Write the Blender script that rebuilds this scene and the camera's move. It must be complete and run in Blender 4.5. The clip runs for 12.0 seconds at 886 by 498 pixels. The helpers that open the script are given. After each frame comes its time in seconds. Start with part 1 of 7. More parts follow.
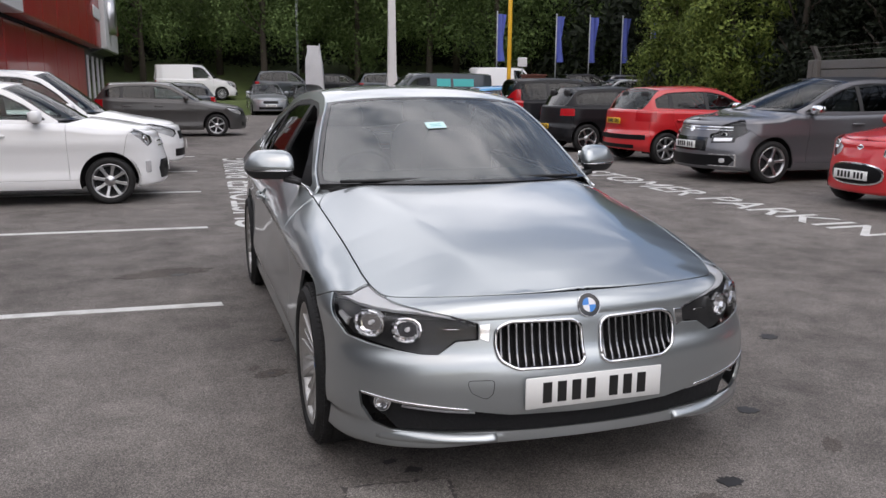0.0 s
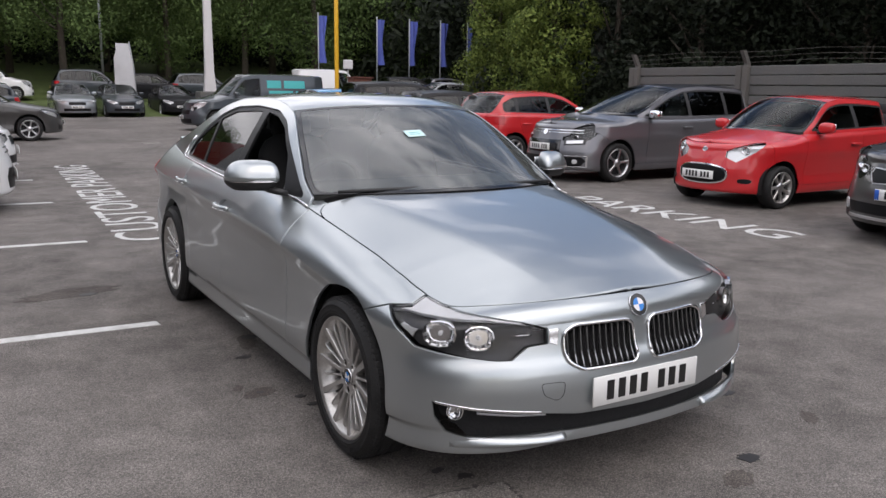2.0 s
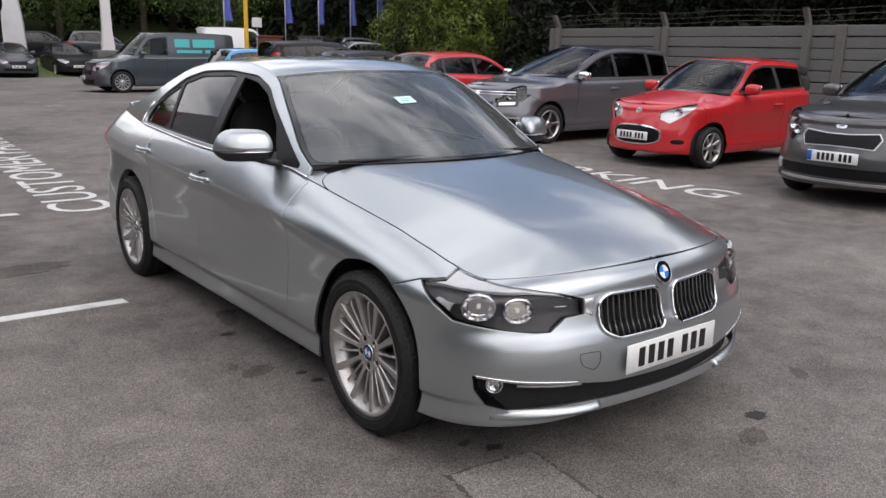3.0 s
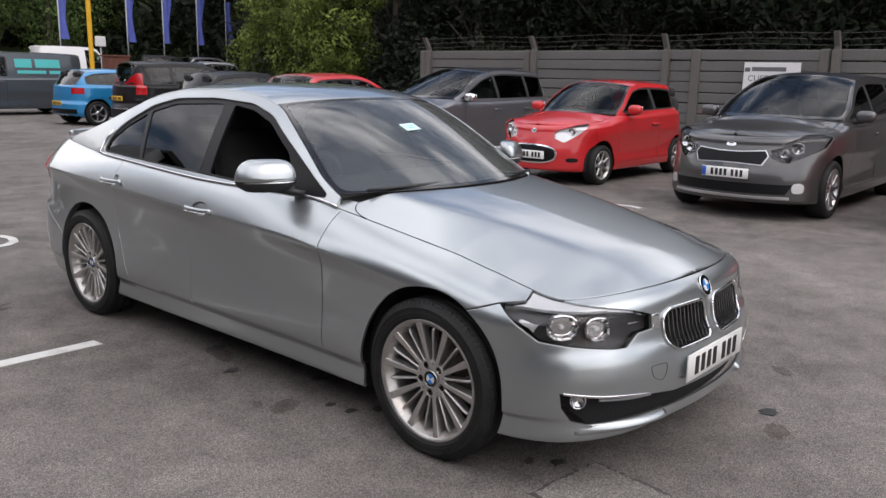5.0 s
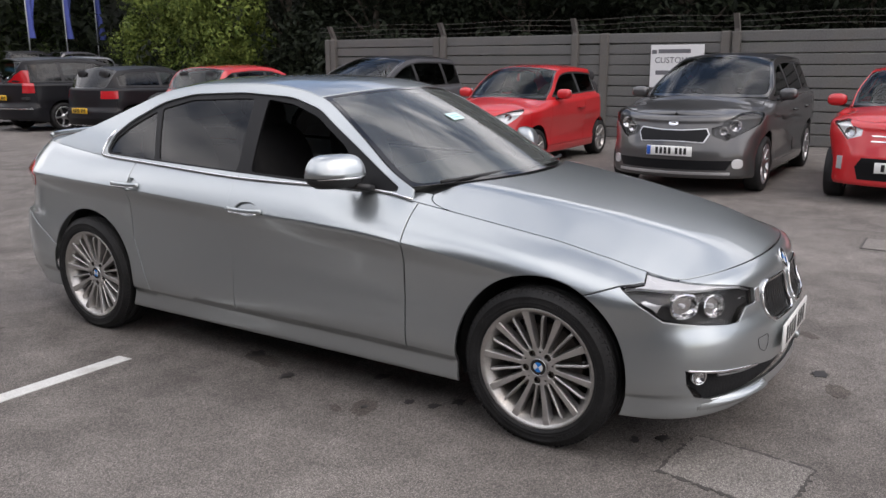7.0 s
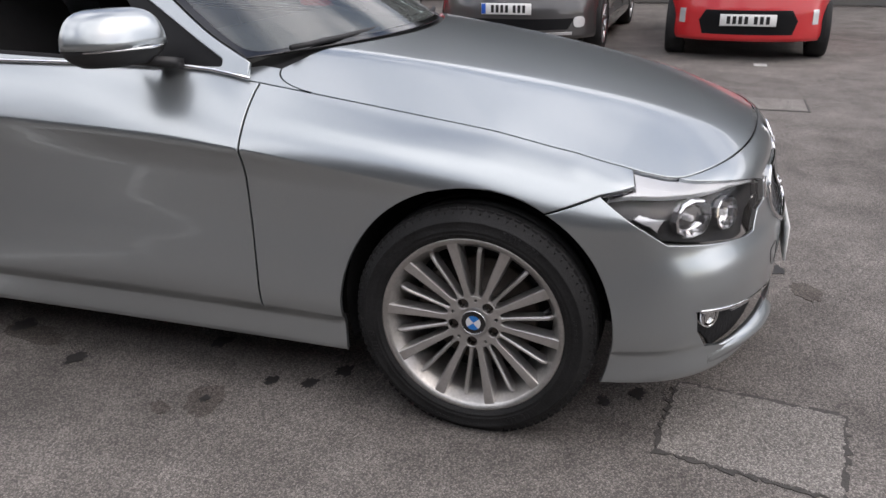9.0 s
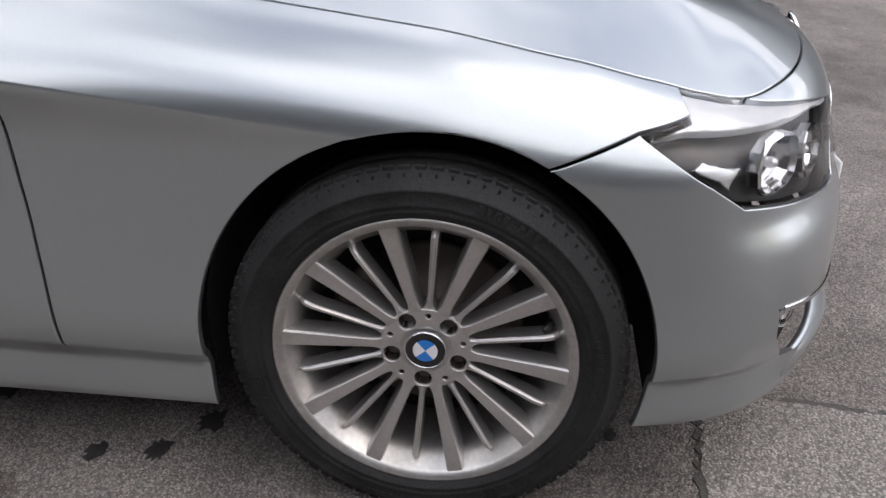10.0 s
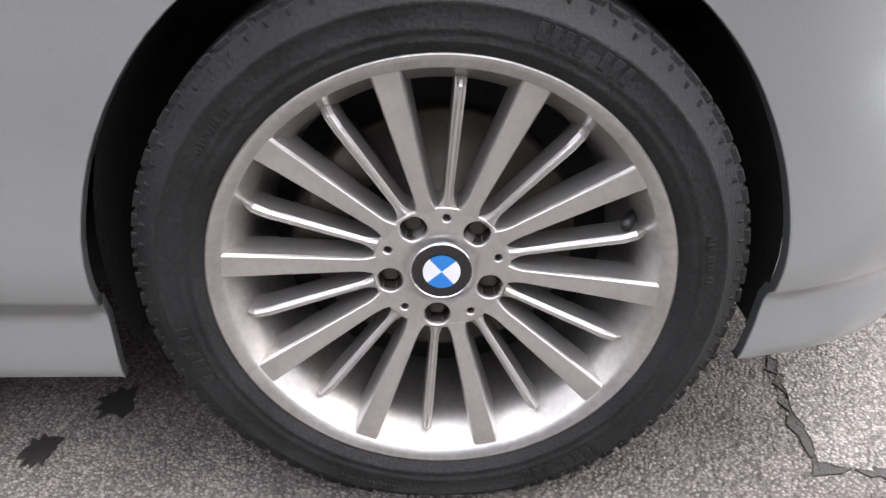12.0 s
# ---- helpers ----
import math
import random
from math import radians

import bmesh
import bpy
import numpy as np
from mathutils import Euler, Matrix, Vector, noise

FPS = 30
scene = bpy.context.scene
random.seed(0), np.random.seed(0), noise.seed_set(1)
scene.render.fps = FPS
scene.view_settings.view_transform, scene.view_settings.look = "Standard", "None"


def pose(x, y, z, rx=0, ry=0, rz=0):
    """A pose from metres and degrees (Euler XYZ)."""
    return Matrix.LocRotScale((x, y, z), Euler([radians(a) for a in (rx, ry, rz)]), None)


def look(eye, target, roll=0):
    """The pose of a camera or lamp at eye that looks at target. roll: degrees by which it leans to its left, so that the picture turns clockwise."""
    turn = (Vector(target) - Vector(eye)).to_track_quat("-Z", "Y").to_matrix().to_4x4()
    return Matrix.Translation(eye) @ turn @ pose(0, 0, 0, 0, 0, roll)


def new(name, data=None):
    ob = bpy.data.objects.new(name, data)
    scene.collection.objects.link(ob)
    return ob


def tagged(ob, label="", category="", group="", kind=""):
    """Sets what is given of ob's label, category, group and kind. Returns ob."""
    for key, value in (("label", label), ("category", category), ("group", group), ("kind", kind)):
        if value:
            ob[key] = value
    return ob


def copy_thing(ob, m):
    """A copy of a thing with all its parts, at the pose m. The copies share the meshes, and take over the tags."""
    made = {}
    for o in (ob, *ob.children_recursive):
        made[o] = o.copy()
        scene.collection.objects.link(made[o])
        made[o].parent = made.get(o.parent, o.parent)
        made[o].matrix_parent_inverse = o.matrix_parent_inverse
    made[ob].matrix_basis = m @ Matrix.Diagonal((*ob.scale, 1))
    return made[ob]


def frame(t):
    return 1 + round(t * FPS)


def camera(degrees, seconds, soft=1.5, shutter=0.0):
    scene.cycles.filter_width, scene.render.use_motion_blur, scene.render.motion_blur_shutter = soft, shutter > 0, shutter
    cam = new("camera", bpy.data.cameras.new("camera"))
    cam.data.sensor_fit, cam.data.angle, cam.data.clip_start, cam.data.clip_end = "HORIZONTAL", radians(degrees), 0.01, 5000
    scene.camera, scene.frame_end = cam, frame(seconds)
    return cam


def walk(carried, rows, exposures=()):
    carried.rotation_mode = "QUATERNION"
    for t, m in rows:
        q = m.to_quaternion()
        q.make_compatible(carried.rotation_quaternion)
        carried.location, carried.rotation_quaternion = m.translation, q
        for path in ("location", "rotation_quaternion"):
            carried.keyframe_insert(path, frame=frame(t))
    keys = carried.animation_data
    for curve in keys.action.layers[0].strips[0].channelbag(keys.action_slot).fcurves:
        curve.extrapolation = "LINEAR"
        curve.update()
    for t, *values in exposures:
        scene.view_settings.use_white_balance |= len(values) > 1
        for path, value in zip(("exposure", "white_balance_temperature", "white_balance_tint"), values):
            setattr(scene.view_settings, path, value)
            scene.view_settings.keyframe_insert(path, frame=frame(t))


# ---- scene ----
cam = camera(57.2, 12.0)
PATH = [
    (0, (-1.314, -3.176, 1.428), (-0.719, -1.307, 1.035), 0.4),
    (0.5, (-1.505, -3.147, 1.427), (-0.84, -1.295, 1.068), 0.4),
    (1, (-1.766, -3.107, 1.45), (-0.956, -1.318, 1.073), 0.7),
    (1.5, (-1.93, -2.974, 1.445), (-1.008, -1.241, 1.062), 0.6),
    (2, (-2.128, -2.849, 1.454), (-1.115, -1.168, 1.07), 0.9),
    (2.5, (-2.322, -2.724, 1.46), (-1.211, -1.116, 1.038), 1.0),
    (3, (-2.458, -2.545, 1.475), (-1.268, -1.009, 1.001), 1.1),
    (3.5, (-2.584, -2.447, 1.483), (-1.324, -0.949, 1.072), 0.8),
    (3.7, (-2.654, -2.4, 1.471), (-1.354, -0.935, 1.067), 1.0),
    (5.3, (-3.221, -1.928, 1.503), (-1.705, -0.693, 1.08), 1.3),
    (5.5, (-3.305, -1.859, 1.501), (-1.756, -0.665, 1.079), 1.4),
    (6, (-3.478, -1.654, 1.514), (-1.89, -0.517, 1.082), 0.8),
    (6.5, (-3.562, -1.477, 1.524), (-1.969, -0.351, 1.082), -0.1),
    (6.7, (-3.6, -1.414, 1.515), (-1.99, -0.312, 1.075), -0.2),
    (8.5, (-3.14, -0.77, 1.349), (-1.392, -0.044, 0.702), -0.5),
    (9, (-2.701, -0.536, 1.296), (-0.938, 0.052, 0.558), -0.8),
    (9.5, (-2.291, -0.331, 1.236), (-0.522, 0.11, 0.413), -0.9),
    (10, (-1.952, -0.171, 1.053), (-0.172, 0.057, 0.17), -0.2),
    (10.5, (-1.725, -0.131, 0.848), (0.055, 0.009, -0.053), -1.1),
    (11, (-1.626, -0.062, 0.711), (0.157, -0.064, -0.195), -0.3),
    (11.5, (-1.609, -0.032, 0.714), (0.136, -0.053, -0.263), -0.2),
    (12, (-1.608, 0.005, 0.77), (0.139, -0.01, -0.203), -0.1),
]
walk(cam, [(t, look(eye, target, roll)) for t, eye, target, roll in PATH], [(0, -0.15, 6650, 14), (2, -0.06, 6650, 14), (3.5, 0.05, 6750, 14), (8.5, 0.12, 6750, 14), (9.5, 0.08, 6650, 14), (10.0, 0.3, 6650, 14), (10.5, 0.8, 6600, 14), (11, 1.25, 6600, 14), (11.5, 1.45, 6600, 14), (12, 1.5, 6600, 14)])

# ---- world and light ----
def build_world():
    world = bpy.data.worlds.new("overcast_sky")
    scene.world = world
    world.use_nodes = True
    nt = world.node_tree
    nt.nodes.clear()
    N, L = nt.nodes.new, nt.links.new
    sky = N("ShaderNodeTexSky")
    sky.sky_type, sky.sun_disc = "NISHITA", False
    sky.sun_elevation, sky.sun_rotation = radians(52), radians(200)
    sky.air_density, sky.dust_density, sky.ozone_density = 1.0, 2.0, 1.0
    co, mp, big = N("ShaderNodeTexCoord"), N("ShaderNodeMapping"), N("ShaderNodeTexNoise")
    mp.inputs["Scale"].default_value = (1.0, 1.0, 2.2)
    big.inputs["Scale"].default_value, big.inputs["Detail"].default_value = 2.3, 6.0
    big.inputs["Roughness"].default_value = 0.55
    ramp = N("ShaderNodeValToRGB")
    ramp.color_ramp.elements[0].position, ramp.color_ramp.elements[1].position = 0.39, 0.53
    shade = N("ShaderNodeTexNoise")
    shade.inputs["Scale"].default_value, shade.inputs["Detail"].default_value = 3.5, 5.0
    tone = N("ShaderNodeValToRGB")
    tone.color_ramp.elements[0].position, tone.color_ramp.elements[1].position = 0.3, 0.72
    tone.color_ramp.elements[0].color, tone.color_ramp.elements[1].color = (5.0, 5.4, 6.2, 1), (15.5, 15.7, 16.3, 1)
    mix, bg, out = N("ShaderNodeMix"), N("ShaderNodeBackground"), N("ShaderNodeOutputWorld")
    mix.data_type = "RGBA"
    bg.inputs["Strength"].default_value = SKY
    L(co.outputs["Generated"], mp.inputs["Vector"])
    L(mp.outputs["Vector"], big.inputs["Vector"])
    L(mp.outputs["Vector"], shade.inputs["Vector"])
    L(big.outputs["Fac"], ramp.inputs["Fac"])
    L(shade.outputs["Fac"], tone.inputs["Fac"])
    L(ramp.outputs["Color"], mix.inputs["Factor"])
    L(sky.outputs["Color"], mix.inputs["A"])
    L(tone.outputs["Color"], mix.inputs["B"])
    L(mix.outputs["Result"], bg.inputs["Color"])
    L(bg.outputs["Background"], out.inputs["Surface"])
    sun = new("sun", bpy.data.lights.new("sun", "SUN"))
    sun.data.energy, sun.data.angle, sun.data.color = SUN, radians(50), (1.0, 0.96, 0.9)
    sun.matrix_world = pose(0, 0, 30, 38, 0, 200 - 180)


SKY, SUN = 0.165, 0.75
build_world()

# ---- materials ----
def mat(name, color, rough=0.6, metal=0.0, vary=0.12, scale=8.0, bump=0.0, fine=60.0, coat=0.0, spec=0.5, dirt=0.0):
    """A surface with tone varying at two scales, a fine relief and dull patches."""
    m = bpy.data.materials.new(name)
    m.use_nodes = True
    nt = m.node_tree
    N, L = nt.nodes.new, nt.links.new
    b = nt.nodes["Principled BSDF"]
    b.inputs["Metallic"].default_value, b.inputs["Coat Weight"].default_value = metal, coat
    b.inputs["Specular IOR Level"].default_value, b.inputs["Coat Roughness"].default_value = spec, 0.04
    co = N("ShaderNodeTexCoord")
    big, small = N("ShaderNodeTexNoise"), N("ShaderNodeTexNoise")
    big.inputs["Scale"].default_value, big.inputs["Detail"].default_value = scale, 5
    small.inputs["Scale"].default_value, small.inputs["Detail"].default_value = fine, 4
    L(co.outputs["Object"], big.inputs["Vector"])
    L(co.outputs["Object"], small.inputs["Vector"])
    add = N("ShaderNodeMath")
    add.operation = "ADD"
    L(big.outputs["Fac"], add.inputs[0])
    L(small.outputs["Fac"], add.inputs[1])
    rng = N("ShaderNodeMapRange")
    rng.inputs["From Min"].default_value, rng.inputs["From Max"].default_value = 0.6, 1.4
    rng.inputs["To Min"].default_value, rng.inputs["To Max"].default_value = 1 - vary, 1 + vary
    L(add.outputs[0], rng.inputs["Value"])
    mul = N("ShaderNodeVectorMath")
    mul.operation = "SCALE"
    mul.inputs[0].default_value = color
    L(rng.outputs["Result"], mul.inputs["Scale"])
    last = mul.outputs["Vector"]
    if dirt:
        mx, rp = N("ShaderNodeMix"), N("ShaderNodeValToRGB")
        mx.data_type = "RGBA"
        rp.color_ramp.elements[0].position, rp.color_ramp.elements[1].position = 0.48, 0.7
        sc = N("ShaderNodeMath")
        sc.operation, sc.inputs[1].default_value = "MULTIPLY", dirt
        L(big.outputs["Fac"], rp.inputs["Fac"])
        L(rp.outputs["Color"], sc.inputs[0])
        L(sc.outputs[0], mx.inputs["Factor"])
        L(last, mx.inputs["A"])
        mx.inputs["B"].default_value = (0.09, 0.075, 0.055, 1)
        last = mx.outputs["Result"]
    L(last, b.inputs["Base Color"])
    rr = N("ShaderNodeMapRange")
    rr.inputs["To Min"].default_value, rr.inputs["To Max"].default_value = rough * 0.8, min(1, rough * 1.2)
    L(big.outputs["Fac"], rr.inputs["Value"])
    L(rr.outputs["Result"], b.inputs["Roughness"])
    if bump:
        bp = N("ShaderNodeBump")
        bp.inputs["Strength"].default_value, bp.inputs["Distance"].default_value = bump, 0.01
        L(small.outputs["Fac"], bp.inputs["Height"])
        L(bp.outputs["Normal"], b.inputs["Normal"])
    return m


def paint(name, color, metal=0.0, rough=0.35, flake=0.05, coat=1.0):
    """Car paint: a flaky or plain base under a clear coat, faintly dusty."""
    m = bpy.data.materials.new(name)
    m.use_nodes = True
    nt = m.node_tree
    N, L = nt.nodes.new, nt.links.new
    b = nt.nodes["Principled BSDF"]
    b.inputs["Metallic"].default_value = metal
    b.inputs["Coat Weight"].default_value, b.inputs["Coat Roughness"].default_value = coat, 0.03
    b.inputs["Coat IOR"].default_value = 1.45
    b.inputs["Specular IOR Level"].default_value = 0.5 if coat > 0.5 else 0.2
    co, nz, dust_haze = N("ShaderNodeTexCoord"), N("ShaderNodeTexNoise"), N("ShaderNodeTexNoise")
    nz.inputs["Scale"].default_value, nz.inputs["Detail"].default_value = 900, 1
    dust_haze.inputs["Scale"].default_value, dust_haze.inputs["Detail"].default_value = 3.0, 6
    L(co.outputs["Object"], nz.inputs["Vector"])
    L(co.outputs["Object"], dust_haze.inputs["Vector"])
    rng = N("ShaderNodeMapRange")
    rng.inputs["From Min"].default_value, rng.inputs["From Max"].default_value = 0.3, 0.7
    rng.inputs["To Min"].default_value, rng.inputs["To Max"].default_value = 1 - flake, 1 + flake
    L(nz.outputs["Fac"], rng.inputs["Value"])
    mul = N("ShaderNodeVectorMath")
    mul.operation = "SCALE"
    mul.inputs[0].default_value = color
    L(rng.outputs["Result"], mul.inputs["Scale"])
    L(mul.outputs["Vector"], b.inputs["Base Color"])
    rr = N("ShaderNodeMapRange")
    rr.inputs["To Min"].default_value, rr.inputs["To Max"].default_value = rough * 0.9, rough * 1.15
    L(dust_haze.outputs["Fac"], rr.inputs["Value"])
    L(rr.outputs["Result"], b.inputs["Roughness"])
    return m


def glass(name, tint, clear, ior=1.6, dust_haze=0.0):
    """A thin pane: tinted see-through under a mirror gloss that grows at grazing angles."""
    m = bpy.data.materials.new(name)
    m.use_nodes = True
    nt = m.node_tree
    nt.nodes.clear()
    N, L = nt.nodes.new, nt.links.new
    see, gloss, fr, mx, out = N("ShaderNodeBsdfTransparent"), N("ShaderNodeBsdfGlossy"), N("ShaderNodeFresnel"), N("ShaderNodeMixShader"), N("ShaderNodeOutputMaterial")
    see.inputs["Color"].default_value = (*[c * clear for c in tint], 1)
    gloss.inputs["Roughness"].default_value = 0.015
    fr.inputs["IOR"].default_value = ior
    L(fr.outputs[0], mx.inputs[0])
    L(see.outputs[0], mx.inputs[1])
    L(gloss.outputs[0], mx.inputs[2])
    # a mottled pale film, laid over the pane as haze
    film, haze_noise, veil, fac = N("ShaderNodeBsdfDiffuse"), N("ShaderNodeTexNoise"), N("ShaderNodeMixShader"), N("ShaderNodeMapRange")
    film.inputs["Color"].default_value = (0.66, 0.70, 0.68, 1)
    haze_noise.inputs["Scale"].default_value, haze_noise.inputs["Detail"].default_value = 5.0, 6
    fac.inputs["To Min"].default_value, fac.inputs["To Max"].default_value = dust_haze * 0.6, dust_haze * 1.5
    L(haze_noise.outputs["Fac"], fac.inputs["Value"])
    L(fac.outputs["Result"], veil.inputs[0])
    L(mx.outputs[0], veil.inputs[1])
    L(film.outputs[0], veil.inputs[2])
    L(veil.outputs[0], out.inputs["Surface"])
    return m


def asphalt_mat(name, dark, pale):
    """Worn asphalt: pale and dark stone chips, broad bleached and oily patches, fine cracks."""
    m = bpy.data.materials.new(name)
    m.use_nodes = True
    nt = m.node_tree
    N, L = nt.nodes.new, nt.links.new
    b = nt.nodes["Principled BSDF"]
    co = N("ShaderNodeTexCoord")
    chips, grit, mid, broad, crack = N("ShaderNodeTexVoronoi"), N("ShaderNodeTexNoise"), N("ShaderNodeTexNoise"), N("ShaderNodeTexNoise"), N("ShaderNodeTexVoronoi")
    chips.inputs["Scale"].default_value = 210
    chips.inputs["Randomness"].default_value = 1.0
    grit.inputs["Scale"].default_value, grit.inputs["Detail"].default_value = 260, 3
    mid.inputs["Scale"].default_value, mid.inputs["Detail"].default_value, mid.inputs["Roughness"].default_value = 3.2, 8, 0.65
    broad.inputs["Scale"].default_value, broad.inputs["Detail"].default_value, broad.inputs["Distortion"].default_value = 0.45, 5, 0.6
    for n in (chips, grit, mid, broad):
        L(co.outputs["Object"], n.inputs["Vector"])
    tone = N("ShaderNodeValToRGB")
    e = tone.color_ramp.elements
    e[0].position, e[0].color = 0.32, (*dark, 1)
    e[1].position, e[1].color = 0.69, (*pale, 1)
    mixn = N("ShaderNodeMath")
    mixn.operation, mixn.inputs[1].default_value = "MULTIPLY_ADD", 0.55
    sub = N("ShaderNodeMath")
    sub.operation, sub.inputs[1].default_value = "MULTIPLY", 0.45
    L(broad.outputs["Fac"], sub.inputs[0])
    L(mid.outputs["Fac"], mixn.inputs[0])
    L(sub.outputs[0], mixn.inputs[2])
    L(mixn.outputs[0], tone.inputs["Fac"])
    sep = N("ShaderNodeSeparateColor")
    L(chips.outputs["Color"], sep.inputs[0])
    cr = N("ShaderNodeValToRGB")
    e = cr.color_ramp.elements
    e[0].position, e[0].color = 0.1, (0.62, 0.61, 0.61, 1)
    e[1].position, e[1].color = 0.97, (1.75, 1.72, 1.68, 1)
    L(sep.outputs[0], cr.inputs["Fac"])
    gap = N("ShaderNodeMapRange")
    gap.inputs["From Min"].default_value, gap.inputs["From Max"].default_value = 0.25, 0.62
    gap.inputs["To Min"].default_value, gap.inputs["To Max"].default_value = 1.10, 0.55
    L(chips.outputs["Distance"], gap.inputs["Value"])
    gm = N("ShaderNodeVectorMath")
    gm.operation = "SCALE"
    L(gap.outputs["Result"], gm.inputs["Scale"])
    mu = N("ShaderNodeMix")
    mu.data_type, mu.blend_type = "RGBA", "MULTIPLY"
    mu.inputs["Factor"].default_value = 0.85
    L(tone.outputs["Color"], mu.inputs["A"])
    L(cr.outputs["Color"], gm.inputs[0])
    L(gm.outputs["Vector"], mu.inputs["B"])
    L(mu.outputs["Result"], b.inputs["Base Color"])
    b.inputs["Roughness"].default_value = 0.85
    b.inputs["Specular IOR Level"].default_value = 0.35
    bp, bp2 = N("ShaderNodeBump"), N("ShaderNodeBump")
    bp.inputs["Strength"].default_value, bp.inputs["Distance"].default_value = 0.8, 0.004
    L(chips.outputs["Distance"], bp.inputs["Height"])
    bp.invert = True
    bp2.inputs["Strength"].default_value, bp2.inputs["Distance"].default_value = 0.35, 0.03
    L(mid.outputs["Fac"], bp2.inputs["Height"])
    L(bp.outputs["Normal"], bp2.inputs["Normal"])
    L(bp2.outputs["Normal"], b.inputs["Normal"])
    return m


M = {}
M["asphalt"] = asphalt_mat("asphalt", (0.084, 0.076, 0.070), (0.285, 0.263, 0.244))
M["silver"] = paint("silver_metallic_paint", (0.430, 0.461, 0.470), 0.88, 0.30, 0.06)
M["red"] = paint("red_paint", (0.52, 0.012, 0.016), 0.0, 0.4, 0.03)
M["white"] = paint("white_paint", (0.78, 0.78, 0.78), 0.0, 0.4, 0.02)
M["grey"] = paint("grey_metallic_paint", (0.16, 0.16, 0.172), 0.65, 0.36, 0.08)
M["dark_grey"] = paint("dark_grey_paint", (0.075, 0.072, 0.07), 0.5, 0.4, 0.08, 0.6)
M["graphite"] = paint("graphite_metallic_paint", (0.085, 0.083, 0.083), 0.6, 0.34, 0.08)
M["black_paint"] = paint("black_paint", (0.010, 0.010, 0.012), 0.0, 0.45, 0.05, 0.2)
M["blue"] = paint("bright_blue_paint", (0.01, 0.22, 0.48), 0.2, 0.4, 0.05)
M["slate"] = paint("slate_paint", (0.05, 0.06, 0.07), 0.3, 0.4, 0.06)
M["pale"] = paint("pale_silver_paint", (0.33, 0.35, 0.37), 0.7, 0.4, 0.06)
M["glass"] = glass("car_glass", (0.80, 0.92, 0.88), 0.80, 1.4)
# sky haze on the windscreen put in as a pale film, with raised IOR
M["screen_glass"] = glass("hazed_windscreen_glass", (0.78, 0.92, 0.87), 0.76, 2.1, 0.075)
M["tint"] = glass("tinted_glass", (0.5, 0.55, 0.55), 0.22, 1.5)
M["lamp_glass"] = glass("clear_lamp_cover", (1, 1, 1), 0.95, 1.32)
M["trim"] = mat("black_plastic", (0.018, 0.018, 0.019), 0.5, bump=0.1, fine=300, vary=0.2)
M["gloss_black"] = mat("gloss_black", (0.008, 0.008, 0.009), 0.12, vary=0.1, coat=0.5)
M["rubber"] = mat("tyre_rubber", (0.019, 0.0188, 0.019), 0.62, bump=0.25, fine=220, vary=0.55, scale=14, spec=0.22)
M["chrome"] = mat("chrome", (0.78, 0.78, 0.79), 0.12, 1.0, vary=0.04)
M["satin"] = mat("satin_metal", (0.55, 0.55, 0.56), 0.3, 1.0, vary=0.06)
M["alloy"] = mat("alloy_wheel_paint", (0.55, 0.535, 0.52), 0.36, 0.85, vary=0.10, scale=16, fine=160, dirt=0.25, coat=0.3)
M["alloy_dirty"] = mat("dusty_alloy_barrel", (0.52, 0.505, 0.485), 0.34, 0.85, vary=0.18, scale=10, fine=120, dirt=0.35)
M["iron"] = mat("brake_iron", (0.10, 0.085, 0.075), 0.5, 0.7, vary=0.3, scale=20, dirt=0.3)
# also on the dark fills behind nose and grilles
M["void"] = mat("arch_liner", (0.010, 0.010, 0.011), 0.9, vary=0.3, fine=80, bump=0.3)
M["plate_white"] = mat("white_plate", (0.76, 0.76, 0.74), 0.35, vary=0.03, coat=0.3)
M["plate_yellow"] = mat("yellow_plate", (0.70, 0.42, 0.02), 0.35, vary=0.03, coat=0.3)
M["plate_blue"] = mat("blue_plate_band", (0.02, 0.10, 0.45), 0.35, vary=0.03)
M["ink"] = mat("black_ink", (0.012, 0.012, 0.012), 0.4, vary=0.05)
M["red_lens"] = mat("red_lamp_lens", (0.42, 0.008, 0.012), 0.15, vary=0.08, coat=1.0)
M["lens_white"] = mat("lamp_reflector", (0.80, 0.81, 0.82), 0.22, 0.55, vary=0.1)
M["lamp_grey"] = mat("dark_lamp_lining", (0.045, 0.045, 0.047), 0.35, 0.4, vary=0.2)
M["brow"] = mat("white_lamp_plastic", (0.72, 0.73, 0.75), 0.3, 0.2, vary=0.06)
M["slat"] = mat("dark_chrome_slat", (0.30, 0.30, 0.305), 0.22, 0.9, vary=0.1)
M["frame_black"] = mat("satin_black_frame", (0.006, 0.006, 0.007), 0.4, vary=0.1, spec=0.2)
M["stain"] = asphalt_mat("stained_asphalt", (0.062, 0.053, 0.047), (0.175, 0.156, 0.140))
M["cabin"] = mat("dark_cabin_cloth", (0.016, 0.016, 0.017), 0.85, vary=0.2, fine=40)
M["cabin_grey"] = mat("grey_cabin_plastic", (0.05, 0.05, 0.052), 0.7, vary=0.15, fine=120)
M["line"] = mat("white_road_paint", (0.62, 0.62, 0.60), 0.75, vary=0.22, scale=5, fine=120, bump=0.3, dirt=0.45)
M["tar"] = mat("tar_joint", (0.07, 0.065, 0.060), 0.9, vary=0.3, fine=150, bump=0.5)
M["patch"] = asphalt_mat("patched_asphalt", (0.19, 0.178, 0.164), (0.32, 0.30, 0.28))
M["oil"] = mat("oil_stain", (0.03, 0.028, 0.027), 0.55, vary=0.4, scale=20, fine=120)
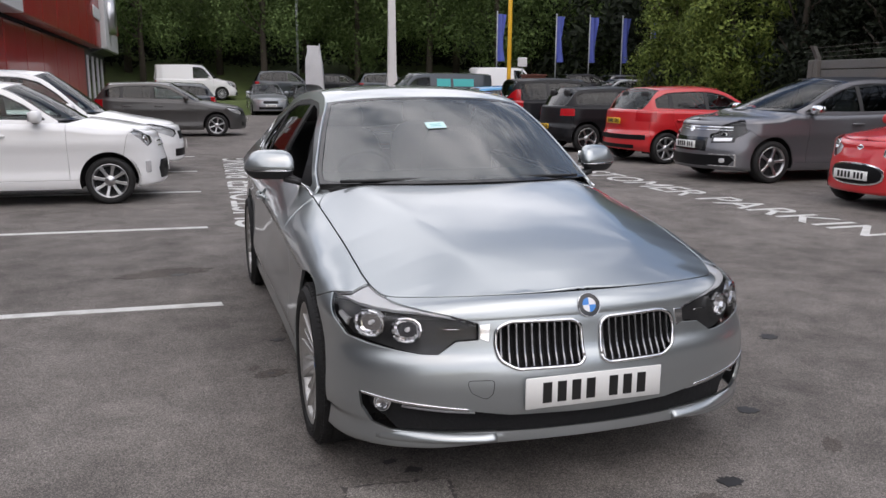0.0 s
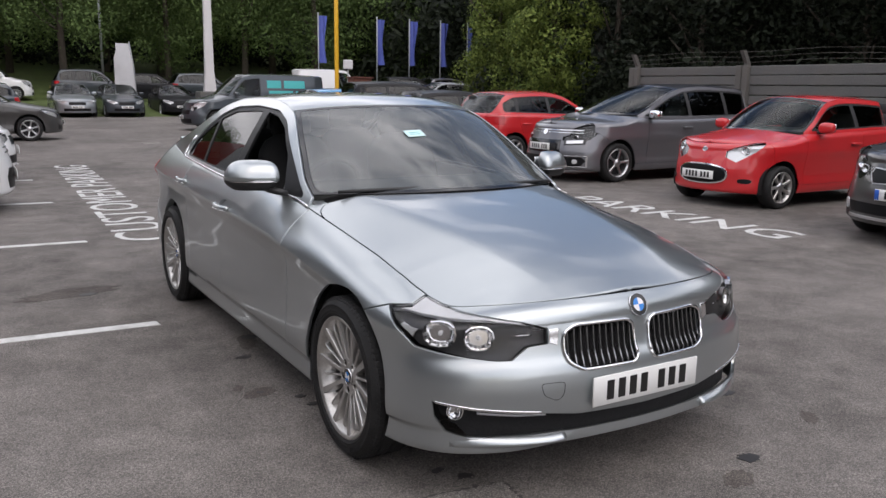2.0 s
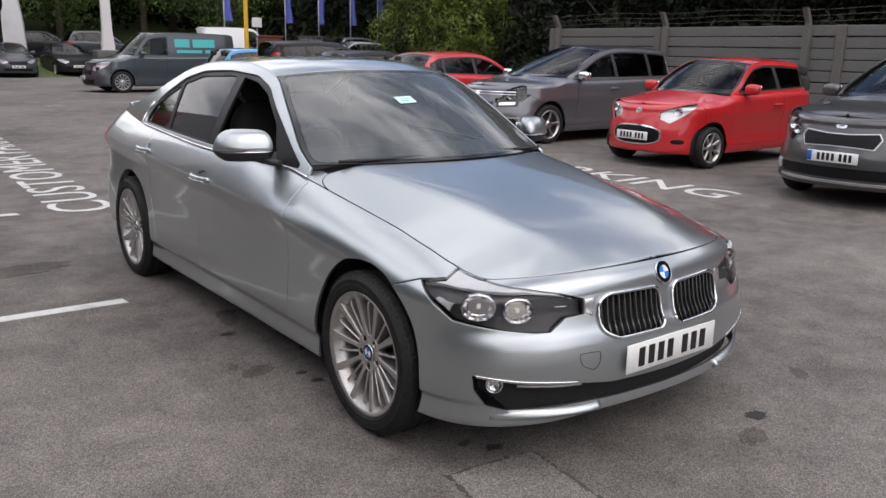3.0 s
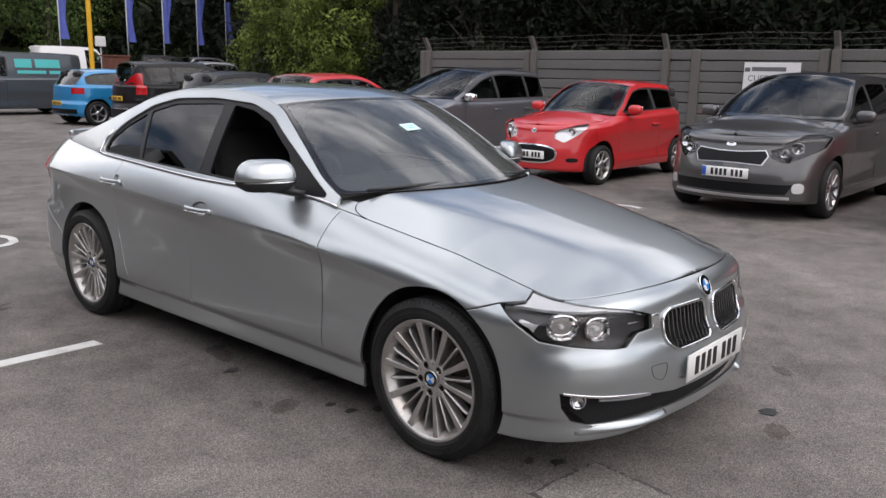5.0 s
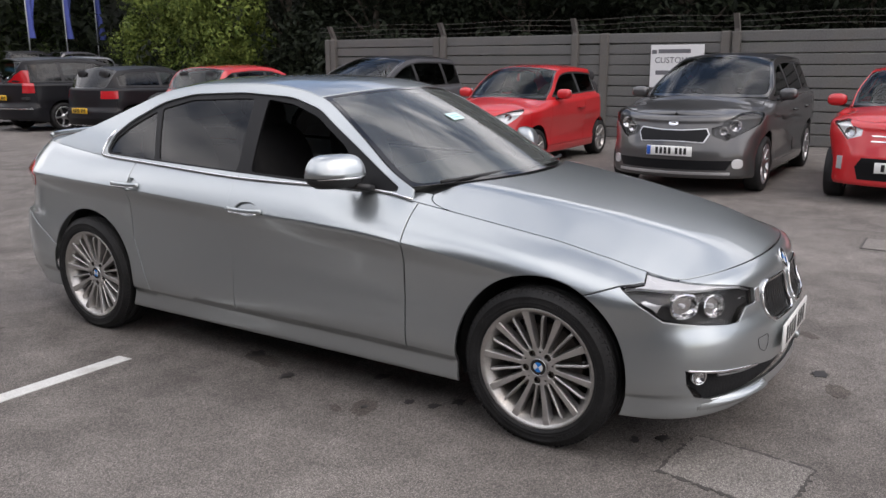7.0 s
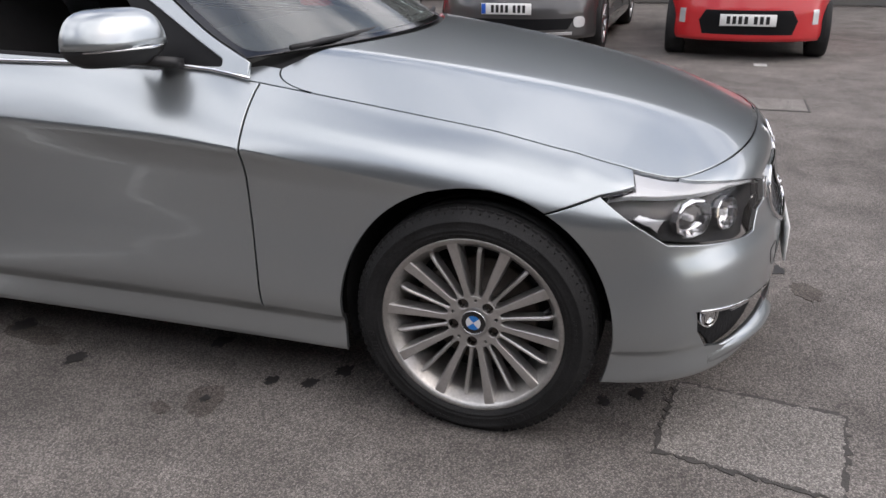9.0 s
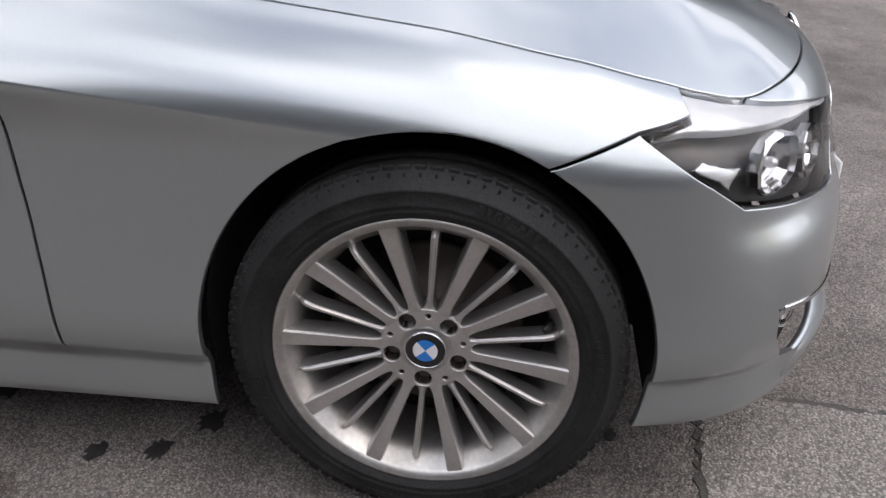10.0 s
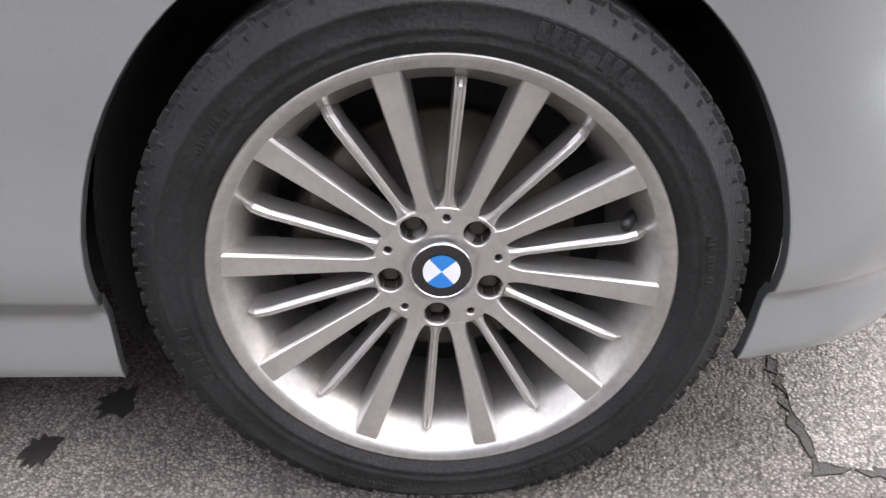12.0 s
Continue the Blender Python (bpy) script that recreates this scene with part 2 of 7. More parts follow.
M["concrete"] = mat("fence_concrete", (0.122, 0.120, 0.116), 0.9, vary=0.3, scale=1.6, fine=40, bump=0.3, dirt=0.35)
M["post"] = mat("post_concrete", (0.115, 0.108, 0.100), 0.9, vary=0.3, scale=3, fine=60, bump=0.3, dirt=0.4)
M["sign_white"] = mat("white_sign_board", (0.66, 0.66, 0.66), 0.5, vary=0.05)
M["grey_ink"] = mat("grey_lettering", (0.12, 0.12, 0.13), 0.6, vary=0.05)
M["red_clad"] = mat("red_cladding", (0.36, 0.018, 0.02), 0.35, vary=0.08, scale=1, coat=0.3)
M["white_clad"] = mat("white_cladding", (0.62, 0.62, 0.62), 0.45, vary=0.08, scale=1)
M["dark_clad"] = mat("dark_grey_cladding", (0.06, 0.06, 0.065), 0.5, vary=0.1, scale=1)
M["yellow"] = mat("yellow_pole_paint", (0.72, 0.40, 0.02), 0.45, vary=0.1)
M["totem"] = mat("white_totem_paint", (0.62, 0.60, 0.60), 0.45, vary=0.08, scale=1)
M["flag"] = mat("blue_flag_cloth", (0.09, 0.12, 0.42), 0.8, vary=0.2, scale=3)
M["banner"] = mat("white_banner_cloth", (0.55, 0.55, 0.56), 0.8, vary=0.12, scale=2)
M["steel"] = mat("galvanised_pole", (0.32, 0.33, 0.34), 0.5, 0.6, vary=0.15)
M["wood_box"] = mat("brown_board", (0.13, 0.045, 0.03), 0.7, vary=0.2)
M["grass"] = mat("grass_bank", (0.075, 0.105, 0.025), 0.95, vary=0.4, scale=1.5, fine=30, bump=0.8)
# shade of the woods put into the backing slope's colour
M["backing_slope"] = mat("dark_backing_slope", (0.008, 0.011, 0.006), 0.95, vary=0.5, scale=0.8, fine=6, bump=0.6)
M["bark"] = mat("bark", (0.06, 0.048, 0.036), 0.95, vary=0.3, scale=6, fine=40, bump=0.8)
M["paper"] = mat("pale_blue_paper", (0.62, 0.84, 0.84), 0.6, vary=0.05)
M["badge_blue"] = mat("blue_enamel", (0.015, 0.20, 0.62), 0.25, vary=0.05, coat=0.5)
M["badge_white"] = mat("white_enamel", (0.75, 0.76, 0.78), 0.25, vary=0.05, coat=0.5)
M["teal_ink"] = mat("teal_lettering", (0.05, 0.42, 0.42), 0.5, vary=0.05)


def leaf_mat(name, a, b_):
    """Leaves: each clump its own green, with light shining through."""
    m = bpy.data.materials.new(name)
    m.use_nodes = True
    nt = m.node_tree
    N, L = nt.nodes.new, nt.links.new
    b = nt.nodes["Principled BSDF"]
    geo, rp = N("ShaderNodeNewGeometry"), N("ShaderNodeValToRGB")
    rp.color_ramp.elements[0].color, rp.color_ramp.elements[1].color = (*a, 1), (*b_, 1)
    L(geo.outputs["Random Per Island"], rp.inputs["Fac"])
    L(rp.outputs["Color"], b.inputs["Base Color"])
    b.inputs["Roughness"].default_value = 0.6
    b.inputs["Specular IOR Level"].default_value = 0.12
    return m


M["leaf"] = leaf_mat("green_leaves", (0.050, 0.082, 0.026), (0.125, 0.180, 0.058))
M["leaf_bright"] = leaf_mat("bright_ivy_leaves", (0.042, 0.070, 0.014), (0.195, 0.24, 0.055))
# near-black green: the dense wood's shade is put into the leaf colour
M["leaf_shaded"] = leaf_mat("shade_dark_leaves", (0.007, 0.010, 0.006), (0.020, 0.026, 0.014))

# ---- shape helpers ----
from mathutils.geometry import delaunay_2d_cdt


def part(name, geo, material, parent=None, label="", smooth=True):
    """One mesh object out of (verts, faces) or (verts, faces, normals), under its parent."""
    verts, faces = geo[0], geo[1]
    me = bpy.data.meshes.new(name)
    me.from_pydata([tuple(map(float, v)) for v in verts], [], [tuple(map(int, q)) for q in faces])
    if smooth:
        me.polygons.foreach_set("use_smooth", [True] * len(me.polygons))
    if len(geo) > 2 and geo[2] is not None:
        me.normals_split_custom_set_from_vertices([tuple(map(float, n)) for n in geo[2]])
    me.materials.append(material)
    ob = new(name, me)
    if parent:
        ob.parent = parent
    if label:
        tagged(ob, label)
    return ob


def empty(name, m, label, category, group="", kind=""):
    ob = new(name)
    ob.empty_display_size = 0.1
    ob.matrix_world = m
    return tagged(ob, label, category, group, kind)


def move(geo, m):
    """The same shape under the matrix m."""
    v = np.asarray(geo[0], float)
    a = np.array(m)
    out = v @ a[:3, :3].T + a[:3, 3]
    flip = np.linalg.det(a[:3, :3]) < 0
    faces = [tuple(reversed(q)) for q in geo[1]] if flip else geo[1]
    if len(geo) > 2 and geo[2] is not None:
        return out, faces, np.asarray(geo[2]) @ np.linalg.inv(a[:3, :3])
    return out, faces


MIRROR = Matrix.Diagonal((-1, 1, 1, 1))


def join(*geos):
    """Several shapes as one mesh."""
    v, q, k = [], [], 0
    for g in geos:
        v.extend(map(tuple, g[0]))
        q.extend(tuple(i + k for i in face) for face in g[1])
        k += len(g[0])
    return v, q


def hull(points):
    bm = bmesh.new()
    for p in points:
        bm.verts.new(p)
    bmesh.ops.convex_hull(bm, input=bm.verts)
    for v in [v for v in bm.verts if not v.link_faces]:
        bm.verts.remove(v)
    bmesh.ops.recalc_face_normals(bm, faces=bm.faces)
    bm.verts.index_update()
    geo = [tuple(v.co) for v in bm.verts], [tuple(v.index for v in q.verts) for q in bm.faces]
    bm.free()
    return geo


def box(sx, sy, sz, at=(0, 0, 0), c=0.004):
    """A chamfered box about its middle."""
    pts = []
    for x in (-1, 1):
        for y in (-1, 1):
            for z in (-1, 1):
                h = (x * sx / 2, y * sy / 2, z * sz / 2)
                for k in range(3):
                    p = [h[j] - (c * (1, -1)[h[j] < 0] if j != k else 0) for j in range(3)]
                    pts.append([p[j] + at[j] for j in range(3)])
    return hull(pts)


def loft(rings, closed=True, caps=True):
    """Skin over rings of equally many points."""
    n = len(rings[0])
    v = [tuple(p) for r in rings for p in r]
    q = []
    for i in range(len(rings) - 1):
        for j in range(n if closed else n - 1):
            k = (j + 1) % n
            q.append((i * n + j, i * n + k, (i + 1) * n + k, (i + 1) * n + j))
    if caps:
        q.append(tuple(reversed(range(n))))
        q.append(tuple(range((len(rings) - 1) * n, len(rings) * n)))
    return v, q


def lathe(profile, n=48, axis="x"):
    """Turns (radius, along) pairs round the axis; the shape is open at both ends."""
    rings = []
    for r, a in profile:
        ring = []
        for k in range(n):
            t = 2 * math.pi * k / n
            p = (a, r * math.cos(t), r * math.sin(t))
            ring.append(p if axis == "x" else (p[1], p[2], p[0]) if axis == "z" else (p[2], p[0], p[1]))
        rings.append(ring)
    return loft(rings, True, False)


def tube(points, r, n=8, r_end=None):
    """A round bar along points."""
    pts = [Vector(p) for p in points]
    rings = []
    for i, p in enumerate(pts):
        d = (pts[min(i + 1, len(pts) - 1)] - pts[max(i - 1, 0)]).normalized()
        a = d.cross(Vector((0.31, 0.17, 0.93))).normalized()
        b = d.cross(a)
        k = i / max(1, len(pts) - 1)
        rr = r if r_end is None else r + (r_end - r) * k
        rings.append([p + rr * (math.cos(t) * a + math.sin(t) * b) for t in (2 * math.pi * j / n for j in range(n))])
    return loft(rings)


def ball(rx, ry, rz, at=(0, 0, 0), n=20, m=12, e=1.0):
    """A rounded blob; e under 1 makes it boxier."""
    def w(c):
        return math.copysign(abs(c) ** e, c)
    rings = []
    for i in range(1, m):
        t = math.pi * i / m
        rings.append([(at[0] + rx * w(math.sin(t)) * w(math.cos(a)), at[1] + ry * w(math.sin(t)) * w(math.sin(a)), at[2] - rz * w(math.cos(t))) for a in (2 * math.pi * j / n for j in range(n))])
    return loft(rings)


def spline(*knots):
    """A smooth curve through (x, y) knots that never overshoots, level beyond its ends."""
    x, y = np.array([k[0] for k in knots], float), np.array([k[1] for k in knots], float)
    h, d = np.diff(x), np.diff(y) / np.diff(x)
    m = np.zeros(len(x))
    for i in range(1, len(x) - 1):
        if d[i - 1] * d[i] > 0:
            w1, w2 = 2 * h[i] + h[i - 1], h[i] + 2 * h[i - 1]
            m[i] = (w1 + w2) / (w1 / d[i - 1] + w2 / d[i])
    m[0], m[-1] = d[0], d[-1]

    def f(t):
        t = np.clip(np.asarray(t, float), x[0], x[-1])
        i = np.clip(np.searchsorted(x, t) - 1, 0, len(h) - 1)
        u = (t - x[i]) / h[i]
        return (2 * u**3 - 3 * u**2 + 1) * y[i] + (u**3 - 2 * u**2 + u) * h[i] * m[i] + (3 * u**2 - 2 * u**3) * y[i + 1] + (u**3 - u**2) * h[i] * m[i + 1]
    return f


def ease(t):
    t = np.clip(t, 0, 1)
    return t * t * (3 - 2 * t)


def inside(poly, p):
    """Which of the points p lie inside the polygon."""
    res = np.zeros(len(p), bool)
    a, b = poly, np.roll(poly, -1, 0)
    for (x1, y1), (x2, y2) in zip(a, b):
        if y1 == y2:
            continue
        c = (y1 > p[:, 1]) != (y2 > p[:, 1])
        res ^= c & (p[:, 0] < (x2 - x1) * (p[:, 1] - y1) / (y2 - y1) + x1)
    return res


def near_edge(poly, p, d):
    res = np.zeros(len(p), bool)
    for a, b in zip(poly, np.roll(poly, -1, 0)):
        ab = b - a
        t = np.clip(((p - a) @ ab) / max(1e-12, ab @ ab), 0, 1)
        res |= np.hypot(*(p - a - t[:, None] * ab).T) < d
    return res


def even(poly, step):
    """A closed outline cut into pieces no longer than step."""
    out = []
    for a, b in zip(poly, np.roll(poly, -1, 0)):
        n = max(1, int(math.ceil(np.hypot(*(b - a)) / step)))
        out.extend(a + (b - a) * k / n for k in range(n))
    return np.array(out)


def tidy(poly):
    """The outline with doubled points left out."""
    p = [np.array(q, float) for q in poly]
    out = [p[0]]
    for q in p[1:]:
        if np.hypot(*(q - out[-1])) > 1e-5:
            out.append(q)
    if np.hypot(*(out[0] - out[-1])) < 1e-5:
        out.pop()
    return np.array(out)


def skin(S, outline, step, holes=(), flange=0.014, push=0.0, edge=0.0025, out=None, gap=0.0018):
    """A sheet of the surface S(u, v) within an outline, with holes, rounded rims turned inwards, and the surface's own normals.
    step: mesh size in u and v. push moves it along the normal. out: a point inside, from which normals point away."""
    sc = np.array(step, float)
    loops = [even(tidy(outline) / sc, 1.0)] + [even(tidy(h) / sc, 1.0) for h in holes]
    pts = np.concatenate(loops)
    edges, k = [], 0
    for lp in loops:
        edges += [(k + i, k + (i + 1) % len(lp)) for i in range(len(lp))]
        k += len(lp)
    lo, hi = loops[0].min(0), loops[0].max(0)
    gx, gy = np.meshgrid(np.arange(lo[0] + 0.5, hi[0], 1.0), np.arange(math.floor(lo[1]) + 1, hi[1], 1.0))
    grid = np.stack([gx.ravel(), gy.ravel()], 1)
    if len(grid):
        ok = inside(loops[0], grid) & ~near_edge(loops[0], grid, 0.45)
        for lp in loops[1:]:
            ok &= ~inside(lp, grid) & ~near_edge(lp, grid, 0.45)
        grid = grid[ok]
        pts = np.concatenate([pts, grid])
    vs, _, tris, orig, _, _ = delaunay_2d_cdt([Vector(p) for p in pts], edges, [], 0, 1e-6)
    uv = np.array([(v[0], v[1]) for v in vs])
    tris = np.array([t for t in tris if len(t) == 3])
    mid = uv[tris].mean(1)
    ok = inside(loops[0], mid)
    for lp in loops[1:]:
        ok &= ~inside(lp, mid)
    tris = tris[ok]
    back = {}
    for i, o in enumerate(orig):
        for j in o:
            back[j] = i
    u, v = uv[:, 0] * sc[0], uv[:, 1] * sc[1]
    e = 1e-3
    P = S(u, v)
    nrm = np.cross(S(u + e * sc[0] * 8, v) - S(u - e * sc[0] * 8, v), S(u, v + e * sc[1] * 8) - S(u, v - e * sc[1] * 8))
    ln = np.linalg.norm(nrm, axis=1, keepdims=True)
    nrm = nrm / np.maximum(ln, 1e-12)
    c = np.array(out if out is not None else (0, 1.4, 0.5), float)
    if ((P - c) * nrm).sum() < 0:
        nrm = -nrm
    P = P + nrm * push
    fn = np.cross(P[tris[:, 1]] - P[tris[:, 0]], P[tris[:, 2]] - P[tris[:, 0]])
    flip = (fn * nrm[tris[:, 0]]).sum(1) < 0
    tris[flip] = tris[flip][:, ::-1]
    V, F, NN = list(P), [tuple(t) for t in tris], list(nrm)
    if flange:
        used = set(tris.ravel())
        k = 0
        for li, lp in enumerate(loops):
            ids = [back.get(k + i) for i in range(len(lp))]
            k += len(lp)
            ids = [i for j, i in enumerate(ids) if i is not None and i in used and i != ids[j - 1]]
            if len(ids) < 3:
                continue
            q, n = P[ids], nrm[ids]
            t = np.roll(q, -1, 0) - np.roll(q, 1, 0)
            t /= np.maximum(np.linalg.norm(t, axis=1, keepdims=True), 1e-9)
            side = np.cross(t, n)
            area = loops[li]
            ccw = (area[:, 0] * np.roll(area[:, 1], -1) - area[:, 1] * np.roll(area[:, 0], -1)).sum() > 0
            # the side that points out of the sheet
            test = (q + side * 0.002)
            inner = P[tris].mean(1)
            d1 = np.linalg.norm(inner - test[0], axis=1).min()
            d2 = np.linalg.norm(inner - (q[0] - side[0] * 0.002), axis=1).min()
            if d1 < d2:
                side = -side
            q = q - side * (gap + edge)
            for i, w in zip(ids, q):
                V[i] = w
            base = len(V)
            r1 = q + side * edge * 0.7 - n * edge * 0.3
            r2 = q + side * edge - n * edge
            r3 = q + side * edge - n * flange
            m = len(ids)
            for ring, nn in ((r1, n + side), (r2, side + n * 0.15), (r3, side)):
                V.extend(ring)
                NN.extend(nn / np.maximum(np.linalg.norm(nn, axis=1, keepdims=True), 1e-9))
            ids_ = np.array(ids)
            rows = [ids_] + [base + r * m + np.arange(m) for r in range(3)]
            VA = np.array(V)
            for a, c2 in zip(rows, rows[1:]):
                b, d = np.roll(a, -1), np.roll(c2, -1)
                g = np.cross(VA[b] - VA[a], VA[c2] - VA[a])
                good = (g * (n + side)).sum(1) > 0
                quads = np.stack([a, b, d, c2], 1)
                quads[~good] = quads[~good][:, ::-1]
                F.extend(map(tuple, quads))
    return V, F, NN


def dense(pts, n=10):
    """Straight runs between points, cut finely, before they are bent onto a surface."""
    pts = [np.array(p, float) for p in pts]
    out = []
    for a, b in zip(pts, pts[1:]):
        out.extend(a + (b - a) * k / n for k in range(n))
    return out + [pts[-1]]


def arc(cy, cz, r, a0, a1, n=28):
    return [(cy + r * math.cos(radians(a0 + (a1 - a0) * k / n)), cz + r * math.sin(radians(a0 + (a1 - a0) * k / n))) for k in range(n + 1)]


def rounded(pts, r, n=4):
    """A closed outline with its corners rounded off."""
    pts = [np.array(p, float) for p in pts]
    out = []
    for i, p in enumerate(pts):
        a, b = pts[i - 1] - p, pts[(i + 1) % len(pts)] - p
        la, lb = np.hypot(*a), np.hypot(*b)
        k = min(r, la * 0.45, lb * 0.45)
        s, e = p + a / la * k, p + b / lb * k
        for j in range(n + 1):
            t = j / n
            out.append((1 - t) ** 2 * s + 2 * t * (1 - t) * p + t * t * e)
    return out

# ---- cars: one body in curves, cut into its panels ----
class Body:
    """A car body about its front axle (x across, y to the rear, z up). plan: the outline from above; each height insets it."""

    def __init__(s, fo, yr, W, lf, lr, nf, nr, zb, zs, rin, rup, side, front, rear, hood, roof, wf=(-0.2, -0.6), wr=None, crease=((-1, 0.0), (5, 0.0)), flat=((-1, 0.0), (5, 0.0)), turn=80):
        s.crease, s.flat, s.turn = spline(*crease), spline(*flat), radians(turn)
        s.fo, s.yr = fo, yr
        s.W, s.zb, s.zs, s.rin, s.rup = (spline(*k) for k in (W, zb, zs, rin, rup))
        s.side, s.front, s.rear, s.hoodz, s.rail = (spline(*k) for k in (side, front, rear, hood, roof))
        s.wf, s.wr = wf, wr or (yr - 0.6, yr - 0.2)
        t = (1 - np.cos(np.linspace(0, math.pi, 1600))) / 2
        y = -fo + (yr + fo) * t
        a, b = np.clip((y + fo) / lf, 0, 1), np.clip((yr - y) / lr, 0, 1)
        x = s.W(y) * np.sqrt(np.clip(1 - (1 - a) ** nf, 0, 1)) * np.sqrt(np.clip(1 - (1 - b) ** nr, 0, 1))
        d = np.hypot(np.diff(x), np.diff(y))
        s.s = np.concatenate([[0], np.cumsum(d)])
        s.x, s.y = x, y
        tx, ty = np.gradient(x, s.s), np.gradient(y, s.s)
        k = np.hypot(tx, ty)
        s.nx, s.ny = ty / k, -tx / k
        s.end = s.s[-1]
        ss = np.linspace(0, s.end, 900)
        s.top = s.Q(ss, np.full(900, 2.0))

    def inset(s, y, z):
        f, r = ease((y - s.wf[0]) / (s.wf[1] - s.wf[0])), ease((y - s.wr[0]) / (s.wr[1] - s.wr[0]))
        zl = z - s.crease(y) * ease((z - 0.3) / 0.35)
        return s.side(zl) * (1 - f) * (1 - r) + s.front(z) * f + s.rear(z) * r

    def Q(s, u, v):
        """The lower body: u along the plan from the nose (minus: the other side), v 0..1 up the side, 1..2 over the shoulder."""
        u, v = np.asarray(u, float), np.asarray(v, float)
        a = np.abs(u)
        x, y, nx, ny = (np.interp(a, s.s, k) for k in (s.x, s.y, s.nx, s.ny))
        zb, zs = s.zb(y), s.zs(y)
        lowv, hi = np.minimum(v, 1), np.clip(v - 1, 0, 1.1) * s.turn
        z = zb + lowv * (zs - zb)
        rise = np.sin(hi) / math.sin(s.turn)
        m = s.flat(y)
        i = s.inset(y, z) + s.rin(y) * ((1 - m) * (1 - np.cos(hi)) / (1 - math.cos(s.turn)) + m * rise)
        z = z + s.rup(y) * rise
        sg = np.where(u < 0, -1.0, 1.0)
        return np.stack([(x - nx * i) * sg, y - ny * i, z], -1)

    def uy(s, y):
        return float(np.interp(y, s.y, s.s))

    def ux(s, x):
        k = np.searchsorted(s.y, 0.0)
        return float(np.interp(x, s.x[:k], s.s[:k]))

    def uxr(s, x):
        k = np.searchsorted(s.y, s.yr - 0.9)
        return float(np.interp(-x, -s.x[k:], s.s[k:]))

    def v(s, u, z):
        """The v at which the body is z high."""
        y = float(np.interp(abs(u), s.s, s.y))
        zb, zs, up = float(s.zb(y)), float(s.zs(y)), float(s.rup(y))
        if z <= zs:
            return max(0.0, (z - zb) / (zs - zb))
        return 1 + min(1, math.asin(min(0.9999, (z - zs) / up * math.sin(s.turn))) / s.turn)

    def on_side(s, pts, n=10):
        """(y, z) points to (u, v); z of 9 means the top edge, -9 the bottom."""
        out = []
        for y, z in dense(pts, n):
            u = s.uy(y)
            out.append((u, 2.0 if z > 5 else 0.0 if z < -5 else s.v(u, z)))
        return out

    def on_front(s, pts, n=8, rear=False):
        """(x, z) points of nose or tail to (u, v), x of either sign."""
        out = []
        for x, z in dense(pts, n):
            u = s.uxr(abs(x)) if rear else s.ux(abs(x))
            vv = 2.0 if z > 5 else 0.0 if z < -5 else s.v(u, z)
            out.append((math.copysign(u, x) if not rear else (2 * s.end - u if x < 0 else u), vv))
        return out

    def Qr(s, u, v):
        """The lower body, with u running on past the tail to the other side."""
        u = np.asarray(u, float)
        far = u > s.end
        p = s.Q(np.where(far, 2 * s.end - u, u), v)
        p[..., 0] = np.where(far, -p[..., 0], p[..., 0])
        return p

    def G(s, y, z):
        """The side of the cabin above the belt."""
        y, z = np.asarray(y, float), np.asarray(z, float)
        ty, k = s.top[:, 1], len(s.top)
        xb, zb = np.interp(y, ty, s.top[:, 0]), np.interp(y, ty, s.top[:, 2])
        h = z - zb
        return np.stack([xb - s.lean * h - s.bow * h * np.abs(h), y, z], -1)

    def T(s, x, y):
        """Bonnet or boot: from the body's top edge up to the centre line."""
        x, y = np.asarray(x, float), np.asarray(y, float)
        xe, ze = np.interp(y, s.top[:, 1], s.top[:, 0]), np.interp(y, s.top[:, 1], s.top[:, 2])
        zc = s.hoodz(y)
        r = np.clip(np.abs(x) / np.maximum(xe, 1e-3), 0, 1.2)
        f = r**s.fall
        if s.dome:
            # a fold runs along the bonnet: nearly flat inside it, falling away outside
            r0 = np.minimum((0.30 + 0.24 * np.clip((y + 0.7) / 1.2, 0, 1.1)) / np.maximum(xe, 0.2), 0.85)
            w = 0.022
            soft, full = w * np.log1p(np.exp((r - r0) / w)), w * np.log1p(np.exp((1 - r0) / w))
            k = s.dome * ease((y + 0.72) / 0.35) * (y < 1.5)
            f = f * (1 - k) + k * (0.34 * r**2 + 0.66 * soft / full)
        z = zc - (zc - ze) * f
        return np.stack([x, y, z], -1)

    def R(s, x, y):
        """The roof."""
        x, y = np.asarray(x, float), np.asarray(y, float)
        zr, zc = s.rail(y), s.roofz(y)
        xe = s.G(y, zr)[..., 0]
        r = np.abs(x) / np.maximum(xe, 1e-3)
        return np.stack([x, y, zc + (zr - zc) * np.clip(r, 0, 1.1) ** 2.6], -1)

    def screen(s, y0, y1, c0, c1, bulge=0.0):
        """A windscreen between two side lines: edges on the cabin's rail from y0 to y1, its middle from c0 to c1 (y, z)."""
        def f(p, t):
            p, t = np.asarray(p, float), np.asarray(t, float)
            ye = y0 + (y1 - y0) * t
            E = s.G(ye, s.rail(ye))
            cy = c0[0] + (c1[0] - c0[0]) * t
            cz = c0[1] + (c1[1] - c0[1]) * t + bulge * t * (1 - t) * 4
            w = np.abs(p) ** 2.2
            return np.stack([E[..., 0] * p, cy + (E[..., 1] - cy) * w, cz + (E[..., 2] - cz) * w], -1)
        return f


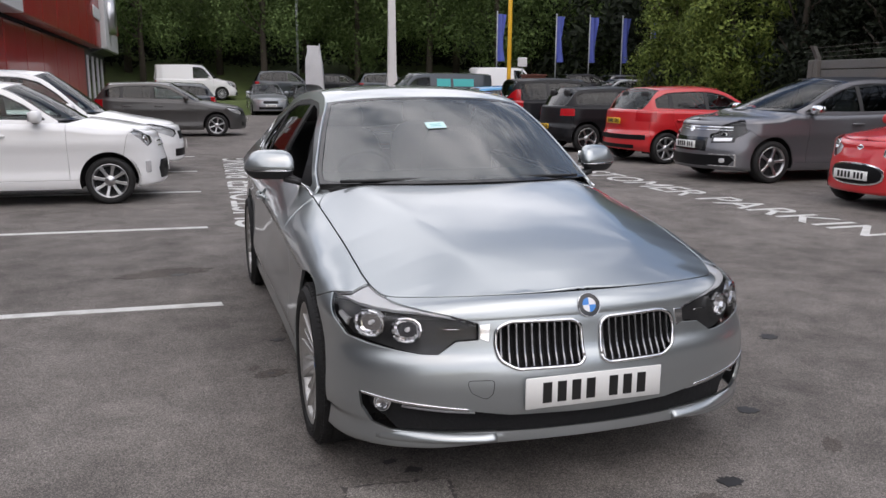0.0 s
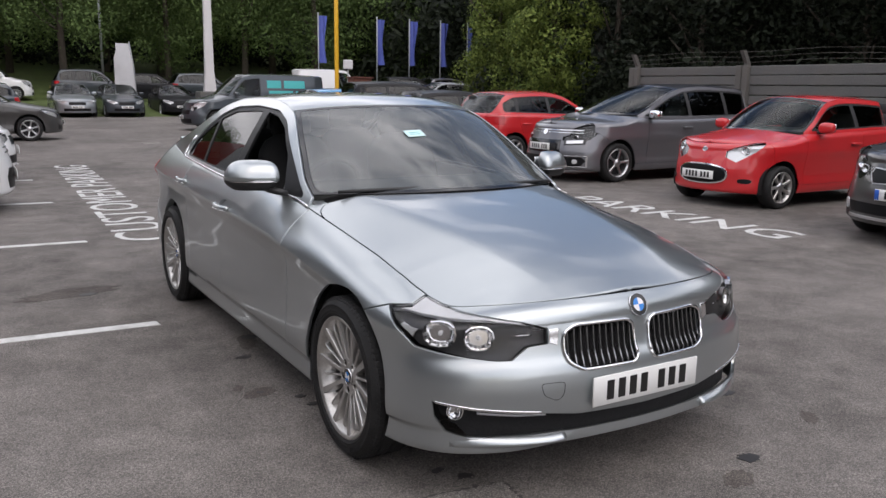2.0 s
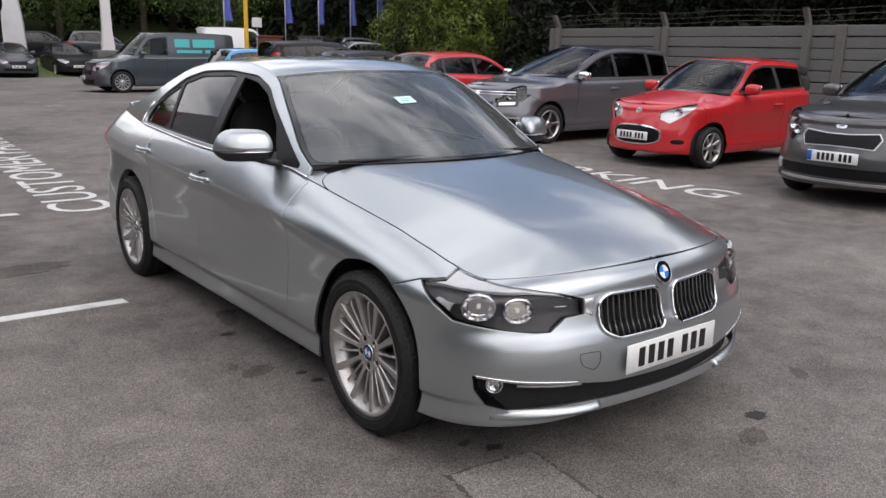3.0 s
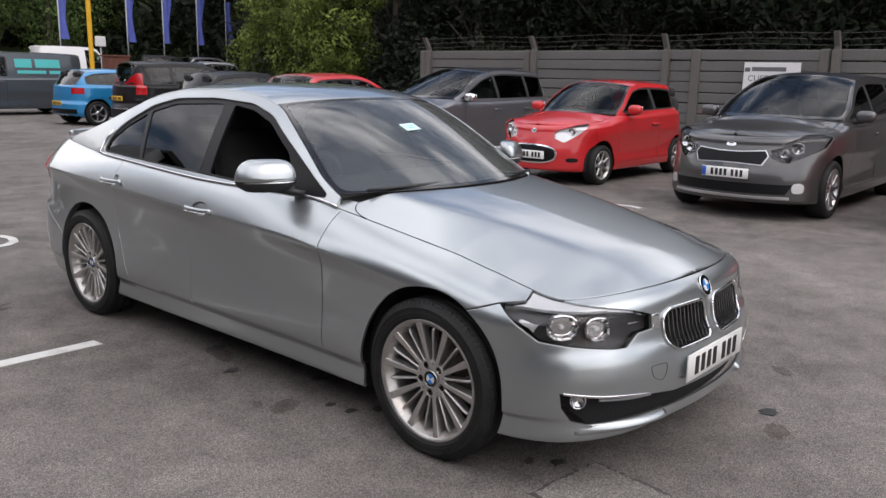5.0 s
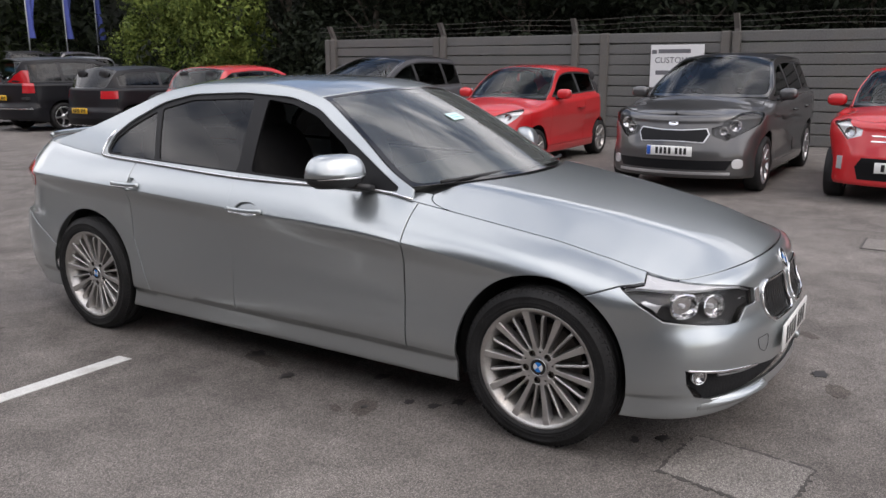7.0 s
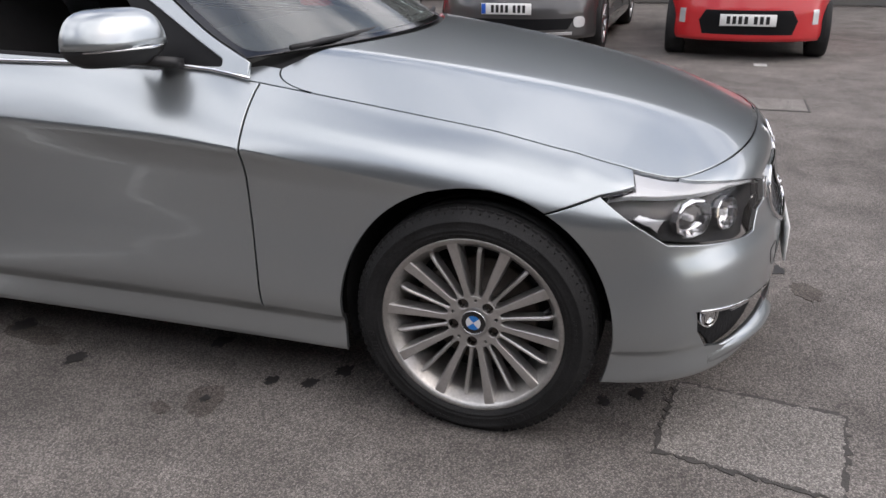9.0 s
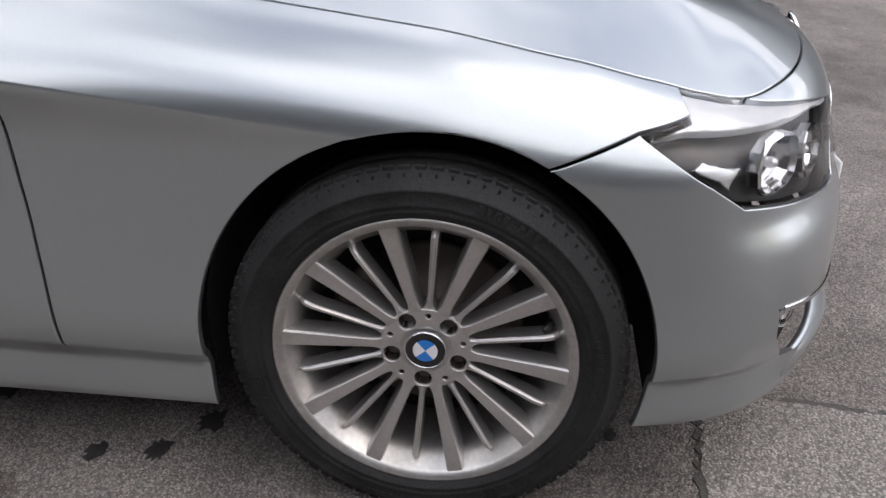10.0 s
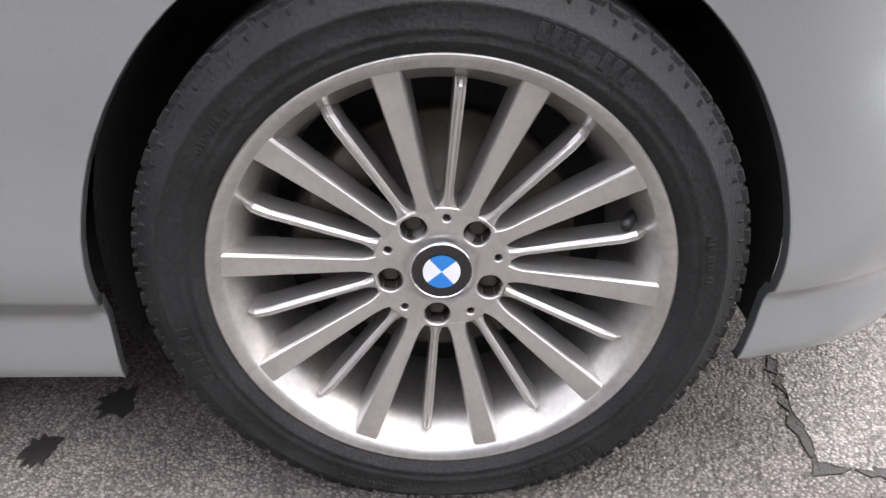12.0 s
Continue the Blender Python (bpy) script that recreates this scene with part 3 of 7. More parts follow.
def wheel(R, rim, width, spokes, alloy, steel=False, n=48):
    """A wheel about the x axis, its face towards -x: tyre and rim shapes."""
    w = width / 2
    tyre = lathe([(rim - 0.006, -w + 0.012), (rim + 0.004, -w + 0.004), (rim + (R - rim) * 0.35, -w - 0.004), (rim + (R - rim) * 0.7, -w - 0.003), (R - 0.012, -w + 0.012), (R - 0.003, -w + 0.028), (R, 0), (R - 0.003, w - 0.028), (R - 0.012, w - 0.012), (rim + 0.004, w - 0.004), (rim - 0.006, w - 0.02)], n)
    lip = lathe([(rim - 0.03, w - 0.01), (rim - 0.032, -w + 0.055), (rim - 0.022, -w + 0.02), (rim - 0.012, -w + 0.010), (rim - 0.008, -w + 0.004), (rim + 0.001, -w + 0.003), (rim + 0.002, -w + 0.014)], n)
    sp = []
    for k in range(spokes):
        a = 2 * math.pi * k / spokes
        rot = Matrix.Rotation(a, 4, "X")
        rings = []
        for r, wd, dx in ((0.045, 0.022, 0.024), (rim * 0.5, 0.017, 0.020), (rim - 0.014, 0.024, 0.010)):
            x0 = -w + dx
            rings.append([(x0 + 0.03, -wd, r), (x0 + 0.006, -wd, r), (x0, -wd * 0.7, r), (x0, wd * 0.7, r), (x0 + 0.006, wd, r), (x0 + 0.03, wd, r)])
        sp.append(move(loft(rings), rot))
    hub = lathe([(0.0001, -w + 0.016), (0.03, -w + 0.016), (0.036, -w + 0.022), (0.062, -w + 0.022), (0.066, -w + 0.05)], 24)
    back = lathe([(0.0001, -w + 0.075), (rim - 0.031, -w + 0.075)], n)
    return tyre, lip, join(*sp), hub, back


def place_wheels(car, c, alloy, front_half, rear_half, R, rim, width, spokes):
    tyre, lip, sp, hub, back = wheel(R, rim, width, spokes, alloy)
    made = {}
    for y, half in ((0, front_half), (c["wb"], rear_half)):
        for side in (-1, 1):
            if not made:
                t = part("wheel", tyre, M["rubber"], car)
                part("rim", lip, alloy, t)
                part("spokes", sp, alloy, t, smooth=False)
                part("hub_cap", hub, M["satin"], t)
                part("brake_disc", back, M["void"], t)
                made = {"t": t}
                o = t
            else:
                o = made["t"].copy()
                scene.collection.objects.link(o)
                for ch in made["t"].children:
                    k = ch.copy()
                    scene.collection.objects.link(k)
                    k.parent = o
                o.parent = car
            o.matrix_basis = pose(side * (half - width / 2), y, R - 0.004, 13 * (y + 1), 0, 0 if side < 0 else 180)


def plate(w, h, face, blue=False, chars=7, bands=1):
    """A number plate lying in x and z, facing -y: board and plain bars in place of its signs."""
    board = box(w, 0.008, h, (0, 0, 0), 0.003)
    bars = []
    x = -w * 0.40 if not blue else -w * 0.32
    cw = (w * 0.40 - x) / (chars + 0.6)
    for k in range(chars):
        if k == 4:
            x += cw * 0.6
        bars.append(box(cw * 0.62, 0.002, h * 0.66, (x + cw / 2, -0.0045, 0), 0.0005))
        x += cw
    return board, bars


def run(B, pts, n=8):
    """Points ('x', x, z) on nose or ('y', y, z) on the flank to (u, v) on the lower body."""
    uz = [((B.ux(a) if tag == "x" else B.uy(a)), z) for tag, a, z in pts]
    return [(u, 2.0 if z > 5 else 0.0 if z < -5 else B.v(u, z)) for u, z in dense(uz, n)]


def both(half):
    """A half outline from the middle out and back to the middle, closed with its mirror image."""
    return half + [(-u, v) for u, v in reversed(half)]


def pair(name, geo, material, parent, label=""):
    """The part and its mirror image on the other side."""
    a = part(name, geo, material, parent, label)
    b = part(name, move(geo, MIRROR), material, parent, label)
    return a, b


def build_car(c):
    """A whole car from its numbers, standing at the pose c['at'] (front axle on the ground, nose towards -y)."""
    B = Body(**c["body"])
    B.lean, B.bow, B.dome, B.roofz = c.get("lean", 0.42), c.get("bow", 0.25), c.get("dome", 0.0), spline(*c["roofz"])
    B.fall = c.get("fall", 2.3)
    for k in ("screen", "back"):
        c[k]["c1"] = (c[k]["c1"], float(B.roofz(c[k]["c1"])))
    car = empty(c["name"], Matrix(), c["label"], c.get("category", "car"), c.get("group", ""))
    st = c.get("step", 0.05)
    sv = c.get("sv", st * 1.6)
    P, gp = c["paint"], c.get("gap", 0.0018)
    wb, za, rf, rr = c["wb"], c["za"], c["rf"], c.get("rr", c["rf"])
    zsill, lamp, af, ar = c["sill"], c["lamp"], c.get("af", 120), c.get("ar", 25)
    top = B.top
    # angles at which the arches meet bottom and sill
    def ang(z, r):
        return math.degrees(math.asin(max(-0.99, min(0.99, (z - za) / r))))
    zb = float(B.zb(0.0))
    O, H = lamp["O"], lamp["H"]
    # front bumper with the nose
    a_bot = 180 - ang(float(B.zb(-rf)) , rf)
    half = [(0.0, 0.0), (B.uy(-rf * 0.98), 0.0)] + B.on_side(arc(0, za, rf, a_bot, af), 1) + run(B, [O] + lamp["low"] + lamp["in"] + lamp["up"]) + [(B.uy(lamp.get("H2", H)), 2.0), (0.0, 2.0)]
    holes = []
    for h in c.get("nose_holes", ()):
        holes.append(B.on_front(h, 6))
        if min(x for x, z in h) > 0.005:
            holes.append(B.on_front([(-x, z) for x, z in h], 6))
    part("front_bumper", skin(B.Q, both(half), (st, sv), holes), P, car)
    # front wings
    a_s = ang(zsill, rf)
    d0 = c["doors"][0]
    wing = B.on_side(arc(0, za, rf, af, a_s), 1) + B.on_side([(d0[0], zsill), (d0[0] + (d0[1] - d0[0]) * 0.2, zsill + 0.3), (d0[1], 9)]) + [(B.uy(H), 2.0)] + run(B, [("y", H, 9)] + lamp["top"] + [O])
    pair("front_wing", skin(B.Q, wing, (st, sv), gap=gp), P, car)
    # sills
    a_b, a_b2 = ang(float(B.zb(rf)), rf), 180 - ang(float(B.zb(wb - rr)), rr)
    sill = (B.on_side([(rf * math.cos(radians(a_s)) - 0.014, -9), (rf * math.cos(radians(a_s)), zsill)], 4) if c.get("gap") else B.on_side(arc(0, za, rf, a_b, a_s, 4), 1)) + B.on_side([(rf, zsill), (wb - rr, zsill)]) + B.on_side(arc(wb, za, rr, 180 - ang(zsill, rr), a_b2, 4), 1) + B.on_side([(wb - rr, -9), (rf, -9)])
    pair("sill", skin(B.Q, sill, (st, sv)), c.get("sill_paint", P), car)
    # doors
    n = len(c["doors"])
    doors = []
    for k, (yb0, yt0, yb1, yt1) in enumerate(c["doors"]):
        if k == n - 1 and c.get("ad"):
            o = B.on_side([(yb0, zsill), (wb - rr, zsill)]) + B.on_side(arc(wb, za, rr, 180 - ang(zsill, rr), c["ad"], 12), 1) + B.on_side([(wb + rr * math.cos(radians(c["ad"])), za + rr * math.sin(radians(c["ad"]))), (yt1 - 0.01, float(B.zs(yt1)) - 0.12), (yt1, 9), (yt0, 9), (yb0, zsill)])
        else:
            o = B.on_side([(yb0, zsill), (yb1, zsill), (yb1 + (yt1 - yb1) * 0.45, zsill + 0.3), (yt1, 9), (yt0, 9), (yb0 + (yt0 - yb0) * 0.2, zsill + 0.3), (yb0, zsill)])
        cup = []
        for y, z in c.get("cups", ())[k:k + 1]:
            cup = [B.on_side([(y + 0.068 * math.cos(a), z + 0.004 + 0.030 * math.sin(a)) for a in np.linspace(0, 2 * math.pi, 25)], 1)[:-1]]
            pair("handle_cup", skin(B.Q, cup[0], (st * 0.5, sv * 0.5), push=-0.013, flange=0, gap=-0.006), P, car)
            grip = [B.Q(B.uy(y + d), B.v(B.uy(y + d), z)) + np.array((0.004 + 0.026 * (1 - (d / 0.112) ** 4), 0, 0)) for d in np.linspace(-0.108, 0.108, 15)]
            bar = loft([[(p[0] + 0.010 * math.cos(a), p[1], p[2] + 0.0135 * math.sin(a)) for a in np.linspace(0, 2 * math.pi, 12, endpoint=False)] for p in grip])
            for h_ in pair("door_handle", bar, P, car):
                sg_ = math.copysign(1, h_.data.vertices[0].co.x)
                part("handle_strip", tube([(sg_ * (p[0] + 0.009), p[1], p[2] - 0.009) for p in grip[1:-1]], 0.0026, 6), M["chrome"], h_)
        doors.append(pair("door", skin(B.Q, o, (st, sv), cup, gap=gp), P, car))
    # rear quarter, bumper and tail
    yb1, yt1 = c["doors"][-1][2], c["doors"][-1][3]
    zc = c["bump_r"]
    ytail = c["tail_y"]
    if c.get("ad"):
        q = B.on_side([(yt1, 9), (yt1 - 0.01, float(B.zs(yt1)) - 0.12), (wb + rr * math.cos(radians(c["ad"])), za + rr * math.sin(radians(c["ad"])))]) + B.on_side(arc(wb, za, rr, c["ad"], ar), 1)
    else:
        q = B.on_side([(yt1, 9), (yb1 + (yt1 - yb1) * 0.45, zsill + 0.3), (yb1, zsill), (wb - rr, zsill)]) + B.on_side(arc(wb, za, rr, 180 - ang(zsill, rr), ar), 1)
    q += B.on_side([(wb + rr * math.cos(radians(ar)), za + rr * math.sin(radians(ar))), (ytail, zc), (ytail, 9)])
    q += [(B.uy(ytail) + (B.uy(yt1) - B.uy(ytail)) * k / 30, 2.0) for k in range(1, 30)]
    pair("rear_quarter", skin(B.Q, q, (st, sv)), P, car)
    a_r = ang(float(B.zb(wb + rr)), rr)
    h = B.on_side(arc(wb, za, rr, ar, a_r, 12), 1) + [(B.uy(wb + rr * 0.98), 0.0), (B.end, 0.0)]
    h2 = [(u, B.v(u, zc)) for u in np.linspace(B.uy(ytail), B.end, 16)]
    halfr = h2[::-1] + h
    part("rear_bumper", skin(B.Qr, halfr[:-1] + [(2 * B.end - u, v) for u, v in reversed(halfr[1:])], (st, sv)), c.get("rear_paint", P), car)
    t0 = [(u, B.v(u, zc)) for u in np.linspace(B.uy(ytail), B.end, 16)]
    tail = t0 + [(2 * B.end - u, v) for u, v in reversed(t0[:-1])] + [(2 * B.end - B.uy(ytail), 2.0), (B.uy(ytail), 2.0)]
    part("tail_panel", skin(B.Qr, tail, (st, sv)), P, car)
    # bonnet
    ws = c["screen"]
    u0, u1 = B.uy(H), B.uy(c["hr"])
    e = [tuple(B.Q(u, 2.0)[:2]) for u in np.linspace(0, u1, 60)]
    yc, (xh, yh) = c["hrc"], e[-1]
    k0 = c.get("corner", 1.0)
    rearline = [(xh * k, yc + (yh - yc) * k**2.0) for k in np.linspace(k0, 0, 14)]
    hb = e + rearline[1:]
    if k0 < 1:
        # the bonnet's rear corner is rounded; the wing runs on behind it to the windscreen's foot
        e = [p for p in e if p[1] < yh - 0.16]
        a, b, r = np.array(e[-1]), np.array((xh * 0.985, yh - 0.05)), np.array(rearline[0])
        bend = [tuple(a * (1 - t) ** 2 + 2 * b * t * (1 - t) + r * t * t) for t in np.linspace(0, 1, 12)]
        hb = e + bend[1:-1] + rearline
        foot = [tuple(B.Q(B.uy(y), 2.0)[:2]) for y in np.linspace(yh - 0.14, ws["y0"] + 0.06, 10)]
        pair("wing_top", skin(B.T, bend + [(xh * k0, ws["c0"][0] + (ws["y0"] - ws["c0"][0]) * k0**2.2 + 0.02), (xh * 0.95, ws["y0"] + 0.02)] + foot[::-1], (st, st), gap=0.0015), P, car)
    part("bonnet", skin(B.T, hb[1:] + [(-x, y) for x, y in reversed(hb[1:-1])], (st, st)), P, car)
    # scuttle between bonnet and windscreen
    ws = c["screen"]
    sc = [(xh * 1.0 * k, yc + (yh - yc) * k**2.0 - 0.03) for k in np.linspace(1, -1, 21)]
    up = [(xh * 1.0 * k, ws["c0"][0] + (ws["y0"] - ws["c0"][0]) * abs(k) ** 2.2 + 0.08) for k in np.linspace(-1, 1, 21)]
    part("scuttle", skin(B.T, sc + up, (0.04, 0.04), push=-0.016, flange=0), M["trim"], car)
    # cabin sides, roof and glass
    ya, yz = c["cab"]
    ys = np.linspace(ya, yz, 60)
    belt = [(y, float(np.interp(y, top[:, 1], top[:, 2]))) for y in ys]
    rail = [(y, float(B.rail(y))) for y in ys[::-1]]
    pair("cabin_side", skin(B.G, belt + [r for r in rail if r[1] > float(np.interp(r[0], top[:, 1], top[:, 2])) + 0.002], (st, st), [rounded(c["dlo"], 0.05)], edge=0.004, gap=-0.004), c.get("cab_paint", P), car)
    panes = [rounded(p, 0.03) for p, _ in c["panes"]]
    pair("window_frame", skin(B.G, rounded(c["dlo"], 0.05), (st, st), panes, push=-0.010, edge=0.003, gap=-0.008), c.get("frame_mat", M["trim"]), car)
    for p, m in c["panes"]:
        if m is not None:
            if isinstance(m, tuple):
                sides = [x for x in m]
            else:
                sides = [m, m]
            g = skin(B.G, rounded(p, 0.03), (st, st), push=-0.016, flange=0)
            if sides[0] is not None:
                w = part("side_window", g, sides[0], car)
                w.visible_shadow = False
            w = part("side_window", move(g, MIRROR), sides[1] or M["glass"], car)
            w.visible_shadow = False
            if sides[1] is None:
                bpy.data.objects.remove(w)
    W1 = B.screen(ws["y0"], ws["y1"], ws["c0"], ws["c1"], ws.get("bulge", 0.02))
    rim = [(0.985, 0.0), (0.985, 1.0), (-0.985, 1.0), (-0.985, 0.0)]
    lit = rounded(c.get("lit", [(0.945, 0.06), (0.93, 0.95), (-0.93, 0.95), (-0.945, 0.06)]), 0.06)
    part("windscreen_seal", skin(W1, rim, (st * 2, st * 2), [lit], push=-0.002, flange=0.006), M["gloss_black"], car)
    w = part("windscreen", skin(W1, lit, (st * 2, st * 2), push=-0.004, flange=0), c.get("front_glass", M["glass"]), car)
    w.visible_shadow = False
    rs = c["back"]
    W2 = B.screen(rs["y0"], rs["y1"], rs["c0"], rs["c1"], rs.get("bulge", 0.0))
    part("rear_window_seal", skin(W2, rim, (st * 2, st * 2), [lit], push=-0.002, flange=0.006), c.get("back_seal", M["gloss_black"]), car)
    w = part("rear_window", skin(W2, lit, (st * 2, st * 2), push=-0.004, flange=0), c.get("back_glass", M["tint"]), car)
    w.visible_shadow = False
    y1, y2 = ws["y1"], rs["y1"]
    xr1, xr2 = float(B.G(y1, B.rail(y1))[0]), float(B.G(y2, B.rail(y2))[0])
    fr = [(xr1 * k, ws["c1"][0] + (y1 - ws["c1"][0]) * abs(k) ** 2.2) for k in np.linspace(-1, 1, 25)]
    sd = [(float(B.G(y, B.rail(y))[0]), y) for y in np.linspace(y1, y2, 40)]
    bk = [(xr2 * k, rs["c1"][0] + (y2 - rs["c1"][0]) * abs(k) ** 2.2) for k in np.linspace(1, -1, 25)]
    part("roof", skin(B.R, fr + sd[1:] + bk[1:] + [(-x, y) for x, y in reversed(sd[1:-1])], (st, st), gap=-0.004), c.get("roof_paint", P), car)
    if c.get("boot"):
        bt = c["boot"]
        uu = np.linspace(B.uy(bt["y0"]), B.end, 60)
        e = [tuple(B.Q(u, 2.0)[:2]) for u in uu]
        fl = [(e[0][0] * k, bt["c"] + (e[0][1] - bt["c"]) * abs(k) ** 2.0) for k in np.linspace(-1, 1, 25)]
        part("boot_lid", skin(B.T, fl + e[1:] + [(-x, y) for x, y in reversed(e[1:-1])], (st, st)), P, car)
    # lamps
    lp = run(B, [O] + lamp["low"] + lamp["in"] + lamp["up"] + [("y", lamp.get("H2", H), 9), ("y", H, 9)] + lamp["top"] + [O])[:-1]
    cov = skin(B.Q, lp, (st * 0.6, sv * 0.6), push=-0.001, flange=0.01, gap=0.001)
    bowl = skin(B.Q, lp, (st, sv), push=-0.035, flange=0, gap=0.0)
    for sgn in (0, 1):
        g = move(cov, MIRROR) if sgn else cov
        L_ = part("headlamp", g, M["lamp_glass"], car)
        L_.visible_shadow = False
        part("lamp_bowl", move(bowl, MIRROR) if sgn else bowl, c.get("bowl", M["lens_white"]), L_)
        for x, z, r in c.get("bulbs", ()):
            u = B.ux(x)
            ctr, nn = B.Q(u, B.v(u, z)), None
            ring = lathe([(r * 0.35, 0.004), (r * 0.8, -0.006), (r, -0.022), (r * 1.06, -0.022), (r * 1.06, 0.01)], 24, "y")
            g2 = move(ring, pose(float(ctr[0]), float(ctr[1]) + 0.034, z, 0, 0, 18))
            part("reflector", move(g2, MIRROR) if sgn else g2, M["chrome"], L_)
    for poly, m, nm in c.get("tail_lamps", ()):
        u = B.on_side(poly, 6)
        pair(nm, skin(B.Qr, u[:-1], (st, sv), push=0.004, flange=0.012), m, car)
    for poly, m, nm in c.get("pillar_lamps", ()):
        pair(nm, skin(B.G, poly, (st, st), push=0.006, flange=0.012), m, car)
    # fittings set on the nose
    for poly, m, nm, push in c.get("nose_parts", ()):
        g = skin(B.Q, B.on_front(poly, 6), (st * 0.7, sv * 0.7), push=push, flange=0.008, gap=0.0)
        if min(x for x, z in poly) > 0.005:
            pair(nm, g, m, car)
        else:
            part(nm, g, m, car)
    for poly, m, nm, push in c.get("tail_parts", ()):
        part(nm, skin(B.Qr, B.on_front(poly, 6, True), (st, sv), push=push, flange=0.008, gap=0.0), m, car)
    for poly, m, nm, push in c.get("side_parts", ()):
        pair(nm, skin(B.Q, B.on_side(poly, 6), (st, sv), push=push, flange=0.01, gap=0.0), m, car)
    # handles
    for y, z in c.get("handles", ()):
        u = B.uy(y)
        p0 = B.Q(u, B.v(u, z))
        g = ball(0.022, 0.112, 0.020, (float(p0[0]) + 0.020, y, z), 16, 12, 0.65)
        pair("door_handle", g, c.get("handle_paint", P), car)
    # mirrors
    if c.get("mirror"):
        my, mz, s_ = c["mirror"]
        xb = float(np.interp(my, top[:, 1], top[:, 0]))
        shell = ball(0.115 * s_, 0.075 * s_, 0.078 * s_, (xb + 0.13, my, mz), 20, 12, 0.75)
        foot = ball(0.09, 0.03, 0.018, (xb + 0.03, my + 0.02, mz - 0.07 * s_), 12, 8, 0.7)
        for sgn in (0, 1):
            a = part("mirror", move(shell, MIRROR) if sgn else shell, c.get("mirror_paint", P), car)
            part("mirror_foot", move(foot, MIRROR) if sgn else foot, M["trim"], a)
            gl = box(0.17 * s_, 0.006, 0.11 * s_, (xb + 0.13, my + 0.073 * s_, mz), 0.002)
            part("mirror_glass", move(gl, MIRROR) if sgn else gl, M["chrome"], a)
    # plates
    if c.get("plate"):
        y, z = c["plate"]
        b, bars = plate(0.52, 0.111, None, c.get("plate_band", False))
        q = part("number_plate", move(b, pose(0, y, z)), M["plate_white"], car, "white number plate with plain dark bars")
        for g in bars:
            part("sign_bar", move(g, pose(0, y, z)), M["ink"], q, smooth=False)
        if c.get("plate_band"):
            part("plate_band", box(0.045, 0.002, 0.10, (-0.235, y - 0.0048, z), 0.0005), M["plate_blue"], q)
    if c.get("plate_rear"):
        y, z = c["plate_rear"]
        b, bars = plate(0.52, 0.111, None)
        m = pose(0, y, z, 0, 0, 180)
        q = part("rear_plate", move(b, m), M["plate_yellow"], car, "yellow number plate with plain dark bars")
        for g in bars:
            part("sign_bar", move(g, m), M["ink"], q, smooth=False)
    # floor pan, arch liners, near-black fill standing for the dark behind the nose
    wx = float(B.W(1.0))
    floor = join(box(wx * 1.5, wb - rf - rr - 0.04, 0.12, (0, wb / 2, float(B.zb(1.0)) + 0.07)), box(wx * 1.25, B.yr + B.fo - 0.5, 0.1, (0, (B.yr - B.fo) / 2, float(B.zb(1.0)) + 0.12)))
    part("floor_pan", floor, M["void"], car)
    zl = float(B.zs(0.0))
    part("engine_bay", hull([(x * (wx - 0.30), y, z) for x in (-1, 1) for y, z in ((-B.fo + 0.24, 0.28), (-B.fo + 0.24, zl - 0.18), (0.6, 0.28), (0.6, zl - 0.04))]), M["void"], car, smooth=False)
    for y, r in ((0, rf), (wb, rr)):
        ringo = [(r + 0.012, y + (r + 0.012) * math.cos(t), za + (r + 0.012) * math.sin(t)) for t in np.linspace(radians(-18), radians(196), 30)]
        for sg in (-1, 1):
            rows = [[(sg * (wx - 0.075), p[1], p[2]) for p in ringo], [(sg * (wx - 0.33), p[1], p[2]) for p in ringo]]
            inner = loft(rows, False, False)
            mid = [(sg * (wx - 0.33), y, za)]
            k = len(inner[0])
            v = list(inner[0]) + mid
            f = list(inner[1]) + [(30 + i, 31 + i, k) for i in range(29)]
            part("arch_liner", (v, f), M["void"], car)
    # cabin: parcel of seats, dash and wheel
    s0, s1 = c["seats"]
    zf = float(np.interp(s0, top[:, 1], top[:, 2]))
    part("cabin_trim", join(box(wx * 1.62, c["cab"][1] - s0 + 0.1, 0.06, (0, (c["cab"][1] + s0) / 2 - 0.1, zf - 0.30), 0.01), box(wx * 1.5, 0.05, 0.3, (0, c["cab"][1] - 0.25, zf - 0.15), 0.01)), M["cabin"], car, smooth=False)
    xd = float(np.interp(s0 - 0.5, top[:, 1], top[:, 0])) - 0.08
    part("dashboard", loft([[(x, y, z) for y, z in ((ws["c0"][0] + 0.2 + 0.22 * abs(x) , zf - 0.02), (s0 - 0.30, zf + 0.035), (s0 - 0.22, zf - 0.03), (s0 - 0.24, zf - 0.28), (ws["c0"][0] + 0.25, zf - 0.28))] for x in np.linspace(-xd, xd, 13)]), M["cabin_grey"], car)
    for sx in (-0.36, 0.36):
        for yy in (s0, s1):
            if yy is None:
                continue
            seat = join(ball(0.25, 0.27, 0.10, (sx, yy + 0.05, zf - 0.32), 16, 10, 0.6), move(ball(0.24, 0.085, 0.33, (0, 0, 0), 16, 10, 0.6), pose(sx, yy + 0.38, zf - 0.08, -18)), move(ball(0.13, 0.055, 0.095, (0, 0, 0), 14, 10, 0.7), pose(sx, yy + 0.50, zf + 0.29, -14)))
            part("seat", seat, M["cabin"], car)
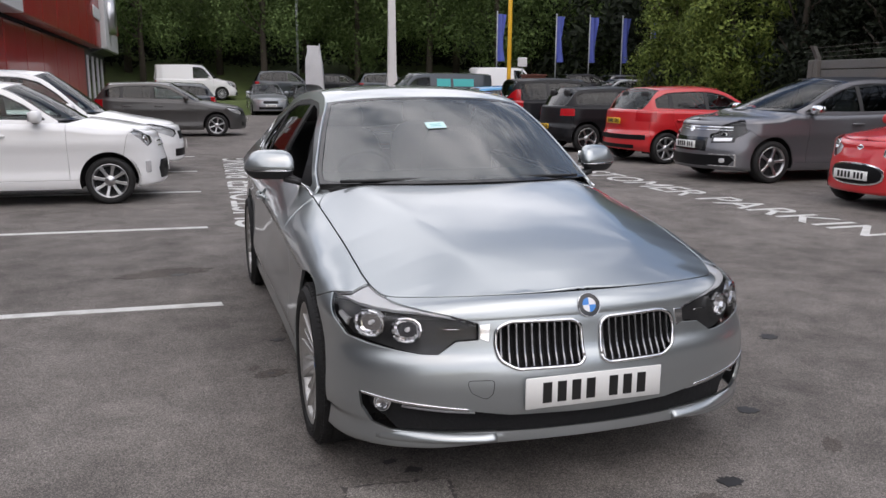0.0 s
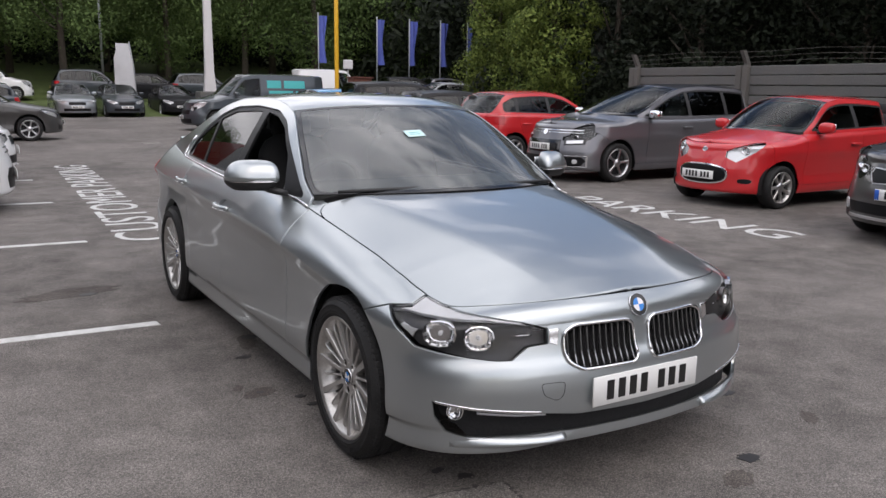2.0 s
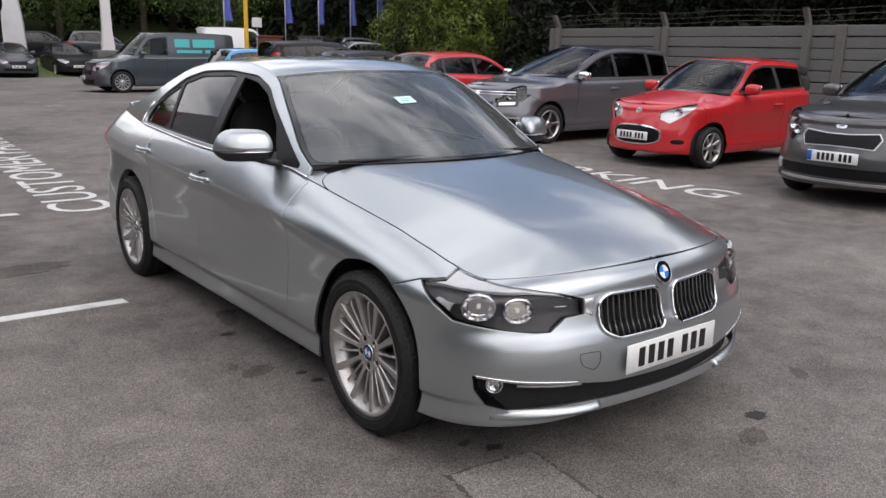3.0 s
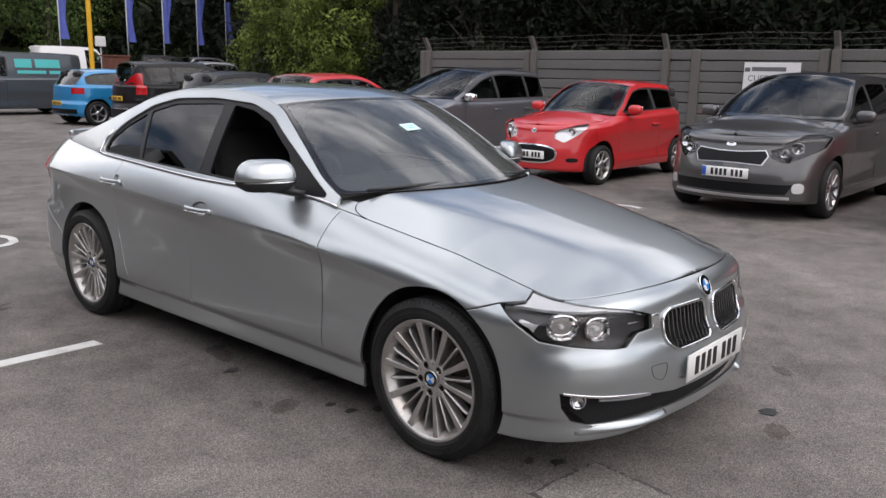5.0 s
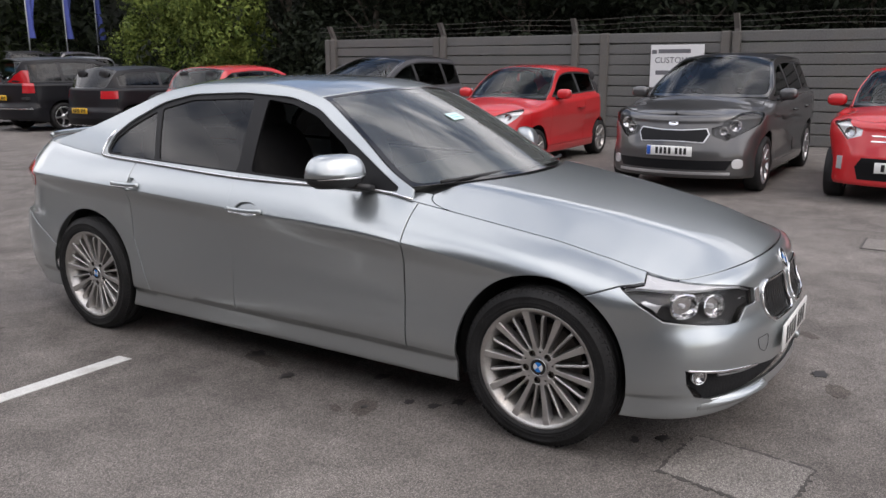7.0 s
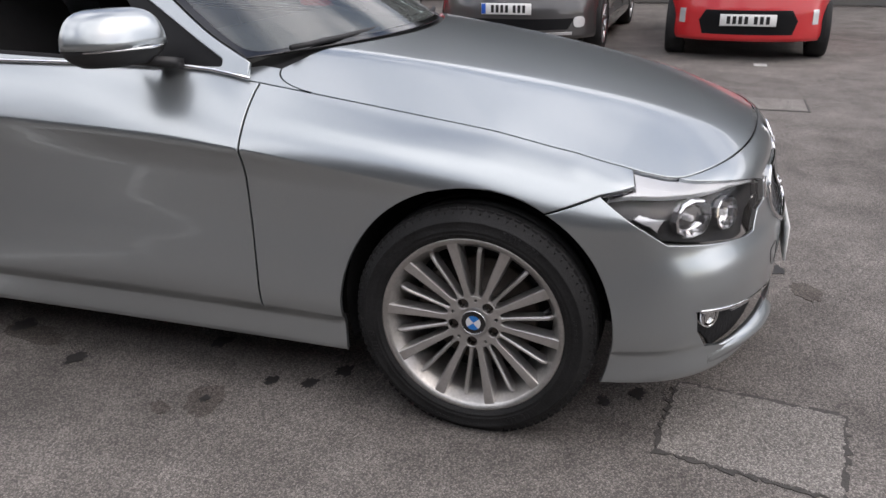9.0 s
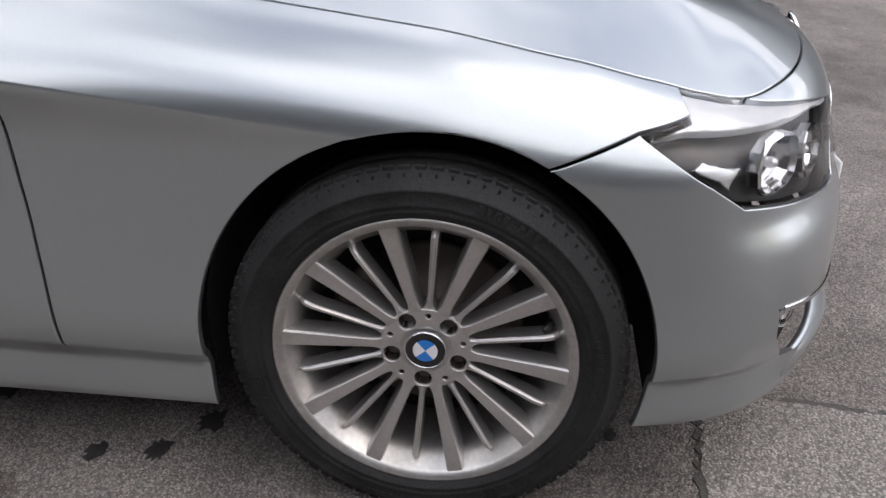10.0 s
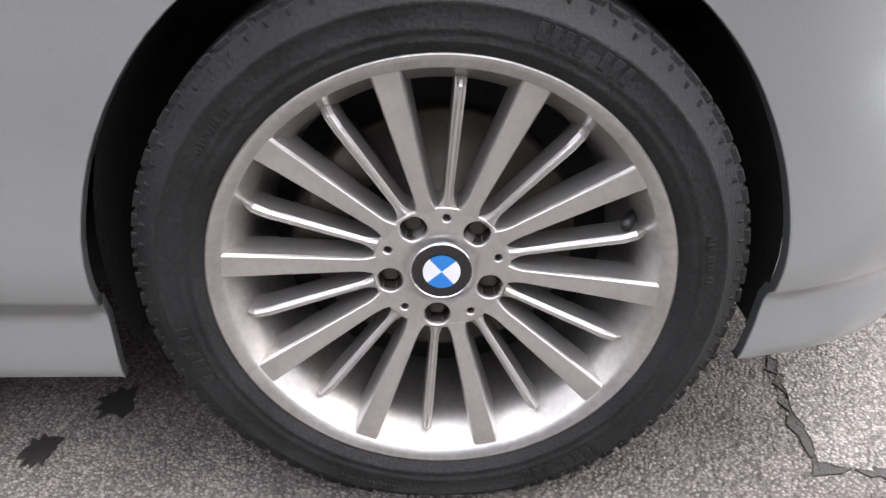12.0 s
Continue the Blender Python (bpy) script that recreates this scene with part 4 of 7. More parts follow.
    sw = move(lathe([(0.172 + 0.014 * math.cos(a), 0.014 * math.sin(a)) for a in np.linspace(0, 2 * math.pi, 9)], 28, "y"), pose(-0.36, s0 - 0.10, zf - 0.02, 25))
    part("steering_wheel", join(sw, move(ball(0.06, 0.03, 0.05), pose(-0.36, s0 - 0.10, zf - 0.02, 25)), move(box(0.32, 0.015, 0.03), pose(-0.36, s0 - 0.10, zf - 0.02, 25))), M["cabin_grey"], car)
    if "wheels" in c:
        R_, rim_, wd_, ns_, al_ = c["wheels"]
        place_wheels(car, c, al_, c["track"], c["track"], R_, rim_, wd_, ns_)
    car.matrix_world = c["at"]
    return car, B


# ---- the silver saloon ----
KIDNEY = rounded([(0.034, 0.505), (0.058, 0.490), (0.28, 0.490), (0.338, 0.520), (0.352, 0.57), (0.346, 0.625), (0.30, 0.645), (0.066, 0.642), (0.038, 0.622)], 0.020)
HERO = dict(
    name="silver_saloon", label="silver metallic four-door saloon parked on worn asphalt, driver window open", paint=M["silver"], step=0.022, sv=1 / 28, fall=1.9,
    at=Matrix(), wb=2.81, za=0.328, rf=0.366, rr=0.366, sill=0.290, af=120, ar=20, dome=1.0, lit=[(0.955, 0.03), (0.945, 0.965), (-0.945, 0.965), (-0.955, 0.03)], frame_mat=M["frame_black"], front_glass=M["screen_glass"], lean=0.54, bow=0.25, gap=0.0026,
    body=dict(
        fo=0.788, yr=3.83, lf=0.788, lr=0.6, nf=4.5, nr=3.1, wf=(-0.34, -0.68),
        W=[(-0.8, 0.885), (0, 0.897), (0.8, 0.895), (1.9, 0.903), (2.8, 0.905), (3.2, 0.892), (3.83, 0.84)],
        zb=[(-0.8, 0.232), (-0.765, 0.228), (-0.70, 0.207), (-0.6, 0.203), (-0.37, 0.200), (0, 0.195), (0.4, 0.187), (2.4, 0.187), (2.8, 0.19), (3.3, 0.20), (3.83, 0.24)],
        zs=[(-0.8, 0.655), (-0.55, 0.625), (-0.3, 0.61), (0, 0.665), (0.3, 0.71), (0.6, 0.752), (0.9, 0.781), (1.6, 0.805), (2.5, 0.845), (3.4, 0.875), (3.83, 0.90)],
        rup=[(-0.8, 0.0752), (-0.62, 0.0745), (-0.48, 0.0999), (-0.36, 0.1288), (-0.22, 0.1518), (-0.05, 0.1488), (0.15, 0.1475), (0.4, 0.1477), (0.65, 0.1511), (0.8, 0.162), (1, 0.158), (1.8, 0.138), (2.6, 0.136), (3, 0.152), (3.4, 0.17), (3.83, 0.15)],
        rin=[(-0.8, 0.0478), (-0.62, 0.0873), (-0.48, 0.1287), (-0.36, 0.1457), (-0.22, 0.1496), (-0.05, 0.1488), (0.15, 0.1492), (0.4, 0.1516), (0.65, 0.1530), (0.85, 0.132), (1.2, 0.092), (1.7, 0.08), (2.6, 0.102), (3, 0.135), (3.4, 0.155), (3.83, 0.1)],
        flat=[(-0.8, 0.0), (0.1, 0.0), (0.7, 0.55), (1.2, 0.72), (2.6, 0.75), (3.4, 0.75), (3.83, 0.6)], turn=58,
        side=[(0.14, 0.060), (0.18, 0.038), (0.205, 0.028), (0.275, 0.032), (0.287, 0.030), (0.297, 0.018), (0.35, 0.012), (0.46, 0.020), (0.60, 0.029), (0.70, 0.027), (0.755, 0.014), (0.784, 0.002), (0.792, 0.0), (0.83, 0.004), (1.0, 0.02)],
        front=[(0.18, 0.055), (0.205, 0.018), (0.222, 0.009), (0.245, 0.008), (0.266, 0.011), (0.30, 0.009), (0.35, 0.002), (0.42, 0.001), (0.48, 0.007), (0.500, 0.012), (0.512, 0.017), (0.55, 0.036), (0.60, 0.047), (0.64, 0.054), (0.68, 0.070)],
        rear=[(0.2, 0.08), (0.3, 0.02), (0.5, 0.0), (0.62, 0.01), (0.65, 0.05), (0.8, 0.07), (0.95, 0.04), (1.05, 0.03)],
        crease=[(-0.5, -0.10), (0.0, -0.06), (0.6, -0.035), (1.6, 0.015), (2.5, 0.055), (3.4, 0.085)],
        hood=[(-0.79, 0.70), (-0.70, 0.7255), (-0.55, 0.783), (-0.3, 0.852), (0, 0.912), (0.3, 0.96), (0.55, 0.992), (0.8, 1.01), (3.2, 1.06), (3.5, 1.06), (3.83, 1.05)],
        roof=[(0.66, 0.945), (0.8, 1.02), (1.0, 1.155), (1.15, 1.25), (1.28, 1.318), (1.45, 1.366), (1.75, 1.395), (2.1, 1.388), (2.41, 1.345), (2.6, 1.275), (2.8, 1.195), (3.0, 1.125), (3.2, 1.068), (3.35, 1.03)],
    ),
    roofz=[(1.05, 1.325), (1.2, 1.375), (1.45, 1.418), (1.8, 1.432), (2.2, 1.425), (2.5, 1.39), (2.7, 1.345)],
    lamp=dict(O=("y", -0.316, 0.69), low=[("y", -0.40, 0.635), ("y", -0.49, 0.577), ("x", 0.70, 0.553), ("x", 0.60, 0.541), ("x", 0.545, 0.541), ("x", 0.485, 0.582)], **{"in": [("x", 0.41, 0.588), ("x", 0.41, 0.640)]}, up=[("x", 0.5, 0.664)], H2=-0.575, H=-0.485, top=[("y", -0.415, 0.7045)]),
    bowl=M["lamp_grey"],
    nose_holes=[
        KIDNEY,
        [(0.790, 0.402), (0.784, 0.34), (0.755, 0.284), (0.68, 0.262), (0.50, 0.262), (0.42, 0.266), (0.29, 0.264), (0.0, 0.264), (-0.29, 0.264), (-0.42, 0.266), (-0.50, 0.262), (-0.68, 0.262), (-0.755, 0.284), (-0.784, 0.34), (-0.790, 0.402), (-0.66, 0.380), (-0.42, 0.352), (-0.3, 0.335), (0, 0.33), (0.3, 0.335), (0.42, 0.352), (0.66, 0.380)],
    ],
    nose_parts=[
        (KIDNEY, M["void"], "grille_back", -0.05),
        ([(0.786, 0.400), (0.776, 0.33), (0.68, 0.255), (0.0, 0.25), (-0.68, 0.255), (-0.776, 0.33), (-0.786, 0.400), (0, 0.345)], M["void"], "intake_back", -0.045),
        ([(0.44, 0.347), (0.66, 0.371), (0.778, 0.391), (0.778, 0.400), (0.66, 0.381), (0.44, 0.357)], M["chrome"], "fog_trim", 0.003),
        ([(0.42, 0.331), (0.52, 0.337), (0.66, 0.353), (0.66, 0.361), (0.52, 0.346), (0.42, 0.339)], M["satin"], "fog_trim", -0.012),
        ([(0.372, 0.578), (0.405, 0.590), (0.405, 0.638), (0.365, 0.640)], M["chrome"], "grille_wing", 0.003),
    ],
    doors=[(0.616, 0.69, 1.655, 1.685), (1.655, 1.685, 2.30, 2.57)], ad=None,
    hr=0.655, hrc=0.41, corner=0.90, screen=dict(y0=0.70, y1=1.33, c0=(0.42, 0.985), c1=1.19), back=dict(y0=3.27, y1=2.48, c0=(3.36, 1.06), c1=2.58),
    cab=(0.68, 3.33), boot=dict(y0=3.33, c=3.38), bump_r=0.62, tail_y=3.45,
    dlo=[(0.75, 0.942), (2.70, 1.003), (2.735, 1.02), (2.72, 1.10), (2.62, 1.185), (2.41, 1.292), (2.2, 1.338), (1.85, 1.352), (1.5, 1.335), (1.3, 1.283), (1.05, 1.145), (0.75, 0.965)],
    panes=[([(0.93, 0.958), (1.60, 0.978), (1.668, 1.330), (1.48, 1.309), (1.30, 1.255), (1.075, 1.128)], (M["glass"], None)), ([(1.675, 0.978), (2.275, 0.996), (2.415, 1.262), (2.2, 1.315), (1.85, 1.330), (1.745, 1.330)], M["tint"]), ([(2.295, 0.996), (2.69, 1.009), (2.722, 1.025), (2.700, 1.092), (2.60, 1.168), (2.435, 1.254)], M["tint"])],
    seats=(1.40, 2.20), plate=(-0.793, 0.410), plate_rear=(3.84, 0.72), track=0.86,
    cups=[(1.535, 0.812), (2.43, 0.868)],
    tail_lamps=[([(3.29, 0.855), (3.36, 0.785), (3.60, 0.765), (3.815, 0.765), (3.815, 0.935), (3.60, 0.945), (3.38, 0.930), (3.29, 0.855)], M["red_lens"], "tail_lamp")],
)
hero, HB = build_car(HERO)


def roundel(r):
    """A round badge facing -x: black ring, chrome rim, quarters of blue and white."""
    rim = lathe([(r * 0.985, 0.002), (r, -0.001), (r * 1.03, -0.001), (r * 1.05, 0.004)], 36)
    ring = lathe([(0.0001, 0.0), (r, 0.0)], 36)
    q = []
    for k in range(4):
        a0 = math.pi / 2 * k
        q.append(([(-0.0012, 0, 0)] + [(-0.0012, r * 0.62 * math.cos(a0 + t), r * 0.62 * math.sin(a0 + t)) for t in np.linspace(0, math.pi / 2, 9)], [(0, i, i + 1) for i in range(1, 9)]))
    return rim, ring, q


def fit_badge(parent, r, m, name="badge"):
    rim, ring, q = roundel(r)
    b = part(name, move(rim, m), M["chrome"], parent)
    part("badge_ring", move(ring, m), M["gloss_black"], b)
    for k, g in enumerate(q):
        part("badge_quarter", move(g, m), M["badge_blue"] if k % 2 == 0 else M["badge_white"], b, smooth=False)


def hero_wheel():
    """The multi-spoke alloy: ten broad and ten slim spokes, five bolt holes, a badge in the middle."""
    R, rim, w = 0.328, 0.2445, 0.1125
    prof = [(rim - 0.006, -w + 0.018), (rim + 0.002, -w + 0.006), (rim + 0.010, -w + 0.001), (rim + 0.014, -w - 0.0025), (rim + 0.0165, -w - 0.0040), (rim + 0.019, -w - 0.0025), (rim + 0.024, -w - 0.0030), (rim + 0.0265, -w - 0.0050), (rim + 0.029, -w - 0.0038), (rim + 0.048, -w - 0.0035), (rim + 0.0505, -w - 0.0048), (rim + 0.053, -w - 0.0022), (rim + 0.062, -w + 0.008), (R - 0.006, -w + 0.020), (R - 0.002, -w + 0.030)]
    for gx in (-0.055, 0.0, 0.055):
        prof += [(R, gx - 0.006), (R - 0.007, gx - 0.004), (R - 0.007, gx + 0.004), (R, gx + 0.006)]
    prof += [(R - 0.002, w - 0.03), (rim + 0.05, w), (rim - 0.006, w - 0.02)]
    tyre = lathe(prof, 120)
    tyre = ([(x, y, max(z, -0.3195)) for x, y, z in tyre[0]], tyre[1])
    t = part("wheel", tyre, M["rubber"], hero)
    blocks, marks = [], []
    for k in range(84):
        a = 2 * math.pi * k / 84
        if abs(a - math.pi) > 0.26:
            blocks.append(move(box(0.036, 0.0200 if k % 2 else 0.0170, 0.009, (-w + 0.036, 0, R - 0.0062), 0.0015), Matrix.Rotation(a, 4, "X")))
            blocks.append(move(box(0.016, 0.0040, 0.012, (-w + 0.0190, 0, R - 0.0165), 0.001), Matrix.Rotation(a, 4, "X")))
    tagged(part("tread_edge", join(*blocks), M["rubber"], t, smooth=False), kind="stuff")
    # raised marks on the sidewall: plain bars of several sizes round the tyre
    for a0, n_, hgt, rad, wid in ((0.32, 8, 0.017, 0.0385, 0.013), (2.45, 8, 0.017, 0.0385, 0.013), (4.3, 7, 0.015, 0.0385, 0.011), (1.35, 12, 0.007, 0.034, 0.005), (3.35, 14, 0.006, 0.043, 0.005), (5.3, 12, 0.007, 0.036, 0.005)):
        for k in range(n_):
            if k % 5 != 4:
                marks.append(move(box(0.0024, wid * 0.62, hgt, (-w - 0.0042, 0, rim + rad), 0.0004), Matrix.Rotation(a0 + k * wid / (rim + rad), 4, "X")))
    tagged(part("sidewall_mark", join(*marks), M["rubber"], t, smooth=False), kind="stuff")
    barrel = lathe([(rim - 0.052, w - 0.01), (rim - 0.046, 0.0), (rim - 0.036, -w + 0.060), (rim - 0.027, -w + 0.032), (rim - 0.0135, -w + 0.014), (rim - 0.0112, -w + 0.0085), (rim - 0.0035, -w + 0.006), (rim, -w + 0.003), (rim + 0.0035, -w + 0.004), (rim + 0.004, -w + 0.014)], 120)
    part("rim", barrel, M["alloy_dirty"], t)

    def depth(r):
        return -w + 0.0082 + 0.037 * max(0.0, (1 - (r / 0.241))) ** 0.85

    def spoke(w0, w1, r0, r1, deep, ridge, flare):
        """A tapered bar that flares into its neighbours at the hub; a ridged one dives to the barrel at its end."""
        rings = []
        for u in (0, 0.015, 0.035, 0.06, 0.09, 0.13, 0.2, 0.35, 0.5, 0.65, 0.8, 0.9, 0.95, 1.0):
            r = r0 + (r1 - r0) * u
            near = max(0.0, 1 - (r - r0) / 0.022)
            hw = (w0 + (w1 - w0) * u) / 2 + flare * near**2.2
            x = depth(r) + (0.003 + 0.020 * max(0.0, (u - 0.86) / 0.14) ** 1.3 if ridge else 0.0) + 0.0006 * near**2
            lip = 0.0022 if ridge else 0.0008
            rings.append([(x + deep, -hw * 1.25, r), (x + 0.012, -hw * 1.10, r), (x + 0.0035, -hw, r), (x + lip, -hw * (0.62 if ridge else 0.88), r), (x, -hw * 0.3 if ridge else -hw * 0.8, r), (x, hw * 0.3 if ridge else hw * 0.8, r), (x + lip, hw * (0.62 if ridge else 0.88), r), (x + 0.0035, hw, r), (x + 0.012, hw * 1.10, r), (x + deep, hw * 1.25, r)])
        return loft(rings)
    broad, slim = spoke(0.016, 0.031, 0.071, 0.2400, 0.036, False, 0.0055), spoke(0.0085, 0.0115, 0.071, 0.2265, 0.032, True, 0.0085)
    mb, ms = None, None
    for k in range(20):
        rot = Matrix.Rotation(math.pi + 2 * math.pi * k / 20, 4, "X")
        if k % 2:
            o = part("spoke", broad, M["alloy"], t, smooth=False) if mb is None else new("spoke", mb)
            mb = o.data
        else:
            o = part("slim_spoke", slim, M["alloy"], t, smooth=False) if ms is None else new("slim_spoke", ms)
            ms = o.data
        o.parent = t
        o.matrix_basis = rot
    # hub face with its holes
    def flat(u, v):
        u, v = np.asarray(u, float), np.asarray(v, float)
        r = np.hypot(u, v)
        x = -w + 0.0365 + 0.004 * ease((r - 0.074) / 0.016) + 0.004 * np.exp(-(((r - 0.036) / 0.006) ** 2))
        return np.stack([x, u, v], -1)
    def circ(cx, cy, r, n=20):
        return [(cx + r * math.cos(a), cy + r * math.sin(a)) for a in np.linspace(0, 2 * math.pi, n, endpoint=False)]
    holes = []
    for k in range(5):
        a = -math.pi / 2 + 2 * math.pi * k / 5
        holes.append(circ(0.058 * math.cos(a), 0.058 * math.sin(a), 0.0145))
        a += math.pi / 5
        holes.append(circ(0.063 * math.cos(a), 0.063 * math.sin(a), 0.0042, 10))
    lobes = [(0.0765 * math.sin(a), 0.0765 * math.cos(a)) for a in np.linspace(0, 2 * math.pi, 120, endpoint=False)]
    part("hub", skin(flat, lobes, (0.006, 0.006), holes, flange=0.022, gap=0.0, edge=0.0025, out=(0.3, 0, 0)), M["alloy"], t)
    for k in range(5):
        a = -math.pi / 2 + 2 * math.pi * k / 5
        bolt = lathe([(0.0001, -w + 0.052), (0.0085, -w + 0.052), (0.0085, -w + 0.060), (0.0148, -w + 0.060), (0.0148, -w + 0.042)], 6)
        part("wheel_bolt", move(bolt, Matrix.Translation((0, 0.058 * math.cos(a), 0.058 * math.sin(a)))), M["iron"], t, smooth=False)
    fit_badge(t, 0.033, pose(-w + 0.0335, 0, 0, 45), "wheel_badge")
    disc = lathe([(0.0001, -0.012), (0.075, -0.012), (0.078, 0.004), (0.150, 0.004), (0.156, 0.006), (0.156, 0.028)], 64)
    part("brake_disc", disc, M["iron"], t)
    part("wheel_back", lathe([(0.150, 0.02), (rim - 0.043, 0.03)], 48), M["void"], t)
    cal = loft([[(x, r * math.cos(a), r * math.sin(a)) for x, r in ((-0.045, 0.115), (-0.048, 0.165), (0.0, 0.175), (0.0, 0.11))] for a in np.linspace(radians(-8), radians(52), 8)])
    part("brake_caliper", cal, M["iron"], t)
    turned = [o for o in t.children if o.name.split('.')[0] not in ('tread_edge', 'rim', 'sidewall_mark')]
    for o in turned:
        o.matrix_basis = Matrix.Rotation(radians(5), 4, 'X') @ o.matrix_basis
    part("valve", tube([(-w + 0.045, -0.213 * math.cos(0.30), 0.213 * math.sin(0.30)), (-w + 0.022, -0.200 * math.cos(0.30), 0.200 * math.sin(0.30))], 0.0055, 8), M["trim"], t)
    return t


def copy_part(o, m):
    """A copy of a part with its pieces, on the same meshes, under the same thing."""
    k = o.copy()
    scene.collection.objects.link(k)
    k.matrix_basis = m
    for ch in o.children:
        c2 = ch.copy()
        scene.collection.objects.link(c2)
        c2.parent = k
        for g in ch.children:
            c3 = g.copy()
            scene.collection.objects.link(c3)
            c3.parent = c2
    return k


HW = hero_wheel()
HW.matrix_basis = pose(-0.770, 0, 0.3195, 0.0)
copy_part(HW, pose(-0.785, 2.81, 0.3195, 0))
copy_part(HW, pose(0.770, 0, 0.3195, 0, 0, 180))
copy_part(HW, pose(0.785, 2.81, 0.3195, 0, 0, 180))


def on_nose(x, z, push=0.0):
    """A place on the nose and the outward way there."""
    u = math.copysign(HB.ux(abs(x)), x)
    v = HB.v(u, z)
    p = HB.Q(u, v)
    n = np.cross(HB.Q(u + 0.004, v) - HB.Q(u - 0.004, v), HB.Q(u, v + 0.01) - HB.Q(u, v - 0.01))
    n = n / np.linalg.norm(n)
    if n[1] > 0:
        n = -n
    return Vector(p + n * push), Vector(n)


def facing(p, n):
    """A pose at p whose -x looks along n."""
    x = -n
    y = Vector((0, 0, 1)).cross(x).normalized()
    z = x.cross(y)
    return Matrix((( x.x, y.x, z.x, p.x), (x.y, y.y, z.y, p.y), (x.z, y.z, z.z, p.z), (0, 0, 0, 1)))


p_, n_ = on_nose(0.0, 0.685, 0.004)
fit_badge(hero, 0.041, facing(p_, n_))
# kidney surrounds and slats
for sg in (1, -1):
    loop = [on_nose(sg * x, z, 0.004)[0] for x, z in even(tidy(KIDNEY), 0.012)]
    ringk = part("grille_surround", tube(list(loop) + [loop[0]], 0.0068, 10), M["chrome"], hero)
    for k in range(11):
        x = 0.05 + 0.295 * k / 10.5
        zs_ = [z for z in np.linspace(0.47, 0.66, 60) if inside(np.array(KIDNEY), np.array([(x, z)]))[0]]
        if len(zs_) > 4:
            pts = [on_nose(sg * x, z, -0.006 - 0.012 * (1 - i / 11) * 0) [0] for i, z in enumerate(np.linspace(zs_[0] + 0.006, zs_[-1] - 0.004, 12))]
            bar = loft([[p + Vector((dx, dy, 0)) for dx, dy in ((-0.0028, -0.004), (0.0028, -0.004), (0.0028, 0.03), (-0.0028, 0.03))] for p in pts])
            part("slat", bar, M["slat"], ringk, smooth=False)
# headlamp insides: a bright brow, two round lamps, a side lamp
brow = run(HB, [("y", -0.335, 0.686), ("y", -0.40, 0.692), ("y", -0.50, 0.687), ("x", 0.62, 0.677), ("x", 0.52, 0.658), ("x", 0.43, 0.637), ("x", 0.43, 0.641), ("x", 0.50, 0.663), ("y", -0.575, 9), ("y", -0.490, 9), ("y", -0.415, 0.701)])
bg = skin(HB.Q, brow, (0.02, 0.03), push=-0.010, flange=0.015)
sidel = skin(HB.Q, run(HB, [("y", -0.40, 0.645), ("y", -0.47, 0.600), ("y", -0.49, 0.640), ("y", -0.42, 0.660)]), (0.015, 0.02), push=-0.018, flange=0.01)
lamps = [o for o in hero.children if o.name.startswith("headlamp")]
for k, L_ in enumerate(sorted(lamps, key=lambda o: -o.data.vertices[0].co.x)):
    part("lamp_brow", bg if k == 0 else move(bg, MIRROR), M["brow"], L_)
    part("side_lamp", sidel if k == 0 else move(sidel, MIRROR), M["lens_white"], L_)
    for x, z, r in ((0.780, 0.625, 0.044), (0.655, 0.614, 0.040)):
        p_, n_ = on_nose(x, z, -0.020)
        m_ = facing(p_, n_)
        rows_ = []
        for f, d in ((1.10, 0.014), (1.10, -0.006), (1.0, -0.008), (0.92, 0.002), (0.75, 0.012), (0.48, 0.020), (0.2, 0.023)):
            rows_.append([(d, 1.25 * r * f * math.copysign(abs(math.cos(q)) ** 0.85, math.cos(q)), r * f * math.copysign(abs(math.sin(q)) ** 0.85, math.sin(q))) for q in np.linspace(0, 2 * math.pi, 12, endpoint=False)])
        a = move(loft(rows_), m_)
        b = move(ball(0.012, 0.009, 0.009, (0.008, 0, 0), 14, 8), m_)
        part("reflector", a if k == 0 else move(a, MIRROR), M["chrome"], L_, smooth=False)
        part("bulb", b if k == 0 else move(b, MIRROR), M["lens_white"], L_)
    s_ = [on_nose(x, 0.612 + 0.01, -0.004)[0] for x in np.linspace(0.47, 0.53, 5)]
    st_ = tube(s_, 0.003, 6)
    part("lamp_strip", st_ if k == 0 else move(st_, MIRROR), M["chrome"], L_)
# fog lamps
for sg in (1, -1):
    p_, n_ = on_nose(sg * 0.728, 0.356, -0.030)
    f_ = part("fog_lamp", move(lathe([(0.0001, 0.006), (0.018, 0.003), (0.027, -0.006), (0.030, -0.006), (0.031, 0.02)], 24), facing(p_, n_)), M["chrome"], hero)
    lens = part("fog_glass", move(ball(0.009, 0.025, 0.025, (0, 0, 0), 18, 10), facing(p_ + n_ * 0.004, n_)), M["lamp_glass"], f_)
# the lip's two blades, broad over the outer openings and ending in a tip
for sg in (1, -1):
    rows_ = []
    for x in np.linspace(0.74, 0.345, 24):
        k = float(ease((0.74 - x) / 0.30)) - 0.25 * float(ease((0.40 - x) / 0.06))
        p_ = [on_nose(sg * x, z, d)[0] for z, d in ((0.270, -0.014), (0.268, -0.002), (0.255, 0.014 * k), (0.247, 0.021 * k), (0.242, 0.021 * k), (0.233, 0.010 * k), (0.230, -0.014))]
        rows_.append(p_)
    part("lip_blade", loft(rows_), M["silver"], hero)
